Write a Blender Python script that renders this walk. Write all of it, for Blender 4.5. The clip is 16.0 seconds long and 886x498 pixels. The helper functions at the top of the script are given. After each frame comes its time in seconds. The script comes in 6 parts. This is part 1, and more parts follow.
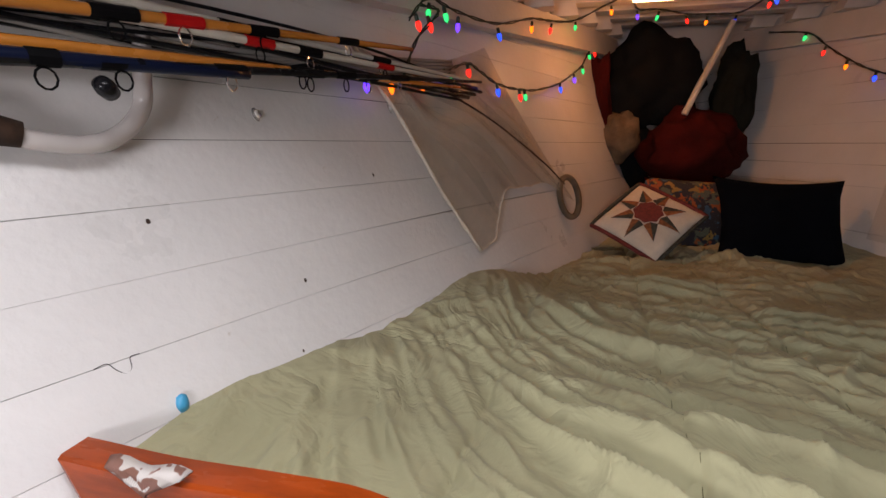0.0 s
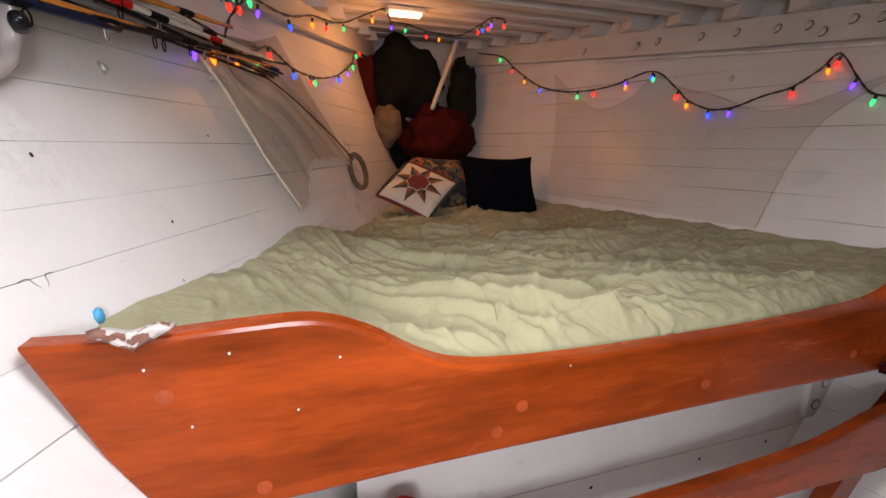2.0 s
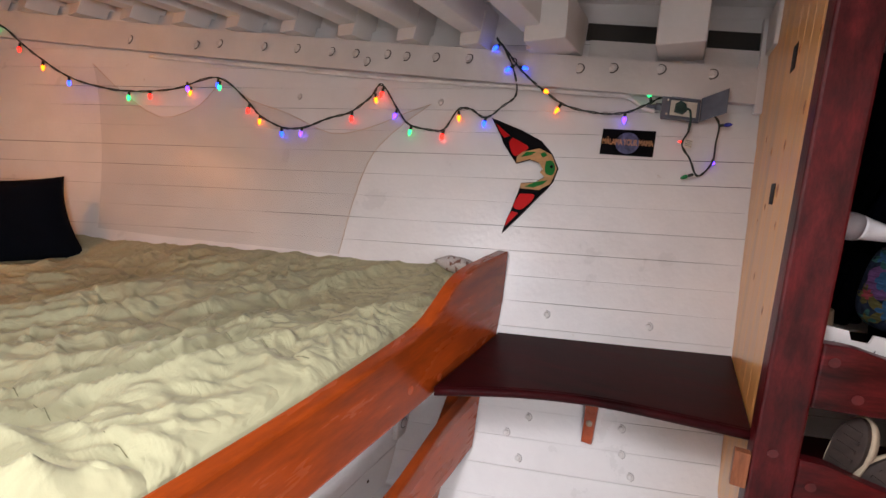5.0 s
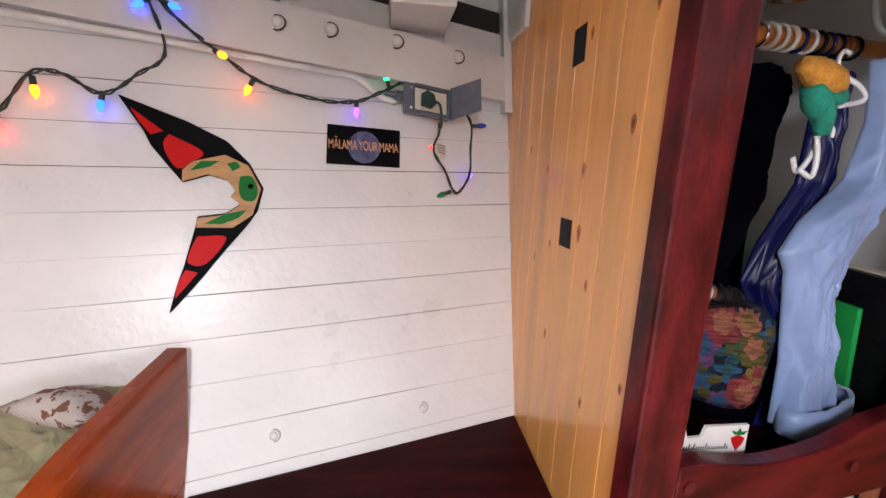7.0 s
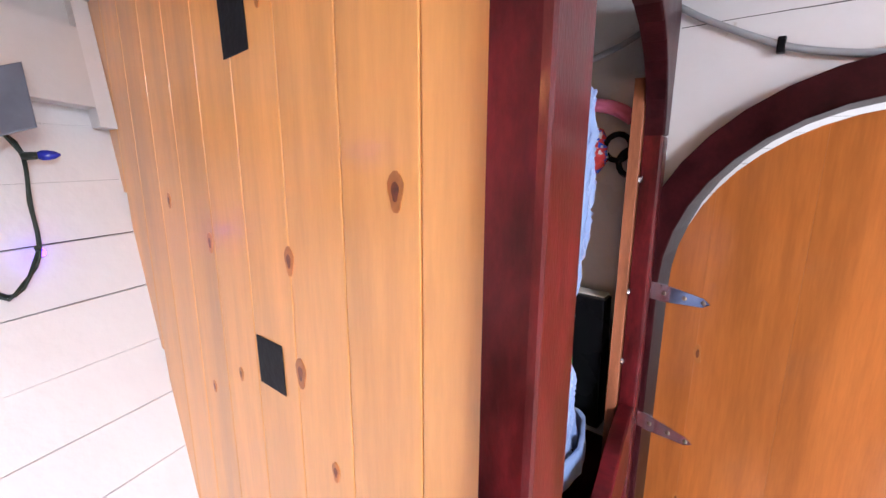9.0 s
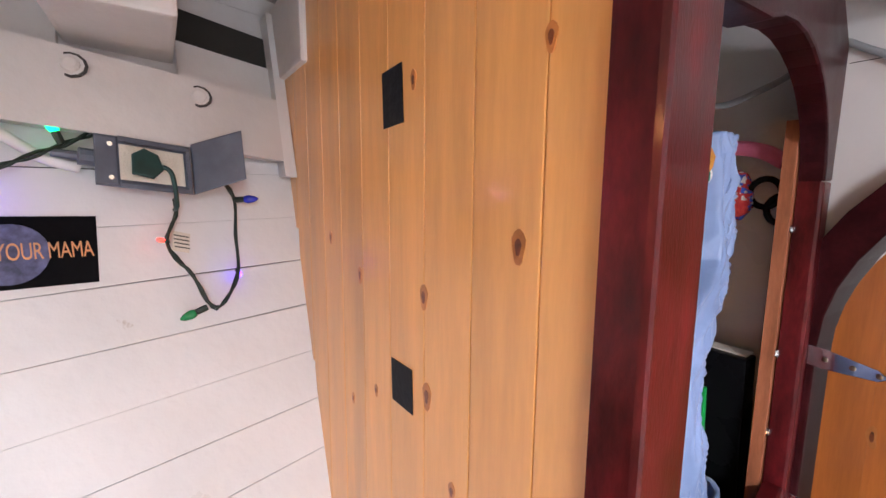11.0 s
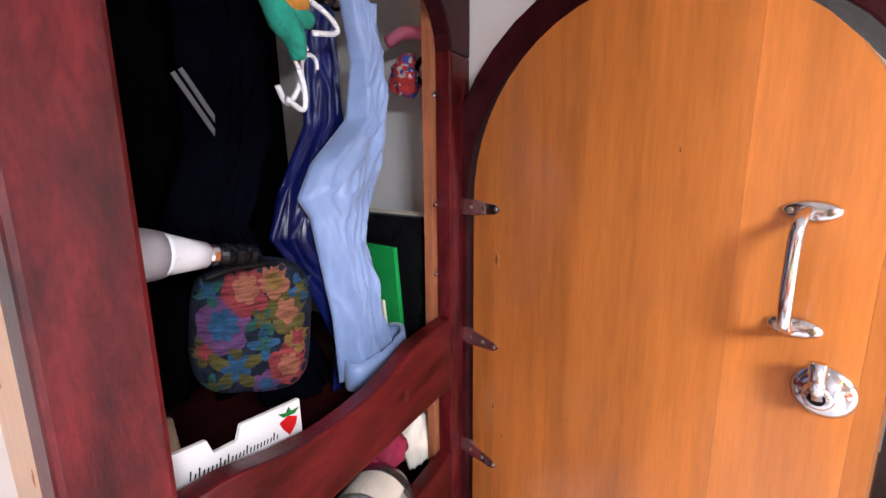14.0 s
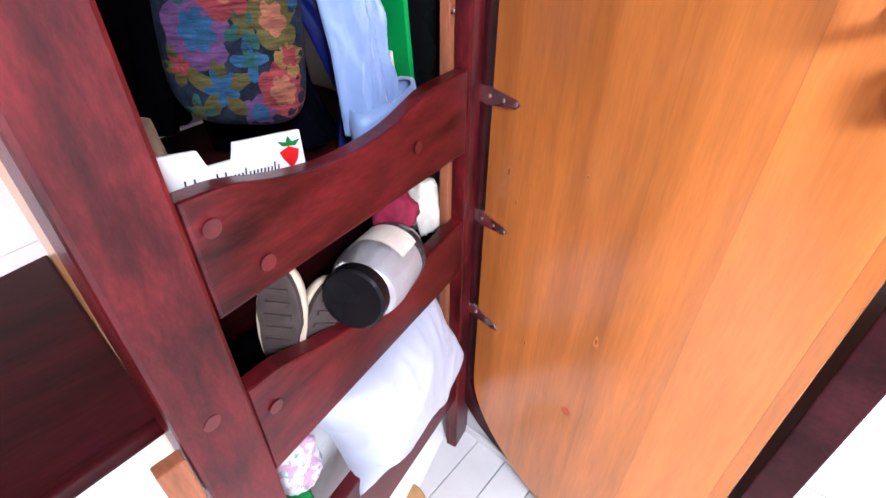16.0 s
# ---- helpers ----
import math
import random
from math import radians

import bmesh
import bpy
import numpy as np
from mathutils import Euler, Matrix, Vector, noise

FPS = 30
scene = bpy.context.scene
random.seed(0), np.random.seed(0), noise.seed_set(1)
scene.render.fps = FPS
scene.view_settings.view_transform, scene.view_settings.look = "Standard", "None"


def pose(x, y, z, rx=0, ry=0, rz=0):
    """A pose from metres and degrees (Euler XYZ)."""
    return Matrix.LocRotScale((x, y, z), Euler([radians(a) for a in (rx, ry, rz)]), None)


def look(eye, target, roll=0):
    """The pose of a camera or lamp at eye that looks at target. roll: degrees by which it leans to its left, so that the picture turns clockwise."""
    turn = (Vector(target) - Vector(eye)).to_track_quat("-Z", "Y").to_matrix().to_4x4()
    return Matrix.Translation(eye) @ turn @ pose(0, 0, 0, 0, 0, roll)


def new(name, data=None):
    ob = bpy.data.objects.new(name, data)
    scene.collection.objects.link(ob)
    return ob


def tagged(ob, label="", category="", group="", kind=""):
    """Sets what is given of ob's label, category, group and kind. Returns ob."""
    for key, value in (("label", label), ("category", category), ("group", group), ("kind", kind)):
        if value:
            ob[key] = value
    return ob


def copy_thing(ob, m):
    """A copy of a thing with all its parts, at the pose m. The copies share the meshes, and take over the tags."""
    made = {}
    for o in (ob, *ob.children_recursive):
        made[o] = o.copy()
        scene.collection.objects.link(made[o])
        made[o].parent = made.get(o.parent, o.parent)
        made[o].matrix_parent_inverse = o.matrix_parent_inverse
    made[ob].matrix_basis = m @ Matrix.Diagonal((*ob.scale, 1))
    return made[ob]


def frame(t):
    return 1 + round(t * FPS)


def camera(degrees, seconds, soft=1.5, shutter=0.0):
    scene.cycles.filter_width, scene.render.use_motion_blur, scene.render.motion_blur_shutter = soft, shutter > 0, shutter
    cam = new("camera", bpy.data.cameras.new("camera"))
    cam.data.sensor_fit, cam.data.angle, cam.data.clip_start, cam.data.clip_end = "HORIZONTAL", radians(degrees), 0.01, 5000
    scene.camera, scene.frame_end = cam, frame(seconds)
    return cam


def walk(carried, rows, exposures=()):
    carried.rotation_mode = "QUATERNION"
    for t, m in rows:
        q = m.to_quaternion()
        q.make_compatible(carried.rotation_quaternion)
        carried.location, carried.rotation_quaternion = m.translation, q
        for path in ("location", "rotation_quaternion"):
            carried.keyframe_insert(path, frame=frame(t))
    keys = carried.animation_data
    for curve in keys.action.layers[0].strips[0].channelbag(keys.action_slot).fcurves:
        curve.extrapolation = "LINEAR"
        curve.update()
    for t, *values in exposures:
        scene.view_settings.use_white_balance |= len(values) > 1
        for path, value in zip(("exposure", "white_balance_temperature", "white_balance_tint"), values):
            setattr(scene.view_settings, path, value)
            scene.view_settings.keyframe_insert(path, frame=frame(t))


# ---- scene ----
cam = camera(90.9, 16.0)
PATH = [
    (0, (-0.604, -0.364, 1.43), (-1.042, 1.531, 0.964), -0.1),
    (0.5, (-0.633, -0.478, 1.436), (-0.692, 1.465, 0.968), 0.2),
    (1, (-0.702, -0.583, 1.422), (-0.47, 1.344, 0.941), 0.4),
    (1.5, (-0.748, -0.654, 1.379), (-0.318, 1.24, 0.901), 0.5),
    (2, (-0.774, -0.701, 1.339), (-0.174, 1.151, 0.882), 0.6),
    (2.5, (-0.783, -0.713, 1.322), (-0.001, 1.077, 0.895), 1.0),
    (3, (-0.759, -0.725, 1.277), (0.187, 0.986, 0.857), 1.1),
    (3.5, (-0.695, -0.71, 1.292), (0.49, 0.846, 0.873), 1.6),
    (4, (-0.61, -0.694, 1.32), (0.827, 0.635, 0.906), 1.7),
    (6.5, (0.228, -0.42, 1.465), (2.179, -0.208, 1.081), 2.2),
    (7, (0.341, -0.452, 1.49), (2.278, -0.69, 1.051), 2.2),
    (7.5, (0.427, -0.469, 1.521), (2.178, -1.323, 1.069), 1.7),
    (8, (0.533, -0.505, 1.536), (2.071, -1.698, 1.078), 0.9),
    (8.5, (0.633, -0.579, 1.549), (2.005, -1.964, 1.102), 0.6),
    (9, (0.732, -0.589, 1.563), (2.017, -2.063, 1.143), 0.2),
    (9.5, (0.781, -0.548, 1.581), (2.258, -1.845, 1.21), -0.1),
    (12, (0.532, -0.596, 1.588), (2.208, -1.653, 1.317), 0.5),
    (12.5, (0.427, -0.665, 1.593), (1.978, -1.895, 1.307), 0.6),
    (13, (0.381, -0.707, 1.57), (1.79, -2.093, 1.264), 0.3),
    (13.5, (0.373, -0.722, 1.506), (1.688, -2.19, 1.164), 0.1),
    (14, (0.404, -0.759, 1.386), (1.652, -2.272, 0.998), -0.5),
    (14.5, (0.42, -0.778, 1.31), (1.643, -2.282, 0.817), -0.7),
    (15, (0.42, -0.774, 1.282), (1.633, -2.221, 0.621), -0.3),
    (15.5, (0.427, -0.779, 1.26), (1.586, -2.142, 0.367), 0.0),
    (16, (0.432, -0.776, 1.237), (1.513, -2.028, 0.113), 0.4),
]

walk(cam, [(t, look(eye, target, roll)) for t, eye, target, roll in PATH],
     exposures=[(0.0, -0.65, 6700, 17), (1.0, -0.60, 6700, 17), (2.0, -0.22, 6700, 17), (3.0, 0.05, 6700, 17), (4.0, 0.30, 6650, 17), (6.5, 1.05, 6450, 15), (7.0, 1.25, 6450, 15),
                (8.0, 1.75, 6350, 15), (9.0, 2.15, 5750, 15), (9.5, 2.30, 5650, 15), (12.0, 1.30, 6400, 15), (13.0, 1.45, 6400, 15), (14.0, 1.70, 6150, 15), (15.0, 1.95, 5850, 15), (16.0, 2.15, 5650, 15)])

# ---- world and lamps ----
world = bpy.data.worlds.new("world")
scene.world = world
world.use_nodes = True
sky = world.node_tree.nodes.new("ShaderNodeTexSky")
sky.sky_type, sky.sun_disc, sky.sun_elevation, sky.sun_rotation = "NISHITA", False, radians(35), radians(200)
world.node_tree.links.new(sky.outputs[0], world.node_tree.nodes["Background"].inputs[0])
world.node_tree.nodes["Background"].inputs[1].default_value = 0.08


def area_lamp(name, m, sx, sy, watts, colour, spread=180):
    data = bpy.data.lights.new(name, "AREA")
    data.shape, data.size, data.size_y, data.energy, data.color, data.spread = "RECTANGLE", sx, sy, watts, colour, radians(spread)
    ob = new(name, data)
    ob.matrix_world = m
    return ob


def point_lamp(name, at, radius, watts, colour):
    data = bpy.data.lights.new(name, "POINT")
    data.shadow_soft_size, data.energy, data.color = radius, watts, colour
    ob = new(name, data)
    ob.location = at
    return ob


# Added overhead light; the hatch it shines through is assumed and never in view.
area_lamp("overhead_fill", look((-0.65, -0.36, 1.945), (-0.55, -0.62, 1.2)), 0.48, 0.46, 23, (0.95, 0.97, 1.0), 165)
# Added fill light, set in an invented opening in the aft bulkhead.
area_lamp("bulkhead_fill", look((-0.92, -1.58, 1.36), (-0.70, 0.2, 0.92)), 0.44, 0.30, 11, (0.93, 0.96, 1.0), 115)
point_lamp("dome_glow", (-0.21, 1.70, 1.965), 0.05, 8.5, (1.0, 0.38, 0.10))


# ---- materials ----
def material(name, base, rough=0.5, metal=0.0, vary=0.12, grain=0.0, scale=6.0, stretch=(1, 1, 1), bump=0.0, fine=90.0, spec=0.5, coat=0.0,
             dark=None, random_amount=0.0, spots=0.0, spot_colour=(0.1, 0.05, 0.03), transmission=0.0, alpha=1.0, sheen=0.0):
    """Base colour broken up at two scales, with optional long grain, spots of wear and fine relief."""
    m = bpy.data.materials.new(name)
    m.use_nodes = True
    nt, b = m.node_tree, m.node_tree.nodes["Principled BSDF"]

    def node(kind, **values):
        n = nt.nodes.new(kind)
        for k, v in values.items():
            n.inputs[k].default_value = v
        return n

    tc = node("ShaderNodeTexCoord")
    mp = node("ShaderNodeMapping", Scale=stretch)
    nt.links.new(tc.outputs["Object"], mp.inputs[0])
    dark = dark or tuple(c * (1 - 2.5 * vary) for c in base)
    light = tuple(min(1, c * (1 + vary)) for c in base)
    big = node("ShaderNodeTexNoise", Scale=scale, Detail=5.0, Roughness=0.6)
    nt.links.new(mp.outputs[0], big.inputs["Vector"])
    ramp = nt.nodes.new("ShaderNodeValToRGB")
    ramp.color_ramp.elements[0].position, ramp.color_ramp.elements[1].position = 0.3, 0.7
    ramp.color_ramp.elements[0].color, ramp.color_ramp.elements[1].color = (*dark, 1), (*light, 1)
    nt.links.new(big.outputs[0], ramp.inputs[0])
    colour = ramp.outputs[0]
    small = node("ShaderNodeTexNoise", Scale=fine, Detail=3.0)
    nt.links.new(mp.outputs[0], small.inputs["Vector"])
    if grain:
        wave = node("ShaderNodeTexNoise", Scale=scale * 9, Detail=6.0, Roughness=0.7)
        nt.links.new(mp.outputs[0], wave.inputs["Vector"])
        mix = nt.nodes.new("ShaderNodeMix")
        mix.data_type, mix.blend_type = "RGBA", "MULTIPLY"
        mix.inputs[0].default_value = grain
        r2 = nt.nodes.new("ShaderNodeValToRGB")
        r2.color_ramp.elements[0].position, r2.color_ramp.elements[1].position = 0.35, 0.62
        r2.color_ramp.elements[0].color = (0.35, 0.28, 0.24, 1)
        nt.links.new(wave.outputs[0], r2.inputs[0])
        nt.links.new(colour, mix.inputs[6])
        nt.links.new(r2.outputs[0], mix.inputs[7])
        colour = mix.outputs[2]
    if spots:
        dots = node("ShaderNodeTexNoise", Scale=scale * 3.5, Detail=4.0, Roughness=0.75)
        nt.links.new(tc.outputs["Object"], dots.inputs["Vector"])
        r3 = nt.nodes.new("ShaderNodeValToRGB")
        r3.color_ramp.elements[0].position, r3.color_ramp.elements[1].position = 0.72 - spots, 0.78 - spots
        nt.links.new(dots.outputs[0], r3.inputs[0])
        mix3 = nt.nodes.new("ShaderNodeMix")
        mix3.data_type = "RGBA"
        mix3.inputs[7].default_value = (*spot_colour, 1)
        nt.links.new(r3.outputs[0], mix3.inputs[0])
        nt.links.new(colour, mix3.inputs[6])
        colour = mix3.outputs[2]
    if random_amount:
        info = nt.nodes.new("ShaderNodeObjectInfo")
        mr = node("ShaderNodeMapRange")
        mr.inputs[3].default_value, mr.inputs[4].default_value = 1 - random_amount, 1 + random_amount
        nt.links.new(info.outputs["Random"], mr.inputs[0])
        hsv = nt.nodes.new("ShaderNodeHueSaturation")
        nt.links.new(mr.outputs[0], hsv.inputs["Value"])
        nt.links.new(colour, hsv.inputs["Color"])
        colour = hsv.outputs[0]
    nt.links.new(colour, b.inputs["Base Color"])
    rr = node("ShaderNodeMapRange")
    rr.inputs[3].default_value, rr.inputs[4].default_value = max(0.02, rough - 0.1), min(1, rough + 0.12)
    nt.links.new(big.outputs[0], rr.inputs[0])
    nt.links.new(rr.outputs[0], b.inputs["Roughness"])
    b.inputs["Metallic"].default_value = metal
    b.inputs["Specular IOR Level"].default_value = spec
    b.inputs["Coat Weight"].default_value = coat
    b.inputs["Coat Roughness"].default_value = 0.12
    b.inputs["Transmission Weight"].default_value = transmission
    b.inputs["Alpha"].default_value = alpha
    b.inputs["Sheen Weight"].default_value = sheen
    if bump:
        bp = node("ShaderNodeBump", Strength=bump, Distance=0.004)
        nt.links.new(small.outputs[0], bp.inputs["Height"])
        nt.links.new(bp.outputs[0], b.inputs["Normal"])
    return m


def glow(name, colour, strength):
    m = bpy.data.materials.new(name)
    m.use_nodes = True
    b = m.node_tree.nodes["Principled BSDF"]
    b.inputs["Base Color"].default_value = (*colour, 1)
    b.inputs["Emission Color"].default_value = (*colour, 1)
    b.inputs["Emission Strength"].default_value = strength
    return m


WHITE = material("white_paint", (0.69, 0.68, 0.67), rough=0.30, vary=0.03, scale=5, bump=0.25, fine=60, spots=0.02, spot_colour=(0.5, 0.45, 0.4))
WHITE_DECK = material("white_deck_paint", (0.62, 0.60, 0.58), rough=0.5, vary=0.05, scale=4, bump=0.3, fine=50)
SEAM = material("seam_gap", (0.03, 0.028, 0.025), rough=0.9)
REDWOOD = material("varnished_red_fir", (0.36, 0.056, 0.007), rough=0.26, vary=0.24, grain=0.26, scale=2.0, stretch=(1.1, 4, 6), bump=0.04, coat=0.14, spec=0.15, spots=-0.05, spot_colour=(0.5, 0.16, 0.06))
MAHOGANY = material("dark_red_mahogany", (0.105, 0.008, 0.010), rough=0.34, vary=0.36, grain=0.5, scale=4, stretch=(5, 5, 1.6), bump=0.1, coat=0.14, spec=0.2,
                    spots=-0.03, spot_colour=(0.32, 0.10, 0.08))
MAHOGANY_H = material("dark_red_mahogany_rail", (0.095, 0.007, 0.009), rough=0.34, vary=0.34, grain=0.5, scale=3, stretch=(2, 2, 9), bump=0.1, coat=0.14, spec=0.2, spots=-0.05, spot_colour=(0.3, 0.10, 0.08))
MAHOGANY_DARK = material("purple_brown_mahogany", (0.040, 0.007, 0.009), rough=0.34, vary=0.25, grain=0.4, scale=4, stretch=(3, 3, 3), bump=0.08, coat=0.05, spec=0.08, spots=-0.06, spot_colour=(0.16, 0.07, 0.06))
DARKWOOD = material("dark_shelf_mahogany", (0.034, 0.004, 0.005), rough=0.35, vary=0.25, grain=0.4, scale=3, stretch=(6, 1, 6), bump=0.06, coat=0.05, spec=0.04)
PINE = material("varnished_knotty_pine", (0.80, 0.40, 0.115), rough=0.34, vary=0.10, grain=0.10, scale=2.2, stretch=(7, 7, 0.8), bump=0.06, coat=0.35, spec=0.5,
                random_amount=0.07)
KNOT = material("pine_knot", (0.22, 0.06, 0.018), rough=0.4, vary=0.3, scale=60)
DOORWOOD = material("honey_varnished_cedar", (0.60, 0.196, 0.038), rough=0.31, vary=0.13, grain=0.22, scale=1.8, stretch=(9, 9, 0.8), bump=0.04, coat=0.3, spec=0.45,
                    random_amount=0.22)
CHROME = material("polished_chrome", (0.75, 0.75, 0.77), rough=0.14, metal=1.0, vary=0.03)
BRASS_DULL = material("dull_bronze", (0.33, 0.27, 0.2), rough=0.35, metal=1.0, vary=0.1)
def crinkle(m, scale, depth):
    """Sharp little creases of washed cotton, laid over a material's own relief."""
    nt, b = m.node_tree, m.node_tree.nodes["Principled BSDF"]
    before = b.inputs["Normal"].links[0].from_socket
    tc = nt.nodes.new("ShaderNodeTexCoord")
    n = nt.nodes.new("ShaderNodeTexNoise")
    n.inputs["Scale"].default_value, n.inputs["Detail"].default_value, n.inputs["Distortion"].default_value = scale, 3.0, 0.9
    nt.links.new(tc.outputs["Object"], n.inputs["Vector"])
    sub = nt.nodes.new("ShaderNodeMath")
    sub.operation = "SUBTRACT"
    sub.inputs[1].default_value = 0.5
    nt.links.new(n.outputs[0], sub.inputs[0])
    fold_ = nt.nodes.new("ShaderNodeMath")
    fold_.operation = "ABSOLUTE"
    nt.links.new(sub.outputs[0], fold_.inputs[0])
    bp = nt.nodes.new("ShaderNodeBump")
    bp.inputs["Strength"].default_value, bp.inputs["Distance"].default_value = 0.8, depth
    nt.links.new(fold_.outputs[0], bp.inputs["Height"])
    nt.links.new(before, bp.inputs["Normal"])
    nt.links.new(bp.outputs[0], b.inputs["Normal"])
    return m


DUVET = material("pale_green_cotton", (0.35, 0.335, 0.20), rough=0.9, vary=0.05, scale=3, bump=0.12, fine=600, sheen=0.1)
crinkle(DUVET, 9.0, 0.026)


# ---- mesh helpers ----
def part(name, bm, mat, parent=None, label="", smooth=False):
    me = bpy.data.meshes.new(name)
    bmesh.ops.recalc_face_normals(bm, faces=bm.faces)
    bm.to_mesh(me)
    bm.free()
    for p in me.polygons:
        p.use_smooth = smooth
    for m in (mat if isinstance(mat, (list, tuple)) else [mat]):
        me.materials.append(m)
    ob = new(name, me)
    if parent is not None:
        ob.parent = parent
    if label:
        ob["label"] = label
    return ob


def empty(name, at=(0, 0, 0)):
    ob = new(name)
    ob.location = at
    bpy.context.view_layer.update()
    return ob


def under(ob, parent):
    """Makes ob a part of parent and keeps its place in the world."""
    ob.parent = parent
    ob.matrix_parent_inverse = Matrix.LocRotScale(parent.location, parent.rotation_euler, None).inverted()
    return ob


def box(bm, cx, cy, cz, sx, sy, sz, bevel=0.0, m=None):
    r = bmesh.ops.create_cube(bm, size=1.0, matrix=Matrix.Translation((cx, cy, cz)) @ Matrix.Diagonal((sx, sy, sz, 1)))
    vs = r["verts"]
    if bevel:
        es = list({e for v in vs for e in v.link_edges})
        vs = list({v for f in bmesh.ops.bevel(bm, geom=es, offset=bevel, segments=2, affect="EDGES", profile=0.6)["faces"] for v in f.verts} |
                  {v for v in vs if v.is_valid})
    if m is not None:
        bmesh.ops.transform(bm, matrix=m, verts=vs)
    return bm


def prism(bm, outline, depth, to, holes=(), bevel=0.0):
    """A flat outline (a, b) pushed back by depth; to(a, b, c) gives the place of a point at depth c. Holes go right through."""
    loops = [list(outline)] + [list(h) for h in holes]
    edges, rings = [], []
    for lp in loops:
        vs = [bm.verts.new(to(a, b, 0)) for a, b in lp]
        rings.append(vs)
        edges += [bm.edges.new((vs[i], vs[(i + 1) % len(vs)])) for i in range(len(vs))]
    front = [f for f in bmesh.ops.triangle_fill(bm, use_beauty=True, edges=edges)["geom"] if isinstance(f, bmesh.types.BMFace)]
    back_of = {}
    for lp, vs in zip(loops, rings):
        back = [bm.verts.new(to(a, b, depth)) for a, b in lp]
        for v, w in zip(vs, back):
            back_of[v] = w
        for i in range(len(vs)):
            j = (i + 1) % len(vs)
            bm.faces.new((vs[i], vs[j], back[j], back[i]))
    for f in front:
        bm.faces.new([back_of[v] for v in reversed(f.verts)])
    bmesh.ops.recalc_face_normals(bm, faces=bm.faces)
    if bevel:
        rim = [e for e in edges if e.is_valid]
        bmesh.ops.bevel(bm, geom=rim, offset=bevel, segments=2, affect="EDGES", profile=0.6)
    return bm


def tube(bm, points, radius, sides=8, closed=False):
    """A round bar along points; radius may be one number or one for each point."""
    pts = [Vector(p) for p in points]
    n = len(pts)
    rad = list(radius) if isinstance(radius, (list, tuple)) else [radius] * n
    ring0, up = [], None
    rings = []
    for i, p in enumerate(pts):
        d = (pts[(i + 1) % n] - pts[i - 1]) if closed else (pts[min(i + 1, n - 1)] - pts[max(i - 1, 0)])
        d.normalize()
        if up is None:
            up = d.orthogonal().normalized()
        side = d.cross(up)
        if side.length < 1e-4:
            side = d.orthogonal()
        side.normalize()
        up = side.cross(d).normalized()
        rings.append([bm.verts.new(p + (side * math.cos(a) + up * math.sin(a)) * rad[i]) for a in [k * 2 * math.pi / sides for k in range(sides)]])
    for i in range(n if closed else n - 1):
        a, b = rings[i], rings[(i + 1) % n]
        for k in range(sides):
            bm.faces.new((a[k], a[(k + 1) % sides], b[(k + 1) % sides], b[k]))
    if not closed:
        bm.faces.new(rings[0])
        bm.faces.new(list(reversed(rings[-1])))
    return bm


def lathe(bm, profile, m=None, sides=20):
    """Turns (radius, height) pairs round the z axis, closed at both ends."""
    rings = [[bm.verts.new((r * math.cos(a), r * math.sin(a), h)) for a in [k * 2 * math.pi / sides for k in range(sides)]] for r, h in profile]
    for a, b in zip(rings, rings[1:]):
        for k in range(sides):
            bm.faces.new((a[k], a[(k + 1) % sides], b[(k + 1) % sides], b[k]))
    bm.faces.new(list(reversed(rings[0])))
    bm.faces.new(rings[-1])
    if m is not None:
        bmesh.ops.transform(bm, matrix=m, verts=[v for r in rings for v in r])
    return bm


def arc(cx, cy, rx, ry, a0, a1, n):
    return [(cx + rx * math.cos(radians(a0 + (a1 - a0) * i / n)), cy + ry * math.sin(radians(a0 + (a1 - a0) * i / n))) for i in range(n + 1)]


def smooth_line(points, n=8):
    """A Catmull-Rom curve through points."""
    p = [Vector(q) for q in points]
    p = [2 * p[0] - p[1]] + p + [2 * p[-1] - p[-2]]
    out = []
    for i in range(1, len(p) - 2):
        for k in range(n):
            t = k / n
            out.append(0.5 * ((2 * p[i]) + (p[i + 1] - p[i - 1]) * t + (2 * p[i - 1] - 5 * p[i] + 4 * p[i + 1] - p[i + 2]) * t * t
                              + (3 * p[i] - p[i - 1] - 3 * p[i + 1] + p[i + 2]) * t ** 3))
    return out + [p[-2]]


# ---- the hull ----
STAR = np.polyfit([-3, -1.5, -0.75, -0.5, -0.25, 0, 0.35, 1.0, 1.55, 2.1, 2.7, 3.2], [1.80, 1.74, 1.575, 1.46, 1.35, 1.25, 1.14, 1.0, 0.79, 0.55, 0.3, 0.14], 5)
PORT = np.polyfit([-3, -1.5, -0.75, 0, 0.38, 0.9, 1.55, 2.1, 2.7, 3.2], [1.80, 1.68, 1.45, 1.18, 1.065, 0.815, 0.53, 0.25, 0.02, -0.14], 5)


def flare(z):
    return 0.35 * (z - 1.2) - (0.06 * (1.2 - z) ** 2 if z < 1.2 else 0) - (0.25 * (0.5 - z) ** 2 if z < 0.5 else 0)


def star(y, z):
    return float(np.polyval(STAR, y)) + flare(z)


def port(y, z):
    return -float(np.polyval(PORT, y)) - flare(z) - 0.17 * min(0.0, z - 1.085)


FLOOR = -0.2
AFT, BULK, BOW = -4.4, -1.56, 3.2


def sheer(y):
    return 1.705 + 0.09 * max(y, -0.9)


def deck(y):
    return 1.99 + 0.09 * max(y, -0.3)


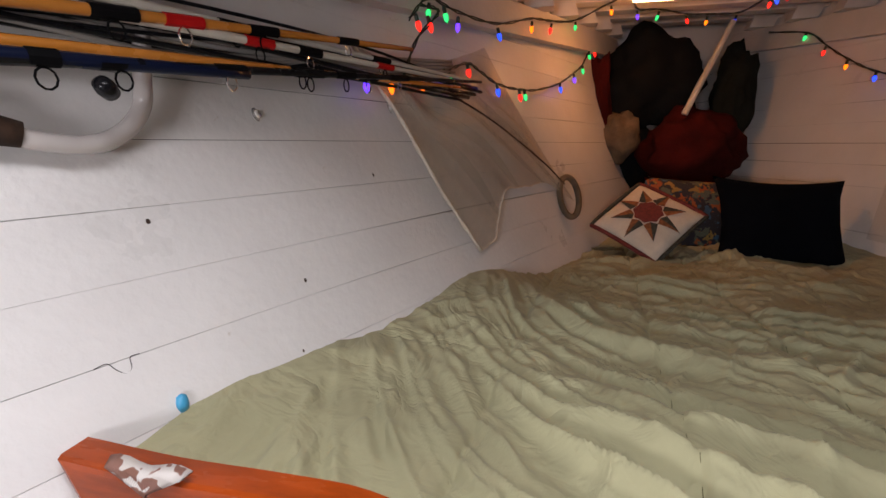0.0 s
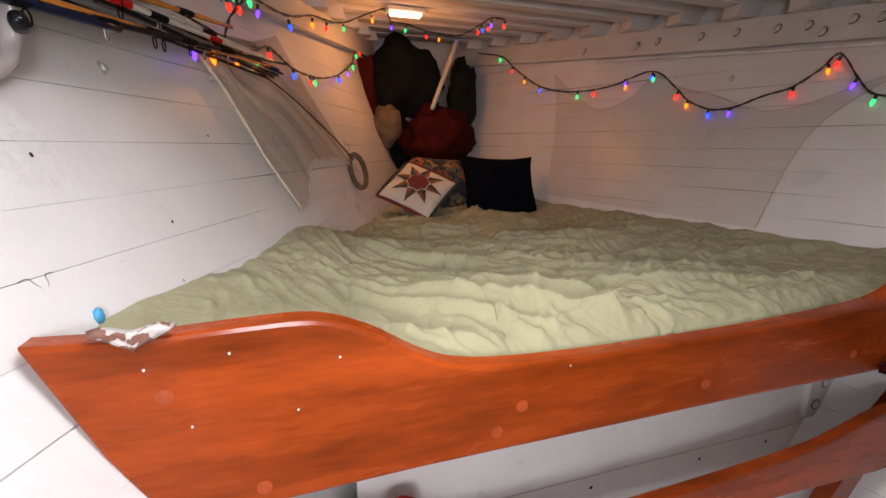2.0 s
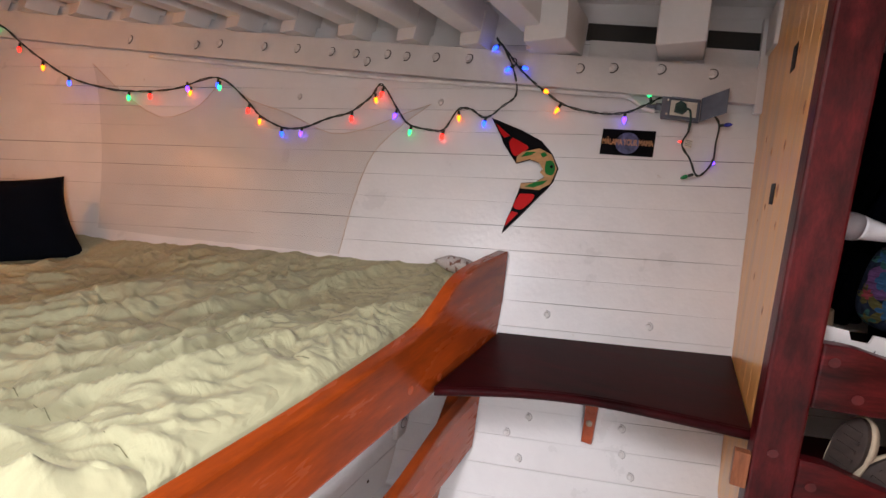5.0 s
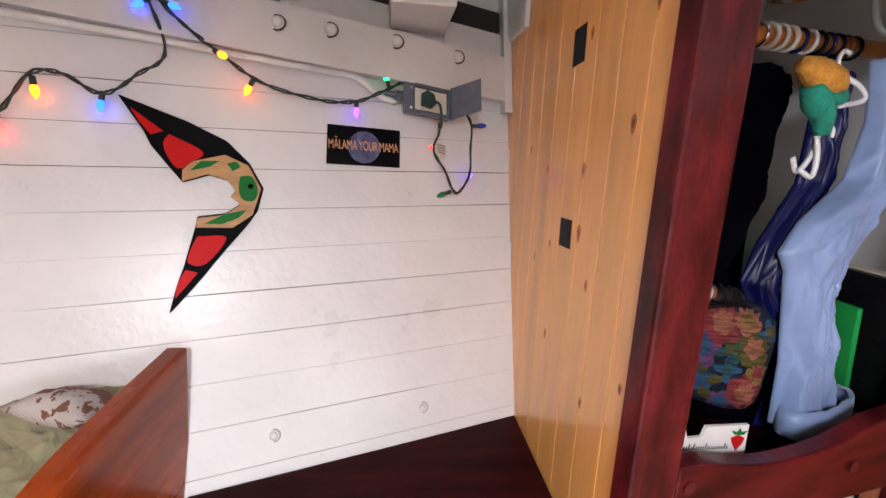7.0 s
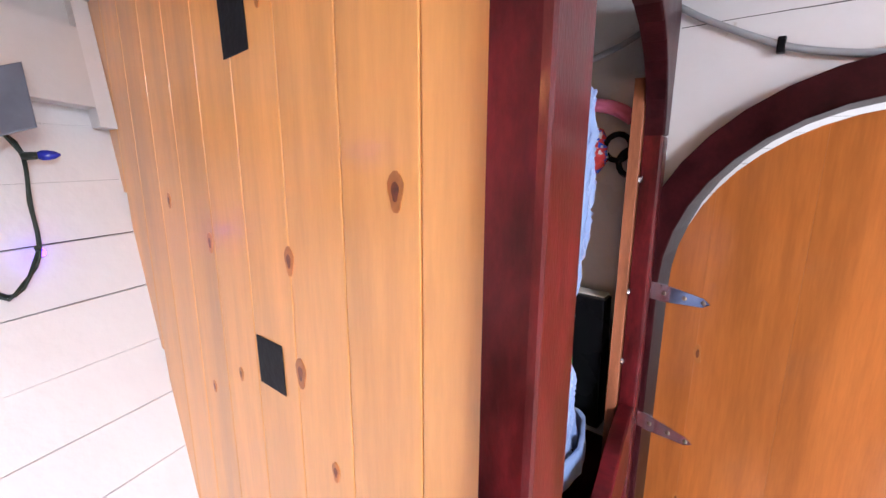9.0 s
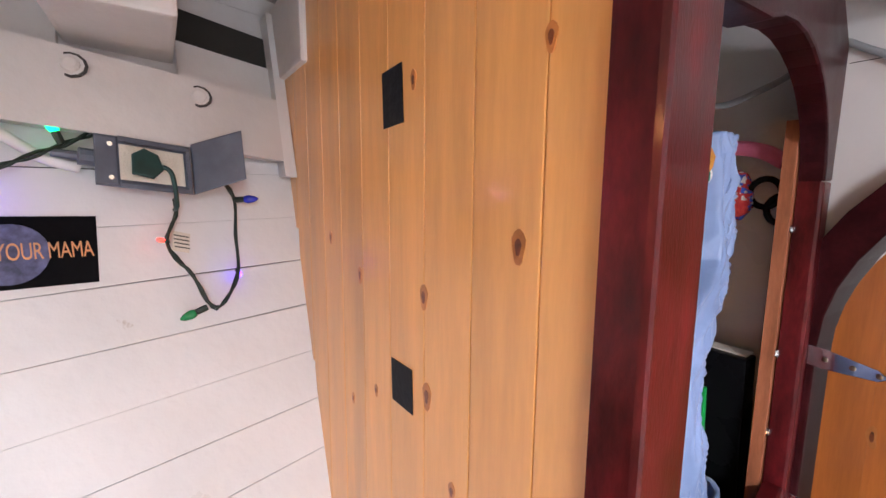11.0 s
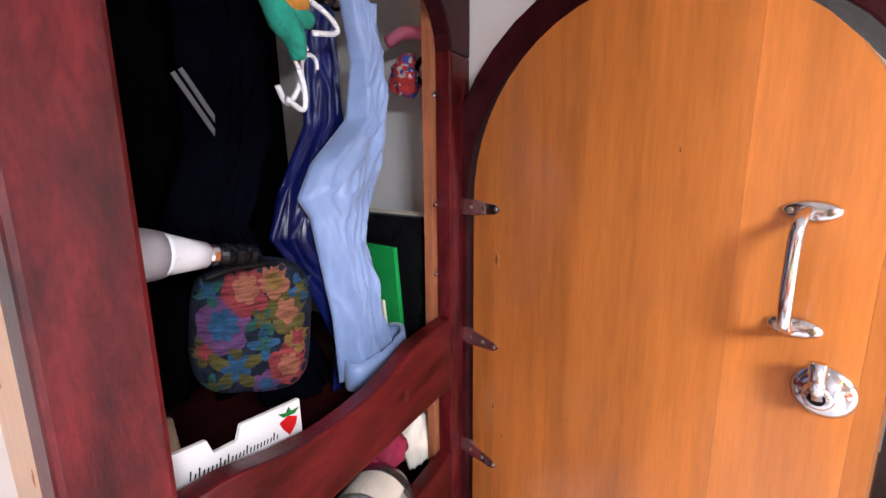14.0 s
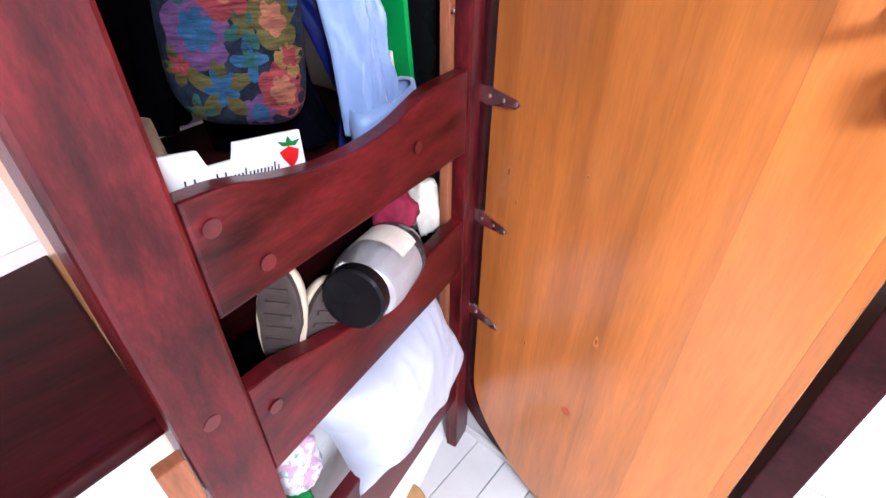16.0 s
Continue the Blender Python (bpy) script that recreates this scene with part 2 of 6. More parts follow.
def hull_strip(bm, side, z0, z1, y0, y1, thick, off=0.0, n=40):
    """A plank on the hull, from height z0 to z1 (numbers or functions of y), its face off inside the lining."""
    f, s = (star, -1) if side == "s" else (port, 1)
    rows = []
    for i in range(n + 1):
        y = y0 + (y1 - y0) * i / n
        a, b = (z0(y) if callable(z0) else z0), (z1(y) if callable(z1) else z1)
        rows.append([bm.verts.new(v) for v in ((f(y, a) + s * off, y, a), (f(y, b) + s * off, y, b),
                                               (f(y, b) + s * (off - thick), y, b), (f(y, a) + s * (off - thick), y, a))])
    for p, q in zip(rows, rows[1:]):
        for k in range(4):
            bm.faces.new((p[k], p[(k + 1) % 4], q[(k + 1) % 4], q[k]))
    bm.faces.new(rows[0])
    bm.faces.new(list(reversed(rows[-1])))
    return bm


def hull_wall(name, side, seams):
    bm = bmesh.new()
    for z0, z1 in zip(seams, seams[1:]):
        hull_strip(bm, side, z0, z1, AFT, BOW, 0.05, -0.006, n=150)
    wall = tagged(part(name, bm, SEAM), "white painted plank lining of the flared hull", "wall", kind="structure")
    for z0, z1 in zip(seams, seams[1:]):
        bm = bmesh.new()
        wide = 0.0006 + 0.0010 * ((z0 * 37.7) % 1.0)

        def low(y, z0=z0, wide=wide):
            # joints open and close along their length where paint has filled them
            return z0 + max(0.00015, wide * (0.75 + 1.9 * noise.noise(Vector((y * 1.9, z0 * 11, 3.0)))))
        hull_strip(bm, side, low, z1 - 0.0003, AFT, BOW, 0.018, n=150)
        part("plank", bm, WHITE, wall)
    return wall


wall_starboard = hull_wall("wall_starboard", "s", [-0.25 + 0.0885 * i + 0.0005 for i in range(29)])
wall_port = hull_wall("wall_port", "p", [-0.308 + 0.097 * i for i in range(27)])

# ---- floor, deck, bulkheads ----
bm = bmesh.new()
box(bm, 0, -1.9, FLOOR - 0.05, 2.8, 5.2, 0.06)
floor = tagged(part("floor", bm, SEAM), "white painted plank cabin sole", "floor", kind="structure")
for i in range(24):
    bm = bmesh.new()
    box(bm, -1.32 + 0.115 * i, -0.5, FLOOR - 0.01, 0.112, 2.1, 0.02, 0.002)
    part("plank", bm, WHITE_DECK, floor)

# Unseen hatch opening, added to hold the overhead light.
ADDED_HATCH = [(-0.92, -0.62), (-0.38, -0.62), (-0.38, -0.10), (-0.92, -0.10)]
bm = bmesh.new()
prism(bm, [(-2.2, -1.65), (2.2, -1.65), (2.2, 3.3), (-2.2, 3.3)], 0.05, lambda a, b, c: (a, b, deck(b) + c), holes=[ADDED_HATCH])
ceiling = tagged(part("ceiling", bm, WHITE_DECK), "white painted deck planking overhead", "ceiling", kind="structure")

bm = bmesh.new()
prism(bm, [(-0.96, -0.66), (-0.34, -0.66), (-0.34, -0.085), (-0.96, -0.085)], 0.16, lambda a, b, c: (a, b, deck(b) - 0.02 + c), holes=[ADDED_HATCH])
tagged(part("hatch_coaming", bm, WHITE_DECK), "white painted coaming of an added, unseen deck hatch", "hatch", kind="structure")
y = -0.04
while y < 2.9:
    bm = bmesh.new()
    if -0.75 < y < -0.1:
        y += 0.25
        continue
    x0, x1 = port(y, deck(y)) - 0.05, star(y, deck(y)) + 0.05
    if x1 - x0 > 0.3:
        box(bm, (x0 + x1) / 2, y, deck(y) - 0.055, x1 - x0, 0.085, 0.108, 0.006)
        beam = tagged(part("deck_beam", bm, WHITE_DECK), "white painted deck beam across the cabin", "beam", group="deck beams")
        for f, sg in ((star, -1), (port, 1)):
            bm = bmesh.new()
            zt, zb = deck(y) - 0.03, sheer(y) + 0.1265
            prism(bm, [(-0.052, zt), (0.052, zt), (0.040, zb), (-0.040, zb)], 0.12, lambda a, b, c: (f(y, b) + sg * (0.125 - c * 1.0), y + a, b), bevel=0.004)
            part("beam_seat", bm, WHITE_DECK, beam, "tapered foot of the beam")
    y += 0.25

for side in "sp":
    bm = bmesh.new()
    hull_strip(bm, side, sheer, lambda y: sheer(y) + 0.125, -0.796 if side == "s" else -1.55, 2.9, 0.08, 0.06)
    tagged(part("beam_shelf", bm, WHITE_DECK), "white painted beam shelf timber along the hull", "timber", kind="structure")

# bow: closes the forward end
bm = bmesh.new()
box(bm, 0.08, 3.1, 1.0, 1.1, 0.04, 2.6)
tagged(part("wall_bow", bm, WHITE), "white bulkhead at the bow", "wall", kind="structure")

# door bulkhead with a tall round-ended opening
DX, DZ0, DZ1, DW = 0.615, -0.105, 1.655, 0.345
# Unseen opening, cut only to carry the added bulkhead light.
FILL_OPENING = [(-1.15, 1.20), (-0.69, 1.20), (-0.69, 1.52), (-1.15, 1.52)]


def oval(grow, n=14):
    w = DW + grow
    top = arc(DX, DZ1 - DW * 1.0, w, w, 0, 180, n)
    bottom = arc(DX, DZ0 + DW * 0.75, w, w * 0.75 + grow * 0.25, 180, 360, n)
    return top + bottom


bm = bmesh.new()
out = [(-2.1, FLOOR - 0.05), (2.0, FLOOR - 0.05), (2.0, 1.985), (-2.1, 1.985)]
prism(bm, out, -0.045, lambda a, b, c: (a, BULK + c, b), holes=[oval(0.02), FILL_OPENING])
wall_aft = tagged(part("wall_aft", bm, WHITE), "white painted bulkhead with a round-topped doorway", "wall", kind="structure")
bm = bmesh.new()
prism(bm, oval(0.065, 20), -0.13, lambda a, b, c: (a, BULK + 0.04 + c, b), holes=[oval(0.004, 20)], bevel=0.003)
tagged(part("trim", bm, MAHOGANY_DARK), "dark red mahogany ring round the doorway", "trim", kind="structure")

# Frame of the added opening; no window is known here.
bm = bmesh.new()
prism(bm, [(-1.19, 1.16), (-0.65, 1.16), (-0.65, 1.56), (-1.19, 1.56)], -0.075, lambda a, b, c: (a, BULK + 0.015 + c, b), holes=[FILL_OPENING], bevel=0.003)
tagged(part("window_1", bm, MAHOGANY), "square mahogany frame of an added, unseen opening in the bulkhead", "window", kind="structure")
# painted-over plank joints and a deck beam along the head of the bulkhead
for z, x0, x1 in ((1.80, 0.2, 0.98), (1.80, -1.5, 0.196), (1.1, -1.4, 0.2), (0.75, -1.4, 0.2), (0.4, -1.3, 0.2), (0.05, -1.2, 0.23)):
    bm = bmesh.new()
    run = [(x0 + (x1 - x0) * k / 24, z + 0.0012 * noise.noise(Vector((k * 0.7, z * 9, 1)))) for k in range(25)]
    prism(bm, [(a, b - 0.0006 - 0.0009 * max(0, noise.noise(Vector((a * 6, z, 5))))) for a, b in run] + [(a, b + 0.0005) for a, b in run[::-1]], -0.003, lambda a, b, c: (a, BULK + 0.0006 + c, b))
    part("joint", bm, SEAM, wall_aft)
bm = bmesh.new()
box(bm, -0.3, -1.515, 1.915, 2.46, 0.085, 0.095, 0.006)
tagged(part("deck_beam", bm, WHITE_DECK), "white painted deck beam along the head of the bulkhead", "beam", group="deck beams")

# ---- berth ----
bm = bmesh.new()
top = smooth_line([(-1.137, 1.080, 0), (-1.0, 1.075, 0), (-0.87, 1.079, 0), (-0.765, 1.077, 0), (-0.68, 1.045, 0), (-0.6, 0.995, 0), (-0.53, 0.965, 0), (-0.42, 0.949, 0),
                   (-0.2, 0.941, 0), (0.2, 0.943, 0), (0.5, 0.957, 0), (0.63, 0.972, 0), (0.72, 1.009, 0), (0.80, 1.05, 0), (0.9, 1.072, 0), (1.05, 1.078, 0), (1.215, 1.08, 0)], 4)
outline = [(p.x, p.y) for p in top] + [(star(-0.04, 0.9), 0.9), (star(-0.04, 0.76), 0.755), (0.2, 0.772), (-0.6, 0.772), (port(-0.04, 0.77), 0.762), (port(-0.04, 0.9), 0.9)]
prism(bm, outline, 0.04, lambda a, b, c: (a, -0.045 + c, b), bevel=0.008)
bunk_board = tagged(part("bunk_board", bm, REDWOOD), "varnished reddish wooden bunk board with scooped top edge", "bunk board")


def ridge(p, sharp=3):
    return max(0.0, 1.0 - 2.2 * abs(noise.noise(p))) ** sharp


def fold(across, along, seed):
    """Long cloth folds: sharp crests with rounded hollows between, dying out along their length."""
    a = noise.noise(Vector((across, along, seed)))
    b = noise.noise(Vector((across * 0.5 + 9, along * 1.4, seed + 3)))
    return max(0.0, 1 - 2.9 * abs(a)) ** 1.9 * min(1.0, max(0.0, 0.6 + 1.7 * b))


SEAMS = ((-0.735, -0.585), (-0.394, -0.30), (-0.026, -0.04), (0.32, 0.27), (0.66, 0.56))


def duvet_height(x, y):
    wx = noise.noise(Vector((x * 2.6, y * 2.6, 4.4)))
    wy = noise.noise(Vector((x * 2.6 + 7, y * 2.6, 8.8)))
    v = noise.noise(Vector((x * 7, y * 7, 2.2)))
    px, py = x + 0.07 * wx + 0.006 * v, y + 0.07 * wy
    # folds fan out from a pinch near the port side
    dx, dy = px + 0.66, py - 1.22
    r, turn = math.hypot(dx, dy), math.atan2(dy, dx)
    wide = turn * (0.40 + 0.60 * r)
    far = min(1.0, r / 0.45)
    calm_corner = 1 - 0.7 * math.exp(-((x + 0.98) / 0.34) ** 2 - ((y - 0.15) / 0.45) ** 2)
    far *= calm_corner
    z = 0.940 + 0.022 * wx + 0.005 * v
    z += 0.028 * far * fold(wide * 4.6, r * 0.8, 1.0)
    z += 0.024 * far * fold(wide * 8.5 + 3, r * 1.0, 5.0)
    z += 0.012 * far * fold(wide * 15 + 1, r * 1.4, 9.0)
    z += 0.013 * calm_corner * fold(py * 7 + 5 * px, px * 1.4 - py, 13.0)
    z += 0.011 * calm_corner * fold(px * 11 - py * 9, py * 3 + px * 2, 17.0)
    z += 0.007 * fold(px * 17 + py * 14, py * 5 - px * 4, 19.0)
    # padded hollows between sharp creases
    z += 0.032 * far * abs(noise.noise(Vector((wide * 6.5, r * 1.7, 31.0))))
    z += 0.014 * far * abs(noise.noise(Vector((wide * 13, r * 3.4 + wx, 33.0))))
    z += 0.014 * calm_corner * abs(noise.noise(Vector((px * 11 + py * 8 + 2 * wy, py * 8 - px * 5 + 2 * wx, 35.0))))
    z += 0.006 * calm_corner * abs(noise.noise(Vector((px * 24 - py * 15 + 3 * wx, py * 19 + px * 9, 37.0))))
    front_edge = max(0.0, 1 - py / 0.35)
    z += 0.022 * front_edge * fold(px * 10 + py * 5, py * 2, 21.0) + 0.012 * front_edge * fold(px * 24 + py * 9, py * 3, 23.0)
    # gathers up the port side
    z += 0.020 * math.exp(-((x + 0.95) / 0.2) ** 2) * fold(py * 7 - px * 2, px * 2.0, 41.0)
    # quilting seams, puckered
    for x0, x1 in SEAMS:
        d = (x + 0.006 * v) - (x0 + (x1 - x0) * y)
        if abs(d) < 0.12:
            z -= 0.006 * math.exp(-(d / 0.006) ** 2) + 0.006 * math.exp(-(d / 0.03) ** 2)
    return z


bm = bmesh.new()
nx, ny = 460, 340
grid = []
for j in range(ny + 1):
    y = -0.003 + 2.5 * (j / ny) ** 1.15
    xl, xr = port(y, 1.06) - 0.004, star(y, 1.05) + 0.002
    row = []
    for i in range(nx + 1):
        x = xl + (xr - xl) * i / nx
        calm = min(1.0, 0.25 + (x - xl) / 0.16, 0.25 + (xr - x) / 0.16)
        z = 0.975 + (duvet_height(x, y) - 0.975) * calm
        z += 0.09 * math.exp(-((x - xl) / 0.26) ** 2) * math.exp(-((y - 0.2) / 0.4) ** 2) + 0.09 * math.exp(-((x + 0.78) / 0.22) ** 2 - ((y - 0.85) / 0.3) ** 2)
        z += 0.035 * math.exp(-((xr - x) / 0.2) ** 2)
        z += 0.05 * min(1.0, max(0.0, y - 1.5))
        lip = max(0.0, 1 - y / 0.10) ** 2
        low = np.interp(x, (-1.2, -0.95, -0.75, -0.55, 0.6, 0.85, 1.2), (1.05, 1.05, 1.01, 0.922, 0.918, 1.0, 1.03))
        z = z * (1 - lip) + min(z, float(low)) * lip
        row.append(bm.verts.new((x, y, z)))
    grid.append(row)
for a, b in zip(grid, grid[1:]):
    for i in range(nx):
        bm.faces.new((a[i], a[i + 1], b[i + 1], b[i]))
duvet = tagged(part("duvet", bm, DUVET, smooth=True), "rumpled pale green cotton duvet spread over the berth", "duvet")
THREAD = material("olive_thread", (0.12, 0.11, 0.05), rough=0.9)
for x0, x1 in SEAMS[:4]:
    bm = bmesh.new()
    run = []
    for k in range(66):
        y = 0.06 + 0.019 * k
        x = x0 + (x1 - x0) * y
        run.append(Vector((x, y, duvet_height(x, y) + (0.001 if k % 2 else -0.002))))
    if run[0].x > -0.66:
        tube(bm, run, 0.0007, 4)
    if len(bm.verts):
        part("stitching", bm, THREAD, duvet, "row of dark quilting stitches")

bm = bmesh.new()
for y0, y1 in ((0.0, 2.45),):
    n = 14
    lo, hi = [], []
    for i in range(n + 1):
        y = y0 + (y1 - y0) * i / n
        lo.append((port(y, 0.85) + 0.002, y))
        hi.append((star(y, 0.85) - 0.002, y))
    prism(bm, lo + hi[::-1], 0.10, lambda a, b, c: (a, b, 0.78 + c))
tagged(part("mattress", bm, WHITE), "white mattress filling the berth", "mattress")

# ---- dark shelf ----
bm = bmesh.new()
edge = smooth_line([(0.665, -0.05, 0), (0.775, -0.25, 0), (0.845, -0.45, 0), (0.872, -0.65, 0), (0.885, -0.795, 0)], 4)
hullside = [(star(y, 0.78) + 0.0, y) for y in (-0.795, -0.6, -0.4, -0.2, -0.05)]
prism(bm, [(p.x, p.y) for p in edge] + hullside, 0.028, lambda a, b, c: (a, b, 0.79 - c), bevel=0.005)
shelf = tagged(part("shelf", bm, DARKWOOD), "dark mahogany shelf between bunk and locker", "shelf")
bm = bmesh.new()
tube(bm, [(p.x - 0.002, p.y, 0.777) for p in edge], 0.0125, 10)
part("nosing", bm, DARKWOOD, shelf, "rounded front edge", smooth=True)

# ---- locker ----
A, B = Vector((0.842, -0.797)), Vector((0.982, -1.555))
ALONG = (B - A).normalized()
IN = Vector((-ALONG.y, ALONG.x))


def front(s, z, c=0.0):
    """A place on the locker's face: s along it from the pine side, c into the locker."""
    p = A + ALONG * s + IN * c
    return (p.x, p.y, z)


LOCKER = empty("locker", (0.9, -1.1, 0))
tagged(LOCKER, "dark red mahogany hanging locker with arched opening and knotty pine side", "locker")
WIDE = (B - A).length
bm = bmesh.new()
prism(bm, [(0, FLOOR), (0.09, FLOOR), (0.09, 1.78), (0, 1.78)], 0.035, front, bevel=0.006)
under(part("post", bm, MAHOGANY), LOCKER)
bm = bmesh.new()
prism(bm, [(0.685, FLOOR), (WIDE, FLOOR), (WIDE, 1.60), (0.685, 1.60)], 0.035, front, bevel=0.006)
under(part("post", bm, MAHOGANY), LOCKER)
bm = bmesh.new()
arch_in = [(0.092, 1.715)] + [(0.092 + 0.2965 - 0.2965 * math.cos(a), 1.60 + 0.16 * math.sin(a)) for a in [math.pi * k / 16 for k in range(5, 17)]]
prism(bm, [(0.0, 1.782), (0.092, 1.782)] + arch_in[0:1] + arch_in[1:] + [(WIDE, 1.602), (WIDE, 1.83), (0.42, 1.95), (0.0, 1.95)], 0.035, front, bevel=0.004)
under(part("arch", bm, MAHOGANY_DARK), LOCKER)
for z0, top in ((0.888, [(0.092, 1.038), (0.15, 1.034), (0.22, 1.016), (0.31, 1.004), (0.42, 1.010), (0.5, 1.030), (0.56, 1.046), (0.683, 1.052)]),
                (0.575, [(0.092, 0.76), (0.15, 0.755), (0.22, 0.73), (0.31, 0.708), (0.42, 0.695), (0.5, 0.70), (0.56, 0.715), (0.683, 0.72)]),
                (0.07, [(0.092, 0.30), (0.3, 0.30), (0.683, 0.30)])):
    bm = bmesh.new()
    prism(bm, [(p.x, p.y) for p in smooth_line([(a, b, 0) for a, b in top], 4)] + [(0.683, z0), (0.092, z0)], 0.03, lambda a, b, c: front(a, b, c + 0.003), bevel=0.005)
    under(part("rail", bm, MAHOGANY_H), LOCKER)
    if z0 > 0.1:
        bm = bmesh.new()
        prism(bm, [front(0.02, 0, 0.04)[:2], front(0.76, 0, 0.04)[:2], (star(-1.5, z0) - 0.03, -1.55), (star(-0.83, z0) - 0.03, -0.83)], 0.012, lambda a, b, c: (a, b, z0 + 0.02 - c))
        under(part("shelf", bm, DARKWOOD), LOCKER)

# pine side
side_wall = empty("wall_pine", (1.2, -0.80, 0))
tagged(side_wall, "varnished knotty pine tongue-and-groove partition", "wall", kind="structure")
x = 0.846
k = 0
while x < 1.95:
    w = 0.087
    x1 = x + w
    bm = bmesh.new()
    # the boards stop at the hull
    zs = [1.955 - 0.0652 * i for i in range(34)]
    left = [(x + 0.0005, z) for z in zs if star(-0.81, z) > x + 0.006]
    right = [(min(x1 - 0.0005, star(-0.81, z)), z) for z in zs if star(-0.81, z) > x + 0.006]
    if len(left) > 1:
        prism(bm, left + right[::-1], 0.016, lambda a, b, c: (a, -0.797 - c, b), bevel=0.0018)
        under(part("board", bm, PINE), side_wall)
    x = x1
    k += 1

# ---- door, standing ajar ----
HINGE = Vector((0.972, -1.545, 0))
AJAR = radians(-13)
door = empty("door_1", HINGE)
door.rotation_euler = (0, 0, AJAR)
tagged(door, "round-ended honey varnished plank door standing ajar", "door", kind="structure")
bpy.context.view_layer.update()
prof = [(a - HINGE.x - 0.0, b) for a, b in oval(-0.022, 24)]
cuts = [-0.76, -0.66, -0.529, -0.398, -0.243, -0.10, 0.02]


def clip(poly, a0, a1):
    """The part of an outline between two uprights."""
    def half(p, lim, keep):
        res = []
        for (xa, za), (xb, zb) in zip(p, p[1:] + p[:1]):
            ia, ib = keep(xa, lim), keep(xb, lim)
            if ia:
                res.append((xa, za))
            if ia != ib:
                t = (lim - xa) / (xb - xa)
                res.append((lim, za + t * (zb - za)))
        return res
    return half(half(poly, a0, lambda v, l: v >= l), a1, lambda v, l: v <= l)


for a0, a1 in zip(cuts, cuts[1:]):
    poly = clip(prof, a0 + 0.00012, a1 - 0.00012)
    if len(poly) > 2:
        bm = bmesh.new()
        prism(bm, poly, -0.045, lambda a, b, c: (a, 0.02 + c, b))
        ob = part("plank", bm, DOORWOOD)
        ob.parent = door


# ---- more materials ----
BLACK = material("black_paint", (0.006, 0.006, 0.007), rough=0.6, vary=0.2, spec=0.04)
RED = material("carving_red", (0.52, 0.012, 0.012), spec=0.1, rough=0.45, vary=0.08)
TANWOOD = material("carved_cedar", (0.55, 0.30, 0.12), rough=0.5, vary=0.12, grain=0.3, scale=6, stretch=(1, 1, 8))
GREEN = material("carving_green", (0.012, 0.15, 0.03), spec=0.1, rough=0.45, vary=0.08)
GREYBOX = material("grey_enamel", (0.11, 0.125, 0.16), rough=0.45, vary=0.1, scale=20, bump=0.1)
WIRE = material("dark_green_wire", (0.010, 0.022, 0.014), rough=0.5)
CABLEGREY = material("grey_cable", (0.32, 0.33, 0.34), rough=0.5)
CABLEWHITE = material("white_cable", (0.7, 0.69, 0.67), rough=0.5)
TAPE = material("black_tape", (0.010, 0.012, 0.016), spec=0.1, rough=0.5, vary=0.1, scale=30, bump=0.2)
RODBLACK = material("black_rod", (0.007, 0.007, 0.009), rough=0.25, coat=0.15, spec=0.15)
RODORANGE = material("orange_rod", (0.62, 0.22, 0.03), rough=0.25, coat=0.4)
RODBLUE = material("blue_rod", (0.004, 0.008, 0.03), rough=0.3, coat=0.15, spec=0.15)
RODWHITE = material("ivory_rod", (0.62, 0.58, 0.5), rough=0.35)
HOSE = material("milky_hose", (0.52, 0.48, 0.46), rough=0.2, spec=0.6, vary=0.06, coat=0.5)
CORK = material("dark_cork", (0.06, 0.03, 0.018), rough=0.9, vary=0.3, scale=40, bump=0.4)
NETTING = material("cream_netting", (0.50, 0.36, 0.24), rough=0.8, vary=0.05)
CORD = material("cream_cord", (0.66, 0.58, 0.48), rough=0.85, vary=0.1, scale=60, bump=0.4)
CREAM = material("quilt_cream", (0.68, 0.62, 0.52), rough=0.9, vary=0.05, scale=20, bump=0.4, fine=300)
QUILTRED = material("quilt_red", (0.17, 0.028, 0.026), rough=0.9, vary=0.2, scale=80, bump=0.3, fine=300)
QUILTDARK = material("quilt_green_black", (0.05, 0.055, 0.045), rough=0.9, vary=0.3, scale=80, bump=0.3, fine=300)
QUILTRUST = material("quilt_rust", (0.30, 0.11, 0.04), rough=0.9, vary=0.3, scale=90, bump=0.3, fine=300)
VELVET = material("black_velvet", (0.004, 0.005, 0.008), rough=1.0, spec=0.05, bump=0.2, fine=200)
DARKCLOTH = material("dark_oilskin", (0.007, 0.008, 0.009), rough=0.8, spec=0.1, vary=0.2, bump=0.3, fine=60)
OLIVECLOTH = material("dark_olive_cloth", (0.012, 0.014, 0.011), rough=0.9, spec=0.1, vary=0.2, bump=0.3, fine=80)
DARKRED = material("dark_red_canvas", (0.055, 0.006, 0.005), rough=0.9, spec=0.1, vary=0.2, bump=0.3, fine=80)
TANBAG = material("tan_canvas", (0.16, 0.11, 0.065), rough=0.9, vary=0.2, scale=12, bump=0.4, fine=90)


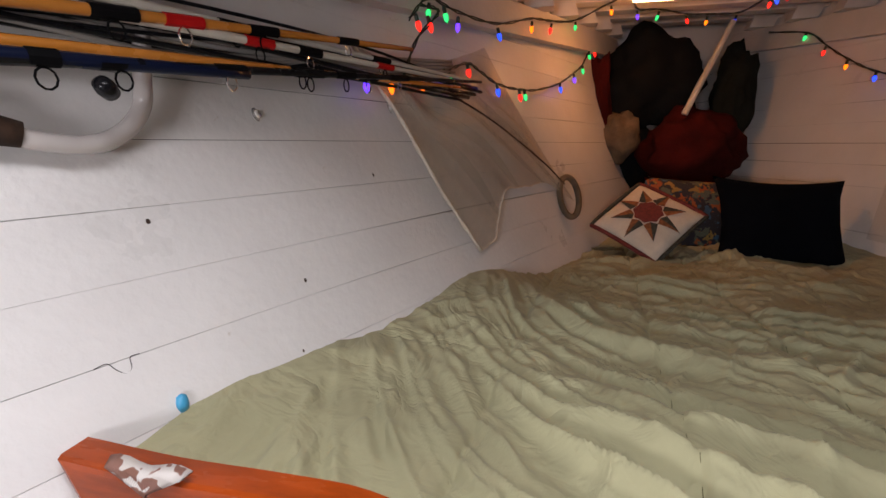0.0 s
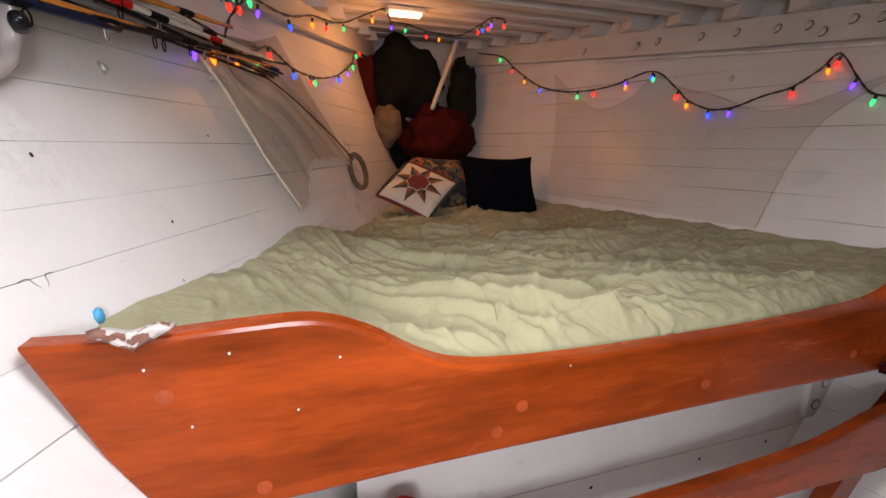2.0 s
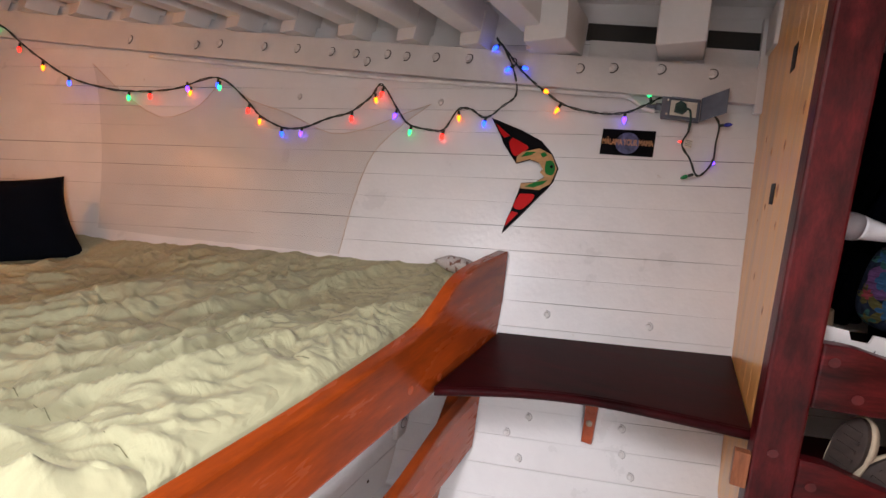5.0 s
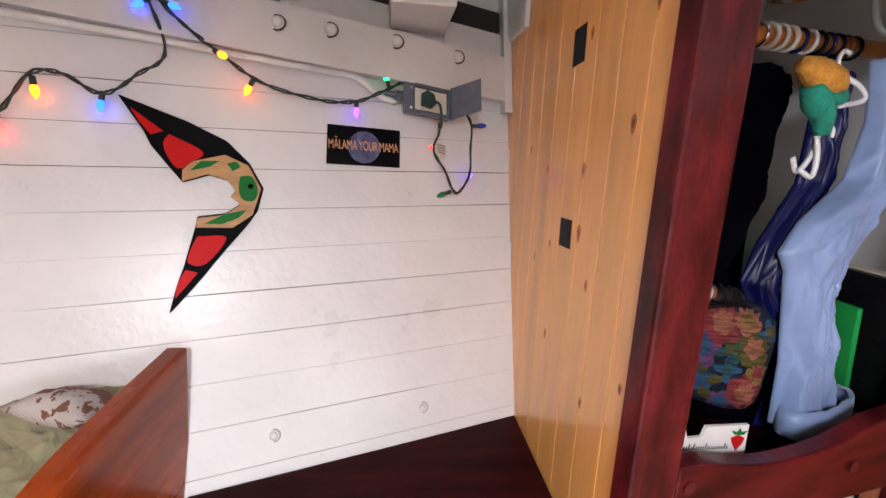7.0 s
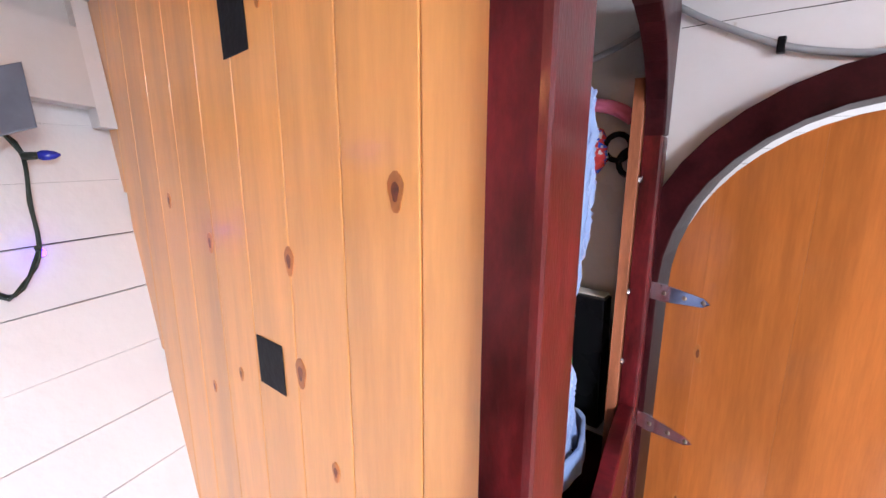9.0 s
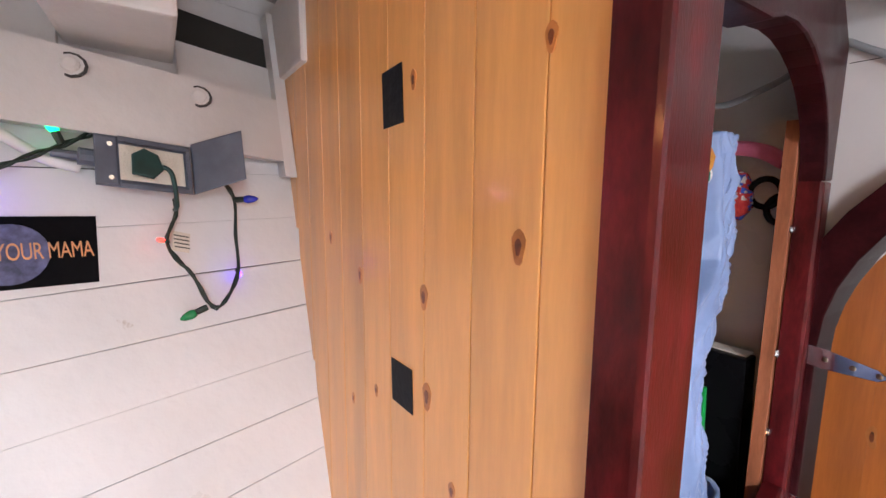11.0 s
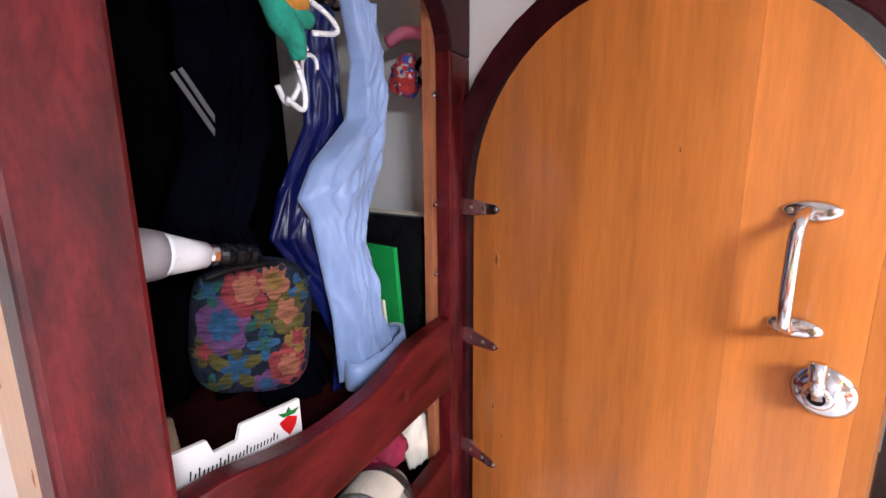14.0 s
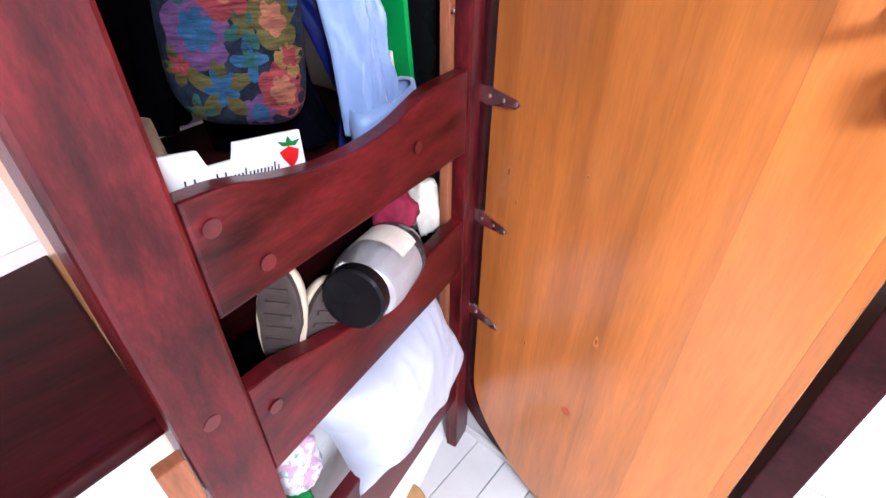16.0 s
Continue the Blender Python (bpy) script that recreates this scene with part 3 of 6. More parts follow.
def flora(name, ground, blooms, scale=14):
    """A woven print: patches of several colours on a dark ground."""
    m = bpy.data.materials.new(name)
    m.use_nodes = True
    nt, b = m.node_tree, m.node_tree.nodes["Principled BSDF"]
    tc = nt.nodes.new("ShaderNodeTexCoord")
    warp = nt.nodes.new("ShaderNodeTexNoise")
    warp.inputs["Scale"].default_value = scale * 1.3
    add = nt.nodes.new("ShaderNodeMixRGB")
    add.inputs[0].default_value = 0.12
    nt.links.new(tc.outputs["Object"], warp.inputs["Vector"])
    nt.links.new(tc.outputs["Object"], add.inputs[1])
    nt.links.new(warp.outputs["Color"], add.inputs[2])
    vor = nt.nodes.new("ShaderNodeTexVoronoi")
    vor.inputs["Scale"].default_value = scale
    nt.links.new(add.outputs[0], vor.inputs["Vector"])
    ramp = nt.nodes.new("ShaderNodeValToRGB")
    ramp.color_ramp.interpolation = "CONSTANT"
    cols = [ground] + list(blooms)
    while len(ramp.color_ramp.elements) < len(cols):
        ramp.color_ramp.elements.new(0.5)
    for i, c in enumerate(cols):
        ramp.color_ramp.elements[i].position = 0.0 if i == 0 else 0.14 + 0.86 * (i - 1) / len(blooms)
        ramp.color_ramp.elements[i].color = (*c, 1)
    sep = nt.nodes.new("ShaderNodeSeparateColor")
    nt.links.new(vor.outputs["Color"], sep.inputs[0])
    nt.links.new(sep.outputs[0], ramp.inputs[0])
    dist = nt.nodes.new("ShaderNodeValToRGB")
    dist.color_ramp.elements[0].position, dist.color_ramp.elements[1].position = 0.52, 0.58
    nt.links.new(vor.outputs["Distance"], dist.inputs[0])
    mix = nt.nodes.new("ShaderNodeMixRGB")
    mix.inputs[2].default_value = (*ground, 1)
    nt.links.new(dist.outputs[0], mix.inputs[0])
    nt.links.new(ramp.outputs[0], mix.inputs[1])
    weave = nt.nodes.new("ShaderNodeTexWave")
    weave.inputs["Scale"].default_value = 160
    nt.links.new(tc.outputs["Object"], weave.inputs["Vector"])
    m2 = nt.nodes.new("ShaderNodeMixRGB")
    m2.blend_type = "MULTIPLY"
    m2.inputs[0].default_value = 0.35
    nt.links.new(mix.outputs[0], m2.inputs[1])
    nt.links.new(weave.outputs[0], m2.inputs[2])
    nt.links.new(m2.outputs[0], b.inputs["Base Color"])
    b.inputs["Roughness"].default_value = 0.9
    bp = nt.nodes.new("ShaderNodeBump")
    bp.inputs["Strength"].default_value = 0.4
    bp.inputs["Distance"].default_value = 0.002
    nt.links.new(weave.outputs[0], bp.inputs["Height"])
    nt.links.new(bp.outputs[0], b.inputs["Normal"])
    return m


PATCHES = flora("printed_patchwork", (0.03, 0.03, 0.04), [(0.40, 0.10, 0.03), (0.05, 0.12, 0.20), (0.35, 0.22, 0.06), (0.12, 0.14, 0.10)], 22)
BROWNPRINT = flora("brown_and_white_print", (0.62, 0.58, 0.55), [(0.22, 0.10, 0.07), (0.6, 0.56, 0.52), (0.25, 0.12, 0.09)], 26)
BULB = {"red": glow("bulb_red", (1.0, 0.015, 0.008), 4.5), "green": glow("bulb_green", (0.004, 0.6, 0.13), 3.2), "blue": glow("bulb_blue", (0.010, 0.05, 1.0), 4.5),
        "orange": glow("bulb_orange", (1.0, 0.16, 0.004), 4.0), "violet": glow("bulb_violet", (0.10, 0.03, 0.9), 4.5)}
UNLIT = {"blue": material("unlit_blue_bulb", (0.02, 0.03, 0.35), rough=0.15), "green": material("unlit_green_bulb", (0.02, 0.25, 0.08), rough=0.15)}


def on_star(y, z, off=0.0):
    return Vector((star(y, z) - off, y, z))


def on_port(y, z, off=0.0):
    return Vector((port(y, z) + off, y, z))


# ---- bolts and blocks on the starboard side ----
STRIPGREY = material("dull_reflective_tape", (0.09, 0.09, 0.10), rough=0.5)
RING = material("grey_bolt_ring", (0.045, 0.04, 0.036), rough=0.7)


FAINT = material("painted_bolt_ring", (0.40, 0.39, 0.38), rough=0.6)


def bolt(at, normal, r=0.011):
    q = Vector(normal).to_track_quat("Z", "Y").to_matrix().to_4x4()
    bm = bmesh.new()
    lathe(bm, [(r * 1.35, 0), (r * 1.35, 0.002), (r, 0.0025), (r * 0.95, 0.006), (r * 0.6, 0.008)], Matrix.Translation(at) @ q, 12)
    ob = tagged(part("bolt", bm, WHITE_DECK), "painted-over bolt head in the hull timber", "bolt", group="hull bolts")
    bm = bmesh.new()
    lathe(bm, [(r * 1.7, 0), (r * 1.65, 0.0014)], Matrix.Translation(at) @ q, 12)
    part("socket_ring", bm, RING if r > 0.0115 else FAINT, ob)
    return ob


for y, z in [(-0.185, 1.765), (-0.30, 1.766), (-0.46, 1.76), (-0.628, 1.742), (0.636, 1.80), (0.796, 1.845), (0.690, 1.835), (0.557, 1.83), (0.477, 1.82), (0.358, 1.815),
             (0.228, 1.808), (0.06, 1.79), (1.306, 1.885), (1.10, 1.87), (1.412, 1.88), (1.73, 1.905), (0.95, 1.86)]:
    bolt(on_star(y, z, 0.0608), (-1, 0, 0.35), 0.0125)
for y, z in [(0.937, 1.66), (0.333, 1.641), (-0.201, 0.864), (-0.536, 0.855), (-0.143, 0.608), (-0.201, 0.526), (-0.139, 0.471), (-0.193, 0.399), (-0.559, 0.588),
             (-0.497, 0.528), (-0.507, 0.452), (-0.542, 0.393)]:
    bolt(on_star(y, z, -0.001), (-1, 0, 0.35), 0.009)
for y, z in [(0.392, 1.485), (0.75, 1.52), (1.2, 1.56)]:
    bolt(on_port(y, z, -0.001), (1, 0, 0.35), 0.008)
for y, z in [(0.36, 1.176), (0.16, 1.32), (0.30, 1.06), (0.62, 1.36)]:
    bm = bmesh.new()
    lathe(bm, [(0.005, 0), (0.004, 0.001), (0.002, 0.0016)], Matrix.Translation(on_port(y, z, -0.001)) @ Vector((1, 0, 0.35)).to_track_quat("Z", "Y").to_matrix().to_4x4(), 8)
    tagged(part("nail_head", bm, CORK), "rust-dark nail head in white planking", "nail", group="nails")

bm = bmesh.new()
tube(bm, smooth_line([on_port(y, z, 0.0005) for y, z in [(0.033, 1.1475), (0.047, 1.149), (0.053, 1.138), (0.061, 1.129), (0.069, 1.134), (0.072, 1.1475), (0.083, 1.148)]], 4), 0.0006, 5)
part("crack", bm, SEAM, wall_port)

# short blocking pieces over the beam shelf; black strips stand in for shaded gaps
for y0, y1, ztop in ((-0.79, -0.60, 0.20), (-0.44, -0.20, 0.18)):
    bm = bmesh.new()
    hull_strip(bm, "s", lambda y: sheer(y) + 0.127, lambda y: sheer(y) + 0.20, y0, y1, 0.03, 0.02, 4)
    tagged(part("blocking", bm, WHITE_DECK), "white painted blocking between deck beam ends", "blocking", group="blocking")
# Shade of the openings between beam ends, put in as flush black strips.
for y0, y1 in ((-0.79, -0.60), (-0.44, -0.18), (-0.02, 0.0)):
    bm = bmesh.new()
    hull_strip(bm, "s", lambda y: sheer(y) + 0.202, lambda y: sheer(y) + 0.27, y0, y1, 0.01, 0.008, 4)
    tagged(part("recess", bm, SEAM), "black strip painting the shade of the gap above the deck blocking", "recess", kind="structure")
for y in (-0.52, -0.10, -0.86):
    bm = bmesh.new()
    x1 = star(y, 1.9)
    box(bm, x1 - 0.10, y, deck(y) - 0.078, 0.36, 0.15, 0.154, 0.006)
    tagged(part("beam_end", bm, WHITE_DECK), "white painted deck beam end on the shelf", "beam", group="deck beams")
bm = bmesh.new()
hull_strip(bm, "s", lambda y: sheer(y) - 0.03, lambda y: 1.95, -0.796, -0.772, 0.06, 0.06, 3)
tagged(part("trim", bm, WHITE), "white corner batten beside the pine partition", "trim", kind="structure")

# white conduit under the beam shelf
bm = bmesh.new()
tube(bm, smooth_line([on_star(y, z, 0.03) for y, z in [(1.65, 1.835), (1.3, 1.805), (0.735, 1.752), (0.511, 1.733), (0.22, 1.712), (0.058, 1.70), (-0.139, 1.682), (-0.288, 1.67)]]
                     + [on_star(y, z, 0.02) for y, z in [(-0.36, 1.665), (-0.418, 1.624), (-0.46, 1.61)]], 5), 0.008, 8)
cable = tagged(part("conduit", bm, CABLEWHITE, smooth=True), "white cable run clipped under the beam shelf", "cable")

# ---- electrical box ----
ebox = tagged(empty("outlet_box", on_star(-0.54, 1.60, 0.03)), "grey metal outlet box with its lid swung open", "outlet box")
def on_box(a, b, c):
    return on_star(-0.48 - a, 1.585 + b - 0.12 * a, c)
bm = bmesh.new()
prism(bm, [(0, 0), (0.125, 0), (0.125, 0.078), (0, 0.078)], -0.055, lambda a, b, c: on_box(a, b, 0.06 + c), bevel=0.004)
under(part("body", bm, GREYBOX), ebox)
bm = bmesh.new()
prism(bm, [(0.03, 0.012), (0.115, 0.012), (0.115, 0.066), (0.03, 0.066)], -0.004, lambda a, b, c: on_box(a, b, 0.066 + c), bevel=0.001)
under(part("outlet", bm, CREAM), ebox)
PLUGGREEN = material("dark_green_plug", (0.008, 0.045, 0.038), rough=0.5, vary=0.15, scale=40)
bm = bmesh.new()
prism(bm, [(0.045, 0.022), (0.072, 0.018), (0.086, 0.034), (0.080, 0.056), (0.062, 0.064), (0.046, 0.052)], -0.022, lambda a, b, c: on_box(a, b, 0.090 + c), bevel=0.004)
under(part("plug", bm, PLUGGREEN), ebox)
bm = bmesh.new()
tube(bm, smooth_line([on_box(0.078, 0.040, 0.082), on_box(0.094, 0.034, 0.084), on_box(0.099, 0.010, 0.080), on_box(0.100, -0.02, 0.066), on_star(-0.577, 1.545, 0.035)], 5), 0.0035, 8)
under(part("plug_cord", bm, PLUGGREEN, smooth=True), ebox)
bm = bmesh.new()
prism(bm, [(0.002, 0.004), (0.028, 0.004), (0.028, 0.074), (0.002, 0.074)], -0.005, lambda a, b, c: on_box(a, b, 0.066 + c), bevel=0.0015)
under(part("cover_strip", bm, GREYBOX), ebox)
for b0 in (0.014, 0.064):
    bm = bmesh.new()
    tube(bm, [on_box(0.020, b0, 0.0655), on_box(0.020, b0, 0.0685)], 0.0035, 10)
    under(part("screw", bm, BRASS_DULL), ebox)
for a0, a1, b0, b1 in ((0.030, 0.125, 0.0, 0.008), (0.030, 0.125, 0.070, 0.078), (0.118, 0.125, 0.008, 0.070)):
    bm = bmesh.new()
    prism(bm, [(a0, b0), (a1, b0), (a1, b1), (a0, b1)], -0.012, lambda a, b, c: on_box(a, b, 0.073 + c), bevel=0.0015)
    under(part("rim", bm, GREYBOX), ebox)
bm = bmesh.new()
prism(bm, [(0, 0), (0.105, 0), (0.105, 0.085), (0, 0.085)], 0.008, lambda a, b, c: on_box(0.127 + a * 0.75, b + 0.35 * a, 0.062 + a * 0.55 - c), bevel=0.003)
under(part("lid", bm, GREYBOX), ebox)
bm = bmesh.new()
tube(bm, [on_box(-0.001, 0.04, 0.035), on_box(-0.02, 0.04, 0.035), on_box(-0.021, 0.04, 0.035), on_box(-0.05, 0.04, 0.03)], [0.013, 0.013, 0.007, 0.006], 10)
under(part("cable_gland", bm, GREYBOX), ebox)

# ---- sticker ----
sticker = tagged(empty("sticker", on_star(-0.383, 1.5)), "black sticker with a globe and orange lettering", "sticker")
def on_sticker(a, b, c):
    return on_star(-0.292 - a, 1.449 + b - 0.04 * a, 0.002 + c)
bm = bmesh.new()
prism(bm, [(0, 0), (0.181, 0), (0.181, 0.096), (0, 0.096)], 0.0015, lambda a, b, c: on_sticker(a, b, c))
under(part("sheet", bm, BLACK), sticker)
bm = bmesh.new()
prism(bm, arc(0.09, 0.046, 0.04, 0.04, 0, 345, 24), 0.0008, lambda a, b, c: on_sticker(a, b, 0.0025 + c))
under(part("globe", bm, material("globe_blue", (0.10, 0.11, 0.22), rough=0.5, vary=0.4, scale=40)), sticker)
txt = bpy.data.curves.new("lettering", "FONT")
txt.body, txt.size, txt.align_x, txt.align_y, txt.extrude = "M\u0100LAMA YOUR MAMA", 0.034, "CENTER", "CENTER", 0.0004
txt.space_character = 0.95
LETTER = material("orange_lettering", (0.75, 0.36, 0.16), rough=0.5)
txt.materials.append(LETTER)
lett = new("lettering", txt)
o, px, pz = Vector(on_sticker(0.09, 0.048, 0.0045)), Vector(on_sticker(0.12, 0.048, 0.0045)), Vector(on_sticker(0.09, 0.078, 0.0045))
ax = (px - o).normalized()
az = ((pz - o) - ax * (pz - o).dot(ax)).normalized()
lett.matrix_world = Matrix.Translation(o) @ Matrix((ax, az, ax.cross(az))).transposed().to_4x4() @ Matrix.Diagonal((0.54, 1.0, 1.0, 1.0))
under(lett, sticker)

# ---- carved moon ----
moon = tagged(empty("moon_carving", on_star(-0.03, 1.36)), "carved wooden crescent moon painted black, red and green", "wall carving")


def on_moon(lift):
    return lambda a, b, c: on_star(a, b, lift - c)


MOON = {
    "BODY": [(0.116, 1.579), (-0.004, 1.532), (-0.080, 1.493), (-0.127, 1.445), (-0.158, 1.389), (-0.148, 1.339), (-0.129, 1.309), (-0.093, 1.263), (-0.044, 1.197), (0.002, 1.140), (-0.009, 1.200), (-0.017, 1.227), (-0.034, 1.312), (-0.036, 1.331), (-0.087, 1.336), (-0.116, 1.357), (-0.097, 1.373), (-0.105, 1.386), (-0.089, 1.407), (-0.053, 1.418), (-0.006, 1.403), (0.020, 1.435), (0.055, 1.480), (0.068, 1.507)],
    "R1": [(0.093, 1.555), (0.034, 1.509), (0.055, 1.501), (0.076, 1.527)],
    "R2": [(0.023, 1.503), (-0.039, 1.469), (-0.024, 1.448), (0.003, 1.432), (0.024, 1.459), (0.032, 1.486)],
    "R3": [(-0.040, 1.291), (-0.093, 1.286), (-0.058, 1.234), (-0.026, 1.238), (-0.029, 1.266)],
    "R4": [(-0.022, 1.224), (-0.045, 1.217), (-0.007, 1.168), (-0.010, 1.200)],
    "TAN": [(-0.006, 1.430), (-0.024, 1.448), (-0.082, 1.463), (-0.128, 1.441), (-0.156, 1.389), (-0.142, 1.333), (-0.105, 1.307), (-0.038, 1.310), (-0.037, 1.329), (-0.088, 1.334), (-0.118, 1.356), (-0.098, 1.373), (-0.107, 1.385), (-0.090, 1.409), (-0.052, 1.421), (-0.007, 1.406)],
    "G1": [(-0.020, 1.428), (-0.039, 1.449), (-0.074, 1.450), (-0.056, 1.437)],
    "G2": [(-0.088, 1.444), (-0.105, 1.450), (-0.115, 1.437), (-0.100, 1.428)],
    "G3": [(-0.115, 1.417), (-0.137, 1.417), (-0.150, 1.389), (-0.144, 1.364), (-0.121, 1.368), (-0.113, 1.392)],
    "G4": [(-0.053, 1.318), (-0.088, 1.336), (-0.131, 1.345), (-0.116, 1.328), (-0.084, 1.315)],
}

def rounded(poly, n=4):
    p = [(a, b, 0) for a, b in poly]
    return [(q.x, q.y) for q in smooth_line(p + [p[0]], n)[:-1]]


for key, name, mat, lift, thick, soft in (("BODY", "back", BLACK, 0.012, 0.012, 0), ("TAN", "crescent", TANWOOD, 0.018, 0.006, 0), ("R1", "panel", RED, 0.0145, 0.003, 0),
                                          ("R2", "panel", RED, 0.0145, 0.003, 1), ("R3", "panel", RED, 0.0145, 0.003, 1), ("R4", "panel", RED, 0.0145, 0.003, 0),
                                          ("G1", "leaf", GREEN, 0.0195, 0.002, 0), ("G2", "leaf", GREEN, 0.0195, 0.002, 0), ("G3", "eye", GREEN, 0.0195, 0.002, 1),
                                          ("G4", "leaf", GREEN, 0.0195, 0.002, 0)):
    bm = bmesh.new()
    prism(bm, rounded(MOON[key]) if soft else MOON[key], thick, on_moon(lift))
    under(part(name, bm, mat), moon)
bm = bmesh.new()
lathe(bm, [(0.006, 0), (0.006, 0.003), (0.003, 0.004)], Matrix.Translation(on_star(-0.137, 1.395, 0.0195)) @ Vector((-1, 0, 0.35)).to_track_quat("Z", "Y").to_matrix().to_4x4(), 10)
under(part("pupil", bm, BLACK), moon)


# ---- string lights ----
def bulb(at, drop, mat, owner, size=1.0):
    """A cone bulb and its green socket, hanging along drop from the wire."""
    d = Vector(drop).normalized()
    m = Matrix.Translation(at) @ d.to_track_quat("Z", "Y").to_matrix().to_4x4() @ Matrix.Scale(size, 4)
    bm = bmesh.new()
    lathe(bm, [(0.0045, -0.002), (0.0055, 0.002), (0.0055, 0.014), (0.0045, 0.016)], m, 8)
    holder = under(part("socket", bm, WIRE), owner)
    bm = bmesh.new()
    lathe(bm, [(0.0055, 0.0165), (0.0075, 0.021), (0.0075, 0.027), (0.0055, 0.035), (0.0015, 0.041)], m, 10)
    return under(part("bulb", bm, mat, smooth=True), owner), holder


def wire(points, owner, n=5):
    pts = smooth_line(points, n)
    bm = bmesh.new()
    tube(bm, [p + Vector((0.0032 * math.sin(i * 1.3), 0, 0.0032 * math.cos(i * 1.3))) for i, p in enumerate(pts)], 0.0026, 6)
    tube(bm, [p - Vector((0.0032 * math.sin(i * 1.3), 0.001, 0.0032 * math.cos(i * 1.3))) for i, p in enumerate(pts)], 0.0022, 6)
    return under(part("wire", bm, WIRE, smooth=True), owner)


lights = tagged(empty("string_lights", on_star(0.6, 1.6, 0.03)), "string of small coloured christmas bulbs on dark green wire", "string lights")
RUN = [(2.6, 2.03), (2.36, 1.97), (2.22, 1.88), (2.09, 1.80), (1.94, 1.723), (1.83, 1.686), (1.67, 1.671), (1.49, 1.685), (1.256, 1.729), (1.141, 1.634), (1.07, 1.573), (0.951, 1.521),
       (0.856, 1.526), (0.763, 1.566), (0.677, 1.592), (0.605, 1.658), (0.541, 1.701), (0.489, 1.613), (0.426, 1.546), (0.329, 1.524), (0.281, 1.53), (0.245, 1.605), (0.197, 1.611),
       (0.132, 1.577), (0.077, 1.623), (0.034, 1.67), (0.042, 1.755), (0.093, 1.844), (0.127, 1.88)]
wire([on_star(y, z, 0.03 if z < 1.70 else 0.078) for y, z in RUN], lights)
wire([on_star(y, z, 0.078 if z > 1.68 else 0.035) for y, z in [(0.127, 1.885), (0.07, 1.82), (0.036, 1.778), (-0.017, 1.726), (-0.078, 1.676), (-0.156, 1.626), (-0.274, 1.599), (-0.361, 1.602),
                                                             (-0.432, 1.636), (-0.497, 1.675)]], lights)
wire([on_star(y, z, 0.035) for y, z in [(-0.577, 1.56), (-0.578, 1.538), (-0.562, 1.491), (-0.595, 1.436), (-0.624, 1.38), (-0.664, 1.427), (-0.668, 1.497), (-0.671, 1.566),
                                        (-0.64, 1.61)]], lights)
bm = bmesh.new()
prism(bm, [(-0.592, 1.475), (-0.568, 1.482), (-0.572, 1.512), (-0.596, 1.505)], 0.001, lambda a, b, c: on_star(a, b, 0.045 - c))
under(part("tag", bm, CREAM, label="white paper warning tag"), lights)
for k in range(4):
    bm = bmesh.new()
    prism(bm, [(-0.5935, 1.481 + 0.006 * k), (-0.572, 1.487 + 0.006 * k), (-0.572, 1.489 + 0.006 * k), (-0.5935, 1.483 + 0.006 * k)], 0.0006, lambda a, b, c: on_star(a, b, 0.0462 - c))
    under(part("printed_line", bm, RING), lights)
for y, z, colour in ((2.366, 1.975, "green"), (2.225, 1.878, "red"), (2.088, 1.793, "orange"), (1.943, 1.722, "blue"), (1.701, 1.668, "green"), (1.603, 1.675, "red"), (1.416, 1.695, "orange"),
                     (1.388, 1.705, "violet"), (1.252, 1.722, "blue"), (1.24, 1.712, "green"), (1.127, 1.62, "red"), (1.067, 1.572, "orange"), (0.958, 1.521, "blue"), (0.869, 1.525, "violet"), (0.669, 1.592, "red"),
                     (0.588, 1.67, "orange"), (0.561, 1.695, "red"), (0.486, 1.605, "violet"), (0.413, 1.54, "green"), (0.282, 1.525, "red"), (0.239, 1.6, "orange"), (0.132, 1.58, "blue")):
    bulb(on_star(y, z, 0.03 if z < 1.70 else 0.078), (-0.15, random.uniform(-0.35, 0.35), -1), BULB[colour], lights)
for y, z, colour, d in ((0.024, 1.77, "blue", (-0.2, -0.9, -0.3)), (0.045, 1.775, "blue", (-0.2, 0.8, -0.5)), (0.108, 1.864, "blue", (-0.2, 0.6, -0.5)), (-0.072, 1.681, "orange", (-0.4, -0.6, -0.3)),
                        (-0.137, 1.632, "orange", (-0.1, 0.5, -0.9)), (-0.363, 1.603, "violet", (-0.1, 0, -1)), (-0.443, 1.645, "green", (-0.1, 0.3, 0.9)),
                        (-0.505, 1.68, "red", (0, -1, 0.2))):
    bulb(on_star(y, z, 0.078 if z > 1.68 else 0.04), d, BULB[colour], lights)
bulb(on_star(-0.672, 1.56, 0.04), (-0.3, -1, 0.05), UNLIT["blue"], lights)
bulb(on_star(-0.610, 1.385, 0.04), (0, 0.9, -0.35), UNLIT["green"], lights)
bulb(on_star(-0.664, 1.437, 0.04), (0.9, -0.3, -0.6), BULB["violet"], lights, 0.7)
bulb(on_star(-0.565, 1.495, 0.04), (-0.3, 0.8, 0.3), BULB["red"], lights, 0.45)

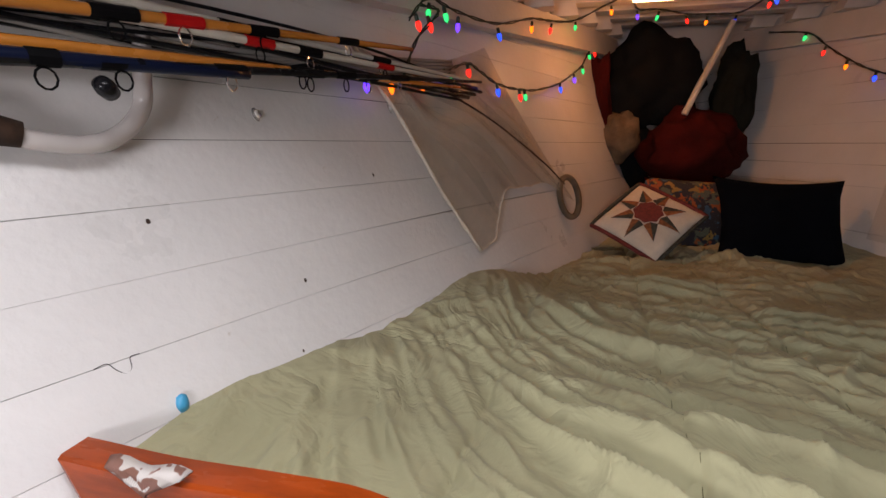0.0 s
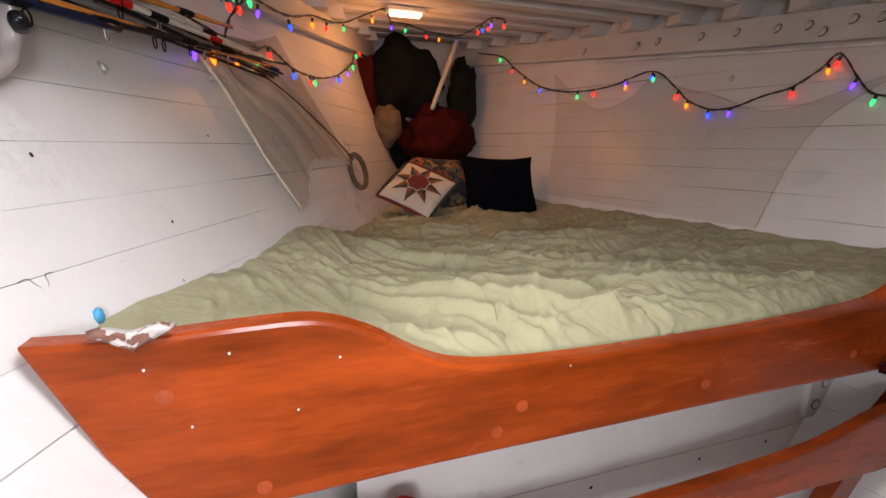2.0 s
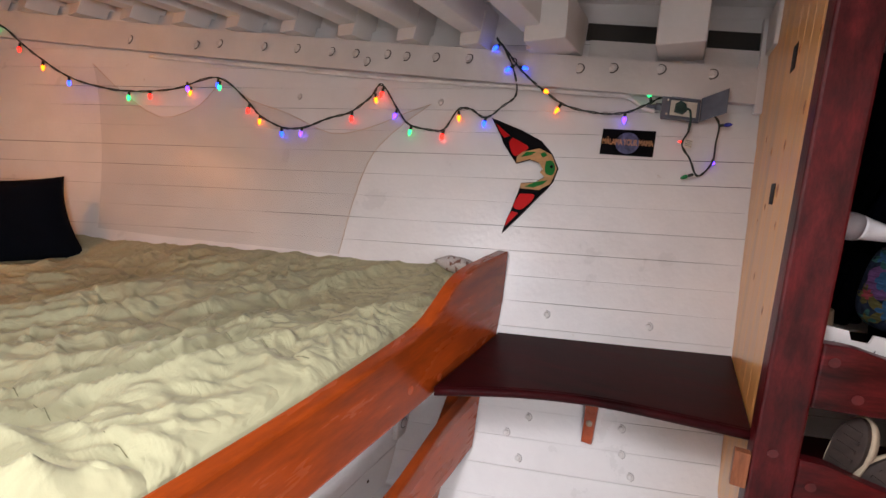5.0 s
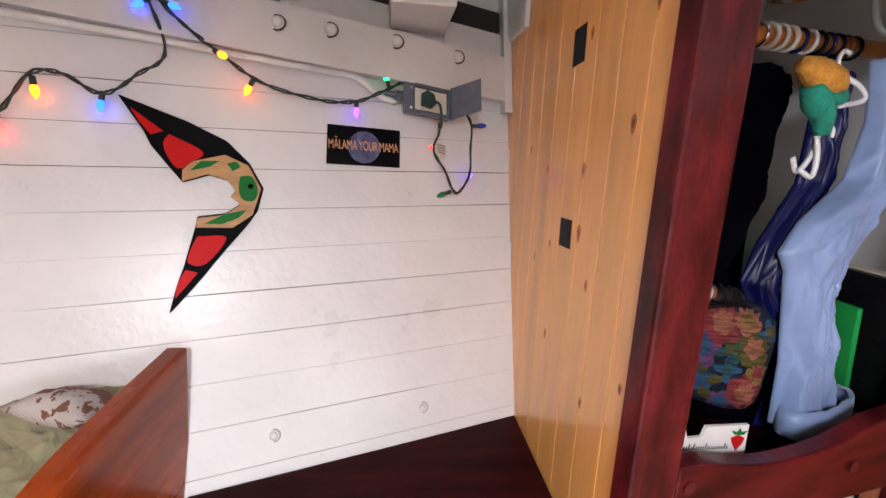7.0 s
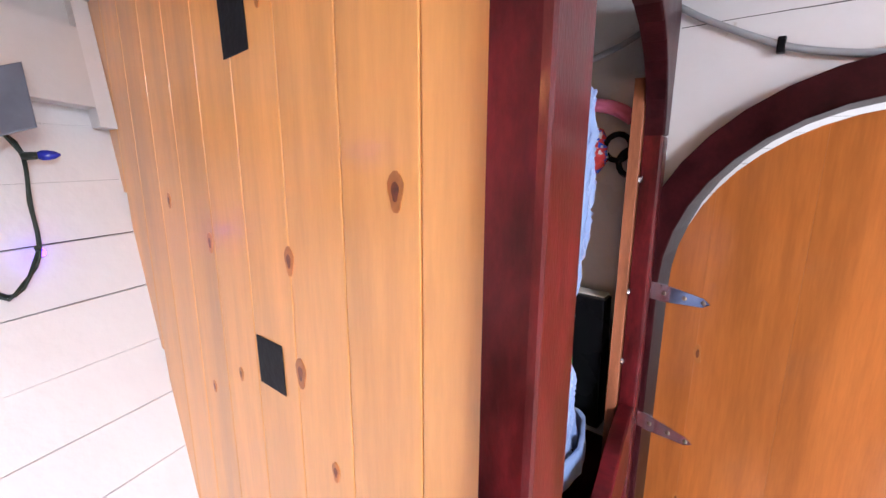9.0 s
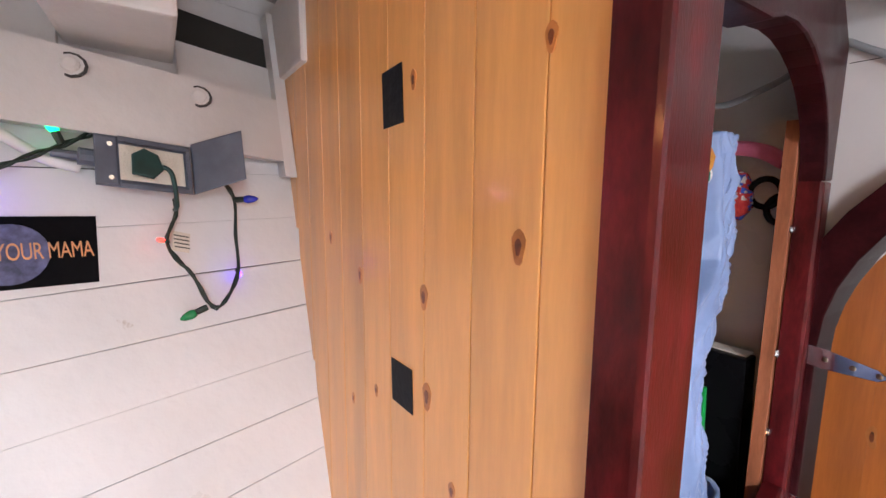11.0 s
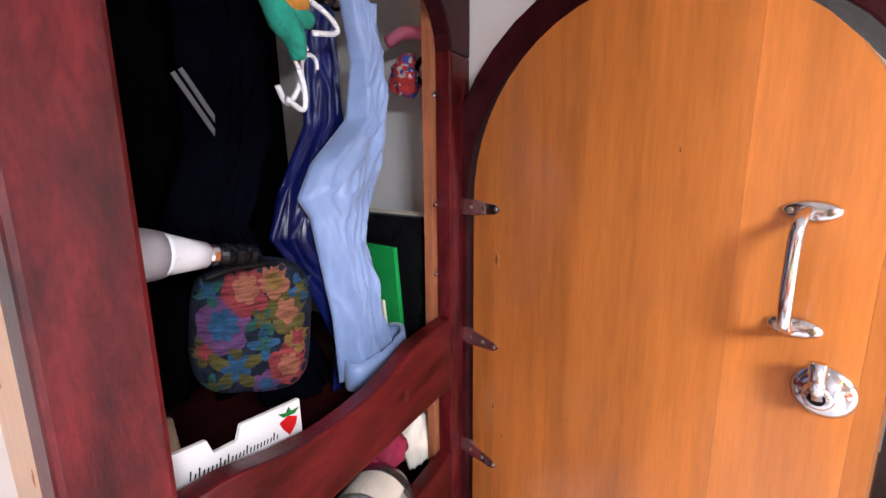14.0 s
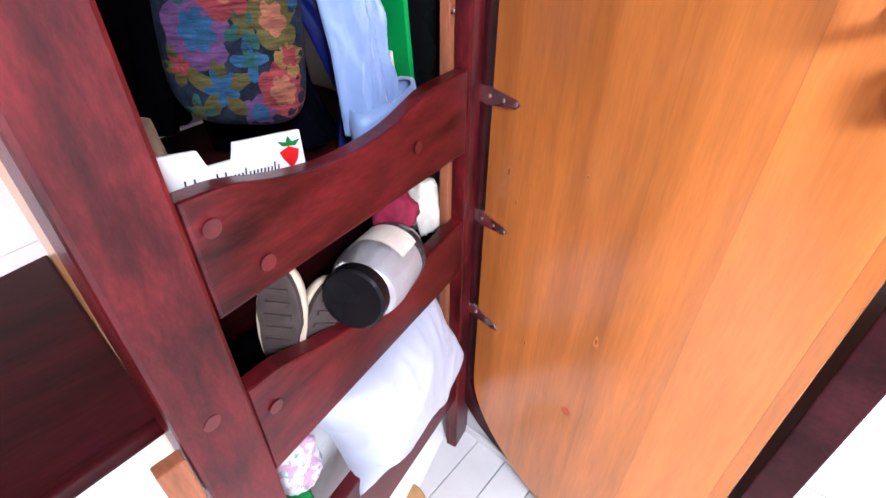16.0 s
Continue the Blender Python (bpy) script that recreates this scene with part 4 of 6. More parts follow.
# overhead and port strands
lights2 = tagged(empty("string_lights", (0, 2.2, 2.08)), "string of small coloured christmas bulbs looped under the deck beams", "string lights")
OVER = [(-0.96, 0.80, 1.74), (-0.935, 0.90, 1.815), (-0.878, 1.025, 1.81), (-0.784, 1.242, 1.825), (-0.683, 1.521, 1.905), (-0.609, 1.697, 1.935), (-0.5, 1.975, 2.0), (-0.36, 1.93, 2.05), (-0.3, 1.76, 2.03), (-0.21, 2.09, 2.06),
        (-0.10, 2.15, 2.068), (0.055, 2.29, 2.075), (0.155, 2.29, 2.068), (0.29, 2.26, 2.06), (0.286, 1.90, 2.04), (0.27, 1.70, 2.025), (0.35, 1.705, 2.025)]
wire([Vector(p) for p in OVER], lights2)
for (x, y, z), colour in zip(((-0.951, 0.829, 1.757), (-0.935, 0.904, 1.802), (-0.878, 1.025, 1.796), (-0.784, 1.242, 1.811), (-0.683, 1.521, 1.894), (-0.609, 1.697, 1.924), (-0.5, 1.975, 1.991), (-0.35, 1.931, 2.039),
                              (-0.213, 2.09, 2.052), (-0.10, 2.156, 2.058), (0.057, 2.29, 2.064), (0.156, 2.29, 2.056), (0.283, 2.28, 2.05), (0.30, 1.95, 2.035), (0.286, 1.88, 2.03), (0.31, 1.82, 2.025), (0.27, 1.70, 2.015), (0.35, 1.70, 2.015)),
                             ("red", "green", "violet", "blue", "orange", "red", "green", "orange", "violet", "green", "red", "orange", "blue", "red", "blue", "red", "violet", "red")):
    bulb((x, y, z), (random.uniform(-0.3, 0.3), random.uniform(-0.3, 0.3), -1), BULB[colour], lights2)
PORTRUN = [(2.35, 1.95), (2.2, 1.90), (2.055, 1.815), (1.912, 1.756), (1.733, 1.693), (1.513, 1.642), (1.36, 1.628), (1.224, 1.632), (1.142, 1.662), (1.082, 1.679), (0.963, 1.639), (0.831, 1.604),
           (0.724, 1.591), (0.63, 1.585)]
wire([on_port(y, z, 0.05) for y, z in PORTRUN], lights2)
wire([on_port(0.75, 1.59, 0.06), on_port(0.82, 1.70, 0.09), on_port(0.9, 1.78, 0.12), Vector((-0.95, 0.86, 1.79))], lights2)
for y, z, colour in ((2.3, 1.93, "red"), (2.2, 1.9, "green"), (2.05, 1.81, "green"), (1.91, 1.75, "violet"), (1.73, 1.69, "blue"), (1.40, 1.63, "green"), (1.36, 1.625, "red"), (1.22, 1.63, "blue"),
                     (1.08, 1.675, "red"), (0.97, 1.635, "green"), (0.95, 1.64, "violet"), (0.84, 1.61, "orange"), (0.64, 1.585, "violet"), (0.72, 1.59, "orange")):
    bulb(on_port(y, z, 0.05), (0.2, random.uniform(-0.3, 0.3), -1), BULB[colour], lights2)
bulb(on_port(0.86, 1.76, 0.11), (0.2, 0.3, -1), BULB["red"], lights2)
bulb(on_port(0.93, 1.80, 0.12), (0.2, 0.3, -1), BULB["green"], lights2)

# ceiling lamp under a deck beam over the bow
bm = bmesh.new()
box(bm, -0.21, 1.71, 2.018, 0.20, 0.08, 0.022, 0.006)
lamp = tagged(part("ceiling_lamp", bm, WHITE_DECK), "small oblong warm lamp lit under a deck beam", "lamp")
bm = bmesh.new()
box(bm, -0.21, 1.71, 2.0, 0.16, 0.055, 0.014, 0.006)
part("lens", bm, glow("warm_lens", (1.0, 0.72, 0.42), 9.0), lamp, "glowing frosted lens")

# ---- fishing rods slung on the port side ----
def rod(name, y0, z0, y1, z1, r0, r1, off, mat, wraps, label, sag=0.0):
    a, b = on_port(y0, z0, off), on_port(y1, z1, off)
    ob = tagged(empty(name, a), label, "fishing rod", group="fishing rods")
    def at(t):
        p = a.lerp(b, t)
        p.z -= sag * math.sin(math.pi * t)
        # follows the curve of the side
        p.x = max(p.x, port(p.y, p.z) + off)
        return p
    bm = bmesh.new()
    tube(bm, [at(k / 14) for k in range(15)], [r0 + (r1 - r0) * k / 14 for k in range(15)], 8)
    under(part("blank", bm, mat, smooth=True), ob)
    for i, (t, wm) in enumerate(wraps):
        r = r0 + (r1 - r0) * t
        bm = bmesh.new()
        tube(bm, [at(t - 0.025), at(t), at(t + 0.025)], r + 0.0015, 8)
        under(part("wrap", bm, wm), ob)
        bm = bmesh.new()
        p = at(t)
        tube(bm, [p + Vector((0.0, 0.012 * math.cos(u), -r - 0.013 + 0.012 * math.sin(u))) for u in [k * math.pi / 5 for k in range(10)]], 0.0014, 5, closed=True)
        under(part("guide", bm, CHROME if i % 2 else BLACK), ob)
    return ob


rod("fishing_rod", -0.30, 1.548, 0.72, 1.652, 0.0095, 0.005, 0.13, RODORANGE, [(0.42, BLACK), (0.5, RED), (0.62, BLACK), (0.8, BLACK)], "orange fishing rod with black and red wraps")
rod("fishing_rod", -0.30, 1.49, 0.62, 1.575, 0.008, 0.005, 0.13, RODBLACK, [(0.45, BLACK), (0.6, BLACK), (0.85, BLACK)], "black fishing rod slung along the hull")
rod("fishing_rod", -0.25, 1.508, 0.28, 1.538, 0.010, 0.008, 0.135, RODBLUE, [(0.55, BLACK)], "dark blue rod butt with reel seat")
rod("fishing_rod", -0.1, 1.59, 0.85, 1.600, 0.009, 0.004, 0.12, RODWHITE, [(0.45, RED), (0.55, BLACK), (0.75, RED)], "ivory fishing rod with red and black wraps")
rod("fishing_rod", -0.1, 1.535, 0.9, 1.585, 0.008, 0.004, 0.11, RODORANGE, [(0.5, BLACK), (0.66, BLACK)], "thin orange fishing rod")
rod("fishing_rod", 0.0, 1.62, 1.05, 1.612, 0.008, 0.003, 0.10, RODWHITE, [(0.3, BLACK), (0.6, BLACK)], "pale slim fishing rod")
rod("fishing_rod", -0.2, 1.50, 1.0, 1.61, 0.008, 0.004, 0.12, RODBLACK, [(0.5, BLACK), (0.7, BLACK)], "slim black fishing rod")
bm = bmesh.new()
lathe(bm, [(0.006, -0.03), (0.02, -0.025), (0.024, 0), (0.02, 0.02), (0.008, 0.026)], Matrix.Translation(on_port(0.085, 1.497, 0.14)) @ Matrix.Scale(0.5, 4) @ pose(0, 0, 0, 60, 0, 20), 14)
tagged(part("fishing_reel", bm, RODBLACK, smooth=True), "small black fishing reel under the rods", "fishing reel")
bm = bmesh.new()
tube(bm, smooth_line([on_port(0.05, 1.66, 0.12), on_port(0.2, 1.68, 0.13), on_port(0.36, 1.74, 0.14), on_port(0.42, 1.78, 0.14)], 5), 0.011, 8)
tagged(part("cable", bm, HOSE, smooth=True), "pale cable slung above the rods", "cable")
bm = bmesh.new()
box(bm, 0, 0, 0, 0.10, 0.28, 0.10, 0.012, Matrix.Translation(on_port(0.32, 1.77, 0.16)) @ pose(0, 0, 0, 0, 20, -18))
tagged(part("equipment_case", bm, GREYBOX), "dark grey equipment case fixed above the rods", "case")
# White cable colour greyed to hold the shade behind the rods.
CABLESHADED = material("shaded_white_cable", (0.28, 0.26, 0.24), rough=0.6)
for k in range(5):
    bm = bmesh.new()
    tube(bm, smooth_line([on_port(-0.05 + 0.02 * k, 1.64 - 0.015 * k, 0.06), on_port(0.3, 1.61 - 0.012 * k, 0.07), on_port(0.65, 1.60 + 0.006 * k, 0.06), on_port(1.0, 1.63 + 0.01 * k, 0.05)], 5), 0.0045, 6)
    tagged(part("cable", bm, CABLESHADED, smooth=True), "thin white cable bunched behind the fishing rods", "cable", group="cables behind the rods")
# Random black lines stand for loose clutter and also darken this shaded corner.
wires = random.Random(5)
for k in range(9):
    bm = bmesh.new()
    z0, z1 = wires.uniform(1.54, 1.66), wires.uniform(1.57, 1.66)
    tube(bm, smooth_line([on_port(-0.25 + 0.03 * k, z0, 0.05), on_port(0.2, (z0 + z1) / 2 + wires.uniform(-0.02, 0.02), wires.uniform(0.04, 0.10)), on_port(0.6, z1 + wires.uniform(-0.02, 0.01), wires.uniform(0.05, 0.10)),
                          on_port(0.95 + 0.02 * k, z1 - 0.02, 0.05)], 5), wires.choice((0.003, 0.004, 0.0055)), 6)
    tagged(part("cable", bm, RODBLACK, smooth=True), "thin black line among the fishing rods, added as clutter and shade", "cable", group="lines among the rods")
bm = bmesh.new()
tube(bm, smooth_line([on_port(0.215, 1.70, 0.05), on_port(0.21, 1.60, 0.06), on_port(0.197, 1.524, 0.045), on_port(0.189, 1.485, 0.035), on_port(0.163, 1.455, 0.035), on_port(0.132, 1.436, 0.035),
                      on_port(0.099, 1.430, 0.035), on_port(0.06, 1.436, 0.035), on_port(0.02, 1.45, 0.035)], 6), 0.0125, 12)
hose = tagged(part("hose", bm, HOSE, smooth=True), "milky clear hose looped down the hull", "hose")
bm = bmesh.new()
tube(bm, [on_port(0.05, 1.442, 0.037), on_port(0.02, 1.45, 0.037), on_port(-0.05, 1.49, 0.045), on_port(-0.10, 1.52, 0.05)], [0.016, 0.02, 0.026, 0.026], 12)
tagged(part("drain_fitting", bm, CORK, smooth=True), "dark brown pipe fitting at the hose end", "pipe fitting")

# ---- netting ----
GAUZE = material("cream_gauze", (0.54, 0.39, 0.27), rough=0.9, spec=0.0, alpha=0.15, vary=0.15, scale=9, bump=0.4, fine=400)
GAUZE_PORT = material("tan_net_mesh", (0.46, 0.33, 0.21), rough=0.9, spec=0.0, alpha=0.30, vary=0.15, scale=9, bump=0.4, fine=400)


def net_sheet(name, corner, n, m, label, mat=None):
    """Netting too fine to tell its cords apart, hung in soft waves between four edges."""
    ob = tagged(empty(name, corner(0.5, 0.5)), label, "net")
    bm = bmesh.new()
    g = [[bm.verts.new(corner(i / n, j / m)) for i in range(n + 1)] for j in range(m + 1)]
    for a, b in zip(g, g[1:]):
        for i in range(n):
            bm.faces.new((a[i], a[i + 1], b[i + 1], b[i]))
    under(part("mesh", bm, mat or GAUZE, smooth=True), ob)
    return ob


def net_cords(corner, owner, cells, radius, lift):
    """Crossing diagonal cords of a knotted net, as one part."""
    bm = bmesh.new()
    for way in (1, -1):
        for k in range(-cells, cells):
            run = []
            for q in range(31):
                v = q / 30
                u = (k / cells + v) if way == 1 else (1 - k / cells - v)
                if 0 <= u <= 1:
                    run.append(corner(u, v) + Vector((lift, 0, 0)))
            if len(run) > 2:
                tube(bm, run, radius, 3)
    ob = under(part("cord_mesh", bm, CORD), owner)
    return tagged(ob, kind="stuff")


PNET_TOP = [(0.675, 1.66), (0.80, 1.635), (0.95, 1.66), (1.10, 1.70), (1.275, 1.76)]
PNET_LOW = [(0.895, 1.122), (0.97, 1.14), (1.04, 1.20), (1.11, 1.276), (1.25, 1.282), (1.424, 1.28), (1.60, 1.19)]
PNET_AFT = [(0.675, 1.66), (0.735, 1.50), (0.80, 1.33), (0.895, 1.122)]
PNET_FORE = [(1.275, 1.76), (1.36, 1.58), (1.48, 1.38), (1.60, 1.19)]


CURVES = {}


def along(points, t):
    """A place at share t of a smooth curve through points."""
    key = tuple(points)
    if key not in CURVES:
        run = smooth_line([(a, b, 0) for a, b in points], 8)
        CURVES[key] = ([p.x for p in run], [p.y for p in run])
    xs, zs = CURVES[key]
    n = len(xs) - 1
    return Vector((float(np.interp(t * n, range(n + 1), xs)), float(np.interp(t * n, range(n + 1), zs))))


def drape(top, low, first, last, u, v):
    """A patch blended between four bounding curves."""
    a, b, c, d = along(top, u), along(low, u), along(first, v), along(last, v)
    p00, p10, p01, p11 = along(top, 0), along(top, 1), along(low, 0), along(low, 1)
    return a * (1 - v) + b * v + c * (1 - u) + d * u - p00 * (1 - u) * (1 - v) - p10 * u * (1 - v) - p01 * (1 - u) * v - p11 * u * v


def port_net(u, v):
    p = drape(PNET_TOP, PNET_LOW, PNET_AFT, PNET_FORE, u, v)
    sag = 0.030 * math.sin(math.pi * v) * math.sin(math.pi * u) + 0.012 * math.sin(10 * u + 5 * v) * math.sin(math.pi * min(1, 2 * v)) + 0.007 * math.sin(23 * u - 9 * v)
    return on_port(p.x, p.y, 0.016 + max(0, sag))


port_netting = net_sheet("fishing_net", port_net, 60, 48, "cream fishing net pinned up as a drape on the hull", GAUZE_PORT)
net_cords(port_net, port_netting, 48, 0.0007, 0.001)
bm = bmesh.new()
tube(bm, [port_net(0, k / 24) + Vector((0.004, 0.002 * math.sin(k * 2.1), 0)) for k in range(25)], [0.0045 + 0.0015 * (k % 3 == 0) for k in range(25)], 7)
under(part("edge_rope", bm, CORD, smooth=True), port_netting)
bm = bmesh.new()
tube(bm, [port_net(k / 30, 1) + Vector((0.004, 0, 0.003 * math.sin(k * 2.3))) for k in range(24)], [0.0025 + 0.0015 * (k % 2) for k in range(24)], 6)
under(part("hem", bm, CORD, smooth=True), port_netting)
for u0, u1, bend in ((0.05, 0.62, 0.10), (0.22, 0.80, 0.07), (0.45, 0.92, 0.05), (0.02, 0.35, 0.05)):
    # gathered folds, where the net lies double
    bm = bmesh.new()
    rows = [[bm.verts.new(port_net(min(1, max(0, u0 + (u1 - u0) * v + bend * math.sin(math.pi * v) + w * (0.4 + 0.6 * math.sin(math.pi * v)))), v) + Vector((0.004 + abs(w) * 0.05, 0, 0)))
             for w in (-0.035, -0.012, 0.012, 0.035)] for v in [k / 24 for k in range(25)]]
    for p, q in zip(rows, rows[1:]):
        for i in range(3):
            bm.faces.new((p[i], p[i + 1], q[i + 1], q[i]))
    under(part("fold", bm, GAUZE, smooth=True), port_netting)
bm = bmesh.new()
tube(bm, smooth_line([on_port(0.86, 1.60, 0.05), on_port(1.08, 1.52, 0.055), on_port(1.25, 1.44, 0.05), on_port(1.40, 1.35, 0.05), on_port(1.52, 1.27, 0.04)], 6), 0.003, 6)
under(part("cord", bm, CORK), port_netting)
bm = bmesh.new()
q = Vector((0.6, -0.75, 0.3)).to_track_quat("Z", "Y").to_matrix().to_4x4()
tube(bm, [Matrix.Translation(on_port(1.54, 1.215, 0.035)) @ q @ Vector((0.05 * math.cos(a), 0.085 * math.sin(a), 0)) for a in [k * math.pi / 12 for k in range(24)]], 0.013, 8, closed=True)
under(part("float_ring", bm, TANBAG, smooth=True), port_netting)

SNET_TOP = [(1.93, 1.80), (1.76, 1.675), (1.54, 1.557), (1.375, 1.61), (1.29, 1.715), (1.14, 1.64), (0.96, 1.585), (0.75, 1.503), (0.586, 1.533), (0.478, 1.584), (0.362, 1.63)]
SNET_LOW = [(1.68, 1.06), (1.32, 1.04), (0.98, 1.03), (0.605, 1.02)]
SNET_FORE = [(1.93, 1.80), (1.84, 1.62), (1.76, 1.40), (1.68, 1.06)]
SNET_AFT = [(0.362, 1.63), (0.465, 1.537), (0.555, 1.42), (0.594, 1.247), (0.605, 1.02)]


def star_net(u, v):
    p = drape(SNET_TOP, SNET_LOW, SNET_FORE, SNET_AFT, u, v)
    return on_star(p.x, p.y, 0.014 + 0.008 * math.sin(14 * u + 3 * v) * math.sin(math.pi * v))


star_netting = net_sheet("fishing_net", star_net, 80, 40, "fine cream net draped flat against white planking")
for nm, run in (("hem", [star_net(k / 30, 0) for k in range(31)]), ("side_hem", [star_net(1, k / 16) for k in range(17)])):
    bm = bmesh.new()
    tube(bm, run, 0.0012, 5)
    under(part(nm, bm, NETTING, smooth=True), star_netting)

# ---- pillows ----
def pillow(bm, w, h, d, m, n=16, pinch=0.12):
    def pt(i, j, side):
        u, v = i / n * 2 - 1, j / n * 2 - 1
        e = max(0.0, (1 - abs(u) ** 2.6) * (1 - abs(v) ** 2.6)) ** 0.55
        x = u * w / 2 * (1 - pinch * (1 - v * v) * abs(u) ** 2)
        y = v * h / 2 * (1 - pinch * (1 - u * u) * abs(v) ** 2)
        return Vector((x, y, side * d / 2 * e + 0.004 * noise.noise(Vector((u * 3, v * 3, side * 2.0)))))
    top = [[bm.verts.new(m @ pt(i, j, 1)) for i in range(n + 1)] for j in range(n + 1)]
    low = [[bm.verts.new(m @ pt(i, j, -1)) for i in range(n + 1)] for j in range(n + 1)]
    for g in (top, low):
        for a, b in zip(g, g[1:]):
            for i in range(n):
                bm.faces.new((a[i], a[i + 1], b[i + 1], b[i]))
    bmesh.ops.remove_doubles(bm, verts=bm.verts, dist=0.0045)
    return pt


def face_frame(centre, right, up):
    r = Vector(right).normalized()
    u = (Vector(up) - r * Vector(up).dot(r)).normalized()
    return Matrix.Translation(centre) @ Matrix((r, u, r.cross(u))).transposed().to_4x4()


QC, QR, QU = (-0.165, 1.64, 1.105), (0.25, -0.20, -0.12), (0.12, 0.30, 0.26)
qm = face_frame(QC, QR, QU)
quilt = tagged(empty("quilted_pillow", QC), "square quilted pillow with a red and black star", "pillow")
bm = bmesh.new()
pt = pillow(bm, 0.335, 0.335, 0.11, qm, 18, 0.05)
under(part("cover", bm, CREAM, smooth=True), quilt)


def on_quilt(a, b, lift):
    u, v = a / 0.1675, b / 0.1675
    e = max(0.0, (1 - abs(u) ** 2.6) * (1 - abs(v) ** 2.6)) ** 0.55
    return qm @ Vector((a, b, 0.055 * e + lift))


def patch(poly, mat, name, lift=0.006):
    bm = bmesh.new()
    cx, cy = sum(p[0] for p in poly) / len(poly), sum(p[1] for p in poly) / len(poly)
    ring = []
    for (xa, ya), (xb, yb) in zip(poly, poly[1:] + poly[:1]):
        ring += [(xa + (xb - xa) * k / 4, ya + (yb - ya) * k / 4) for k in range(4)]
    prev = [bm.verts.new(on_quilt(a, b, lift)) for a, b in ring]
    for f in (0.66, 0.33):
        cur = [bm.verts.new(on_quilt(cx + (a - cx) * f, cy + (b - cy) * f, lift + 0.001)) for a, b in ring]
        for i in range(len(ring)):
            j = (i + 1) % len(ring)
            bm.faces.new((prev[i], prev[j], cur[j], cur[i]))
        prev = cur
    bm.faces.new(prev)
    under(part(name, bm, mat, smooth=True), quilt)


for k in range(8):
    a0 = k * math.pi / 4
    tip, side = 0.148, 0.072
    for s_ in (-1, 1):
        a1 = a0 + s_ * math.pi / 8
        patch([(0.055 * math.cos(a0), 0.055 * math.sin(a0)), (side * math.cos(a1), side * math.sin(a1)), (tip * math.cos(a0), tip * math.sin(a0))][::s_], QUILTDARK if s_ > 0 else QUILTRUST, "star_point")
patch([(0.062 * math.cos(k * math.pi / 8) * (1 if k % 2 else 0.86), 0.062 * math.sin(k * math.pi / 8) * (1 if k % 2 else 0.86)) for k in range(16)], QUILTRED, "star_centre", 0.008)
for k in range(4):
    w = 0.162
    cs = [(-w, -w), (w, -w), (w, w), (-w, w)]
    (xa, ya), (xb, yb) = cs[k], cs[(k + 1) % 4]
    bm = bmesh.new()
    tube(bm, [on_quilt(xa + (xb - xa) * i / 10, ya + (yb - ya) * i / 10, 0.0) for i in range(11)], 0.009, 6)
    under(part("border", bm, QUILTDARK if k % 2 else QUILTRED, smooth=True), quilt)

bm = bmesh.new()
pillow(bm, 0.50, 0.385, 0.14, face_frame((0.34, 1.66, 1.115), (1, 0.06, -0.03), (0.02, 0.35, 0.8)), 22, 0.13)
tagged(part("pillow", bm, VELVET, smooth=True), "black velvet pillow leaning at the head of the berth", "pillow")
bm = bmesh.new()
pillow(bm, 0.55, 0.34, 0.14, face_frame((0.12, 1.83, 1.11), (1, 0.1, -0.05), (0.02, 0.3, 0.8)), 16, 0.06)
tagged(part("pillow", bm, PATCHES, smooth=True), "dark printed patchwork pillow behind the others", "pillow")
bm = bmesh.new()
n = 8
g = []
for j in range(n + 1):
    v = j / n
    half = 0.052 * (1 - v) + 0.002
    g.append([bm.verts.new((-1.008 + half * (2 * i / n - 1) + 0.004 * v, -0.049 - 0.004 * math.sin(i * 1.9 + v) * v - (0.003 if v > 0.1 else -0.012), 1.093 - 0.028 * v + 0.004 * math.sin(i * 1.2))) for i in range(n + 1)])
for a, b in zip(g, g[1:]):
    for i in range(n):
        bm.faces.new((a[i], a[i + 1], b[i + 1], b[i]))
cloth = tagged(part("cloth", bm, BROWNPRINT, smooth=True), "corner of brown and white printed cloth over the bunk board", "cloth")
cloth.modifiers.new("thick", "SOLIDIFY").thickness = 0.004
bm = bmesh.new()
lathe(bm, [(0.002, 0), (0.007, 0.002), (0.009, 0.012), (0.007, 0.024), (0.002, 0.028)], Matrix.Translation((-1.10, 0.10, 1.052)), 12)
tagged(part("toy", bm, material("sky_blue_plastic", (0.05, 0.35, 0.6), rough=0.4), smooth=True), "small sky blue plastic toy tucked beside the duvet", "toy")
bm = bmesh.new()
pillow(bm, 0.16, 0.10, 0.06, face_frame((1.09, 0.10, 1.03), (0.3, 1, 0), (-1, 0.3, 0.3)), 10, 0.08)
tagged(part("cushion", bm, BROWNPRINT, smooth=True), "small red and white printed cushion at the bunk end", "cushion")


# ---- gear piled at the bow ----
def lump(name, at, size, mat, label, category, seed, turn=0):
    bm = bmesh.new()
    bmesh.ops.create_icosphere(bm, subdivisions=4, radius=1.0)
    for v in bm.verts:
        p = v.co.copy()
        d = 1 + 0.28 * noise.noise(p * 1.6 + Vector((seed, 0, 0))) + 0.12 * noise.noise(p * 4.5 + Vector((0, seed, 0)))
        f = ridge(Vector((p.x * 3 + seed, p.y * 3, p.z * 1.2)), 4) * 0.10
        v.co = Vector((p.x * size[0], p.y * size[1], p.z * size[2])) * (d + f)
    bmesh.ops.transform(bm, matrix=Matrix.Translation(at) @ pose(0, 0, 0, 0, 0, turn), verts=bm.verts)
    return tagged(part(name, bm, mat, smooth=True), label, category)


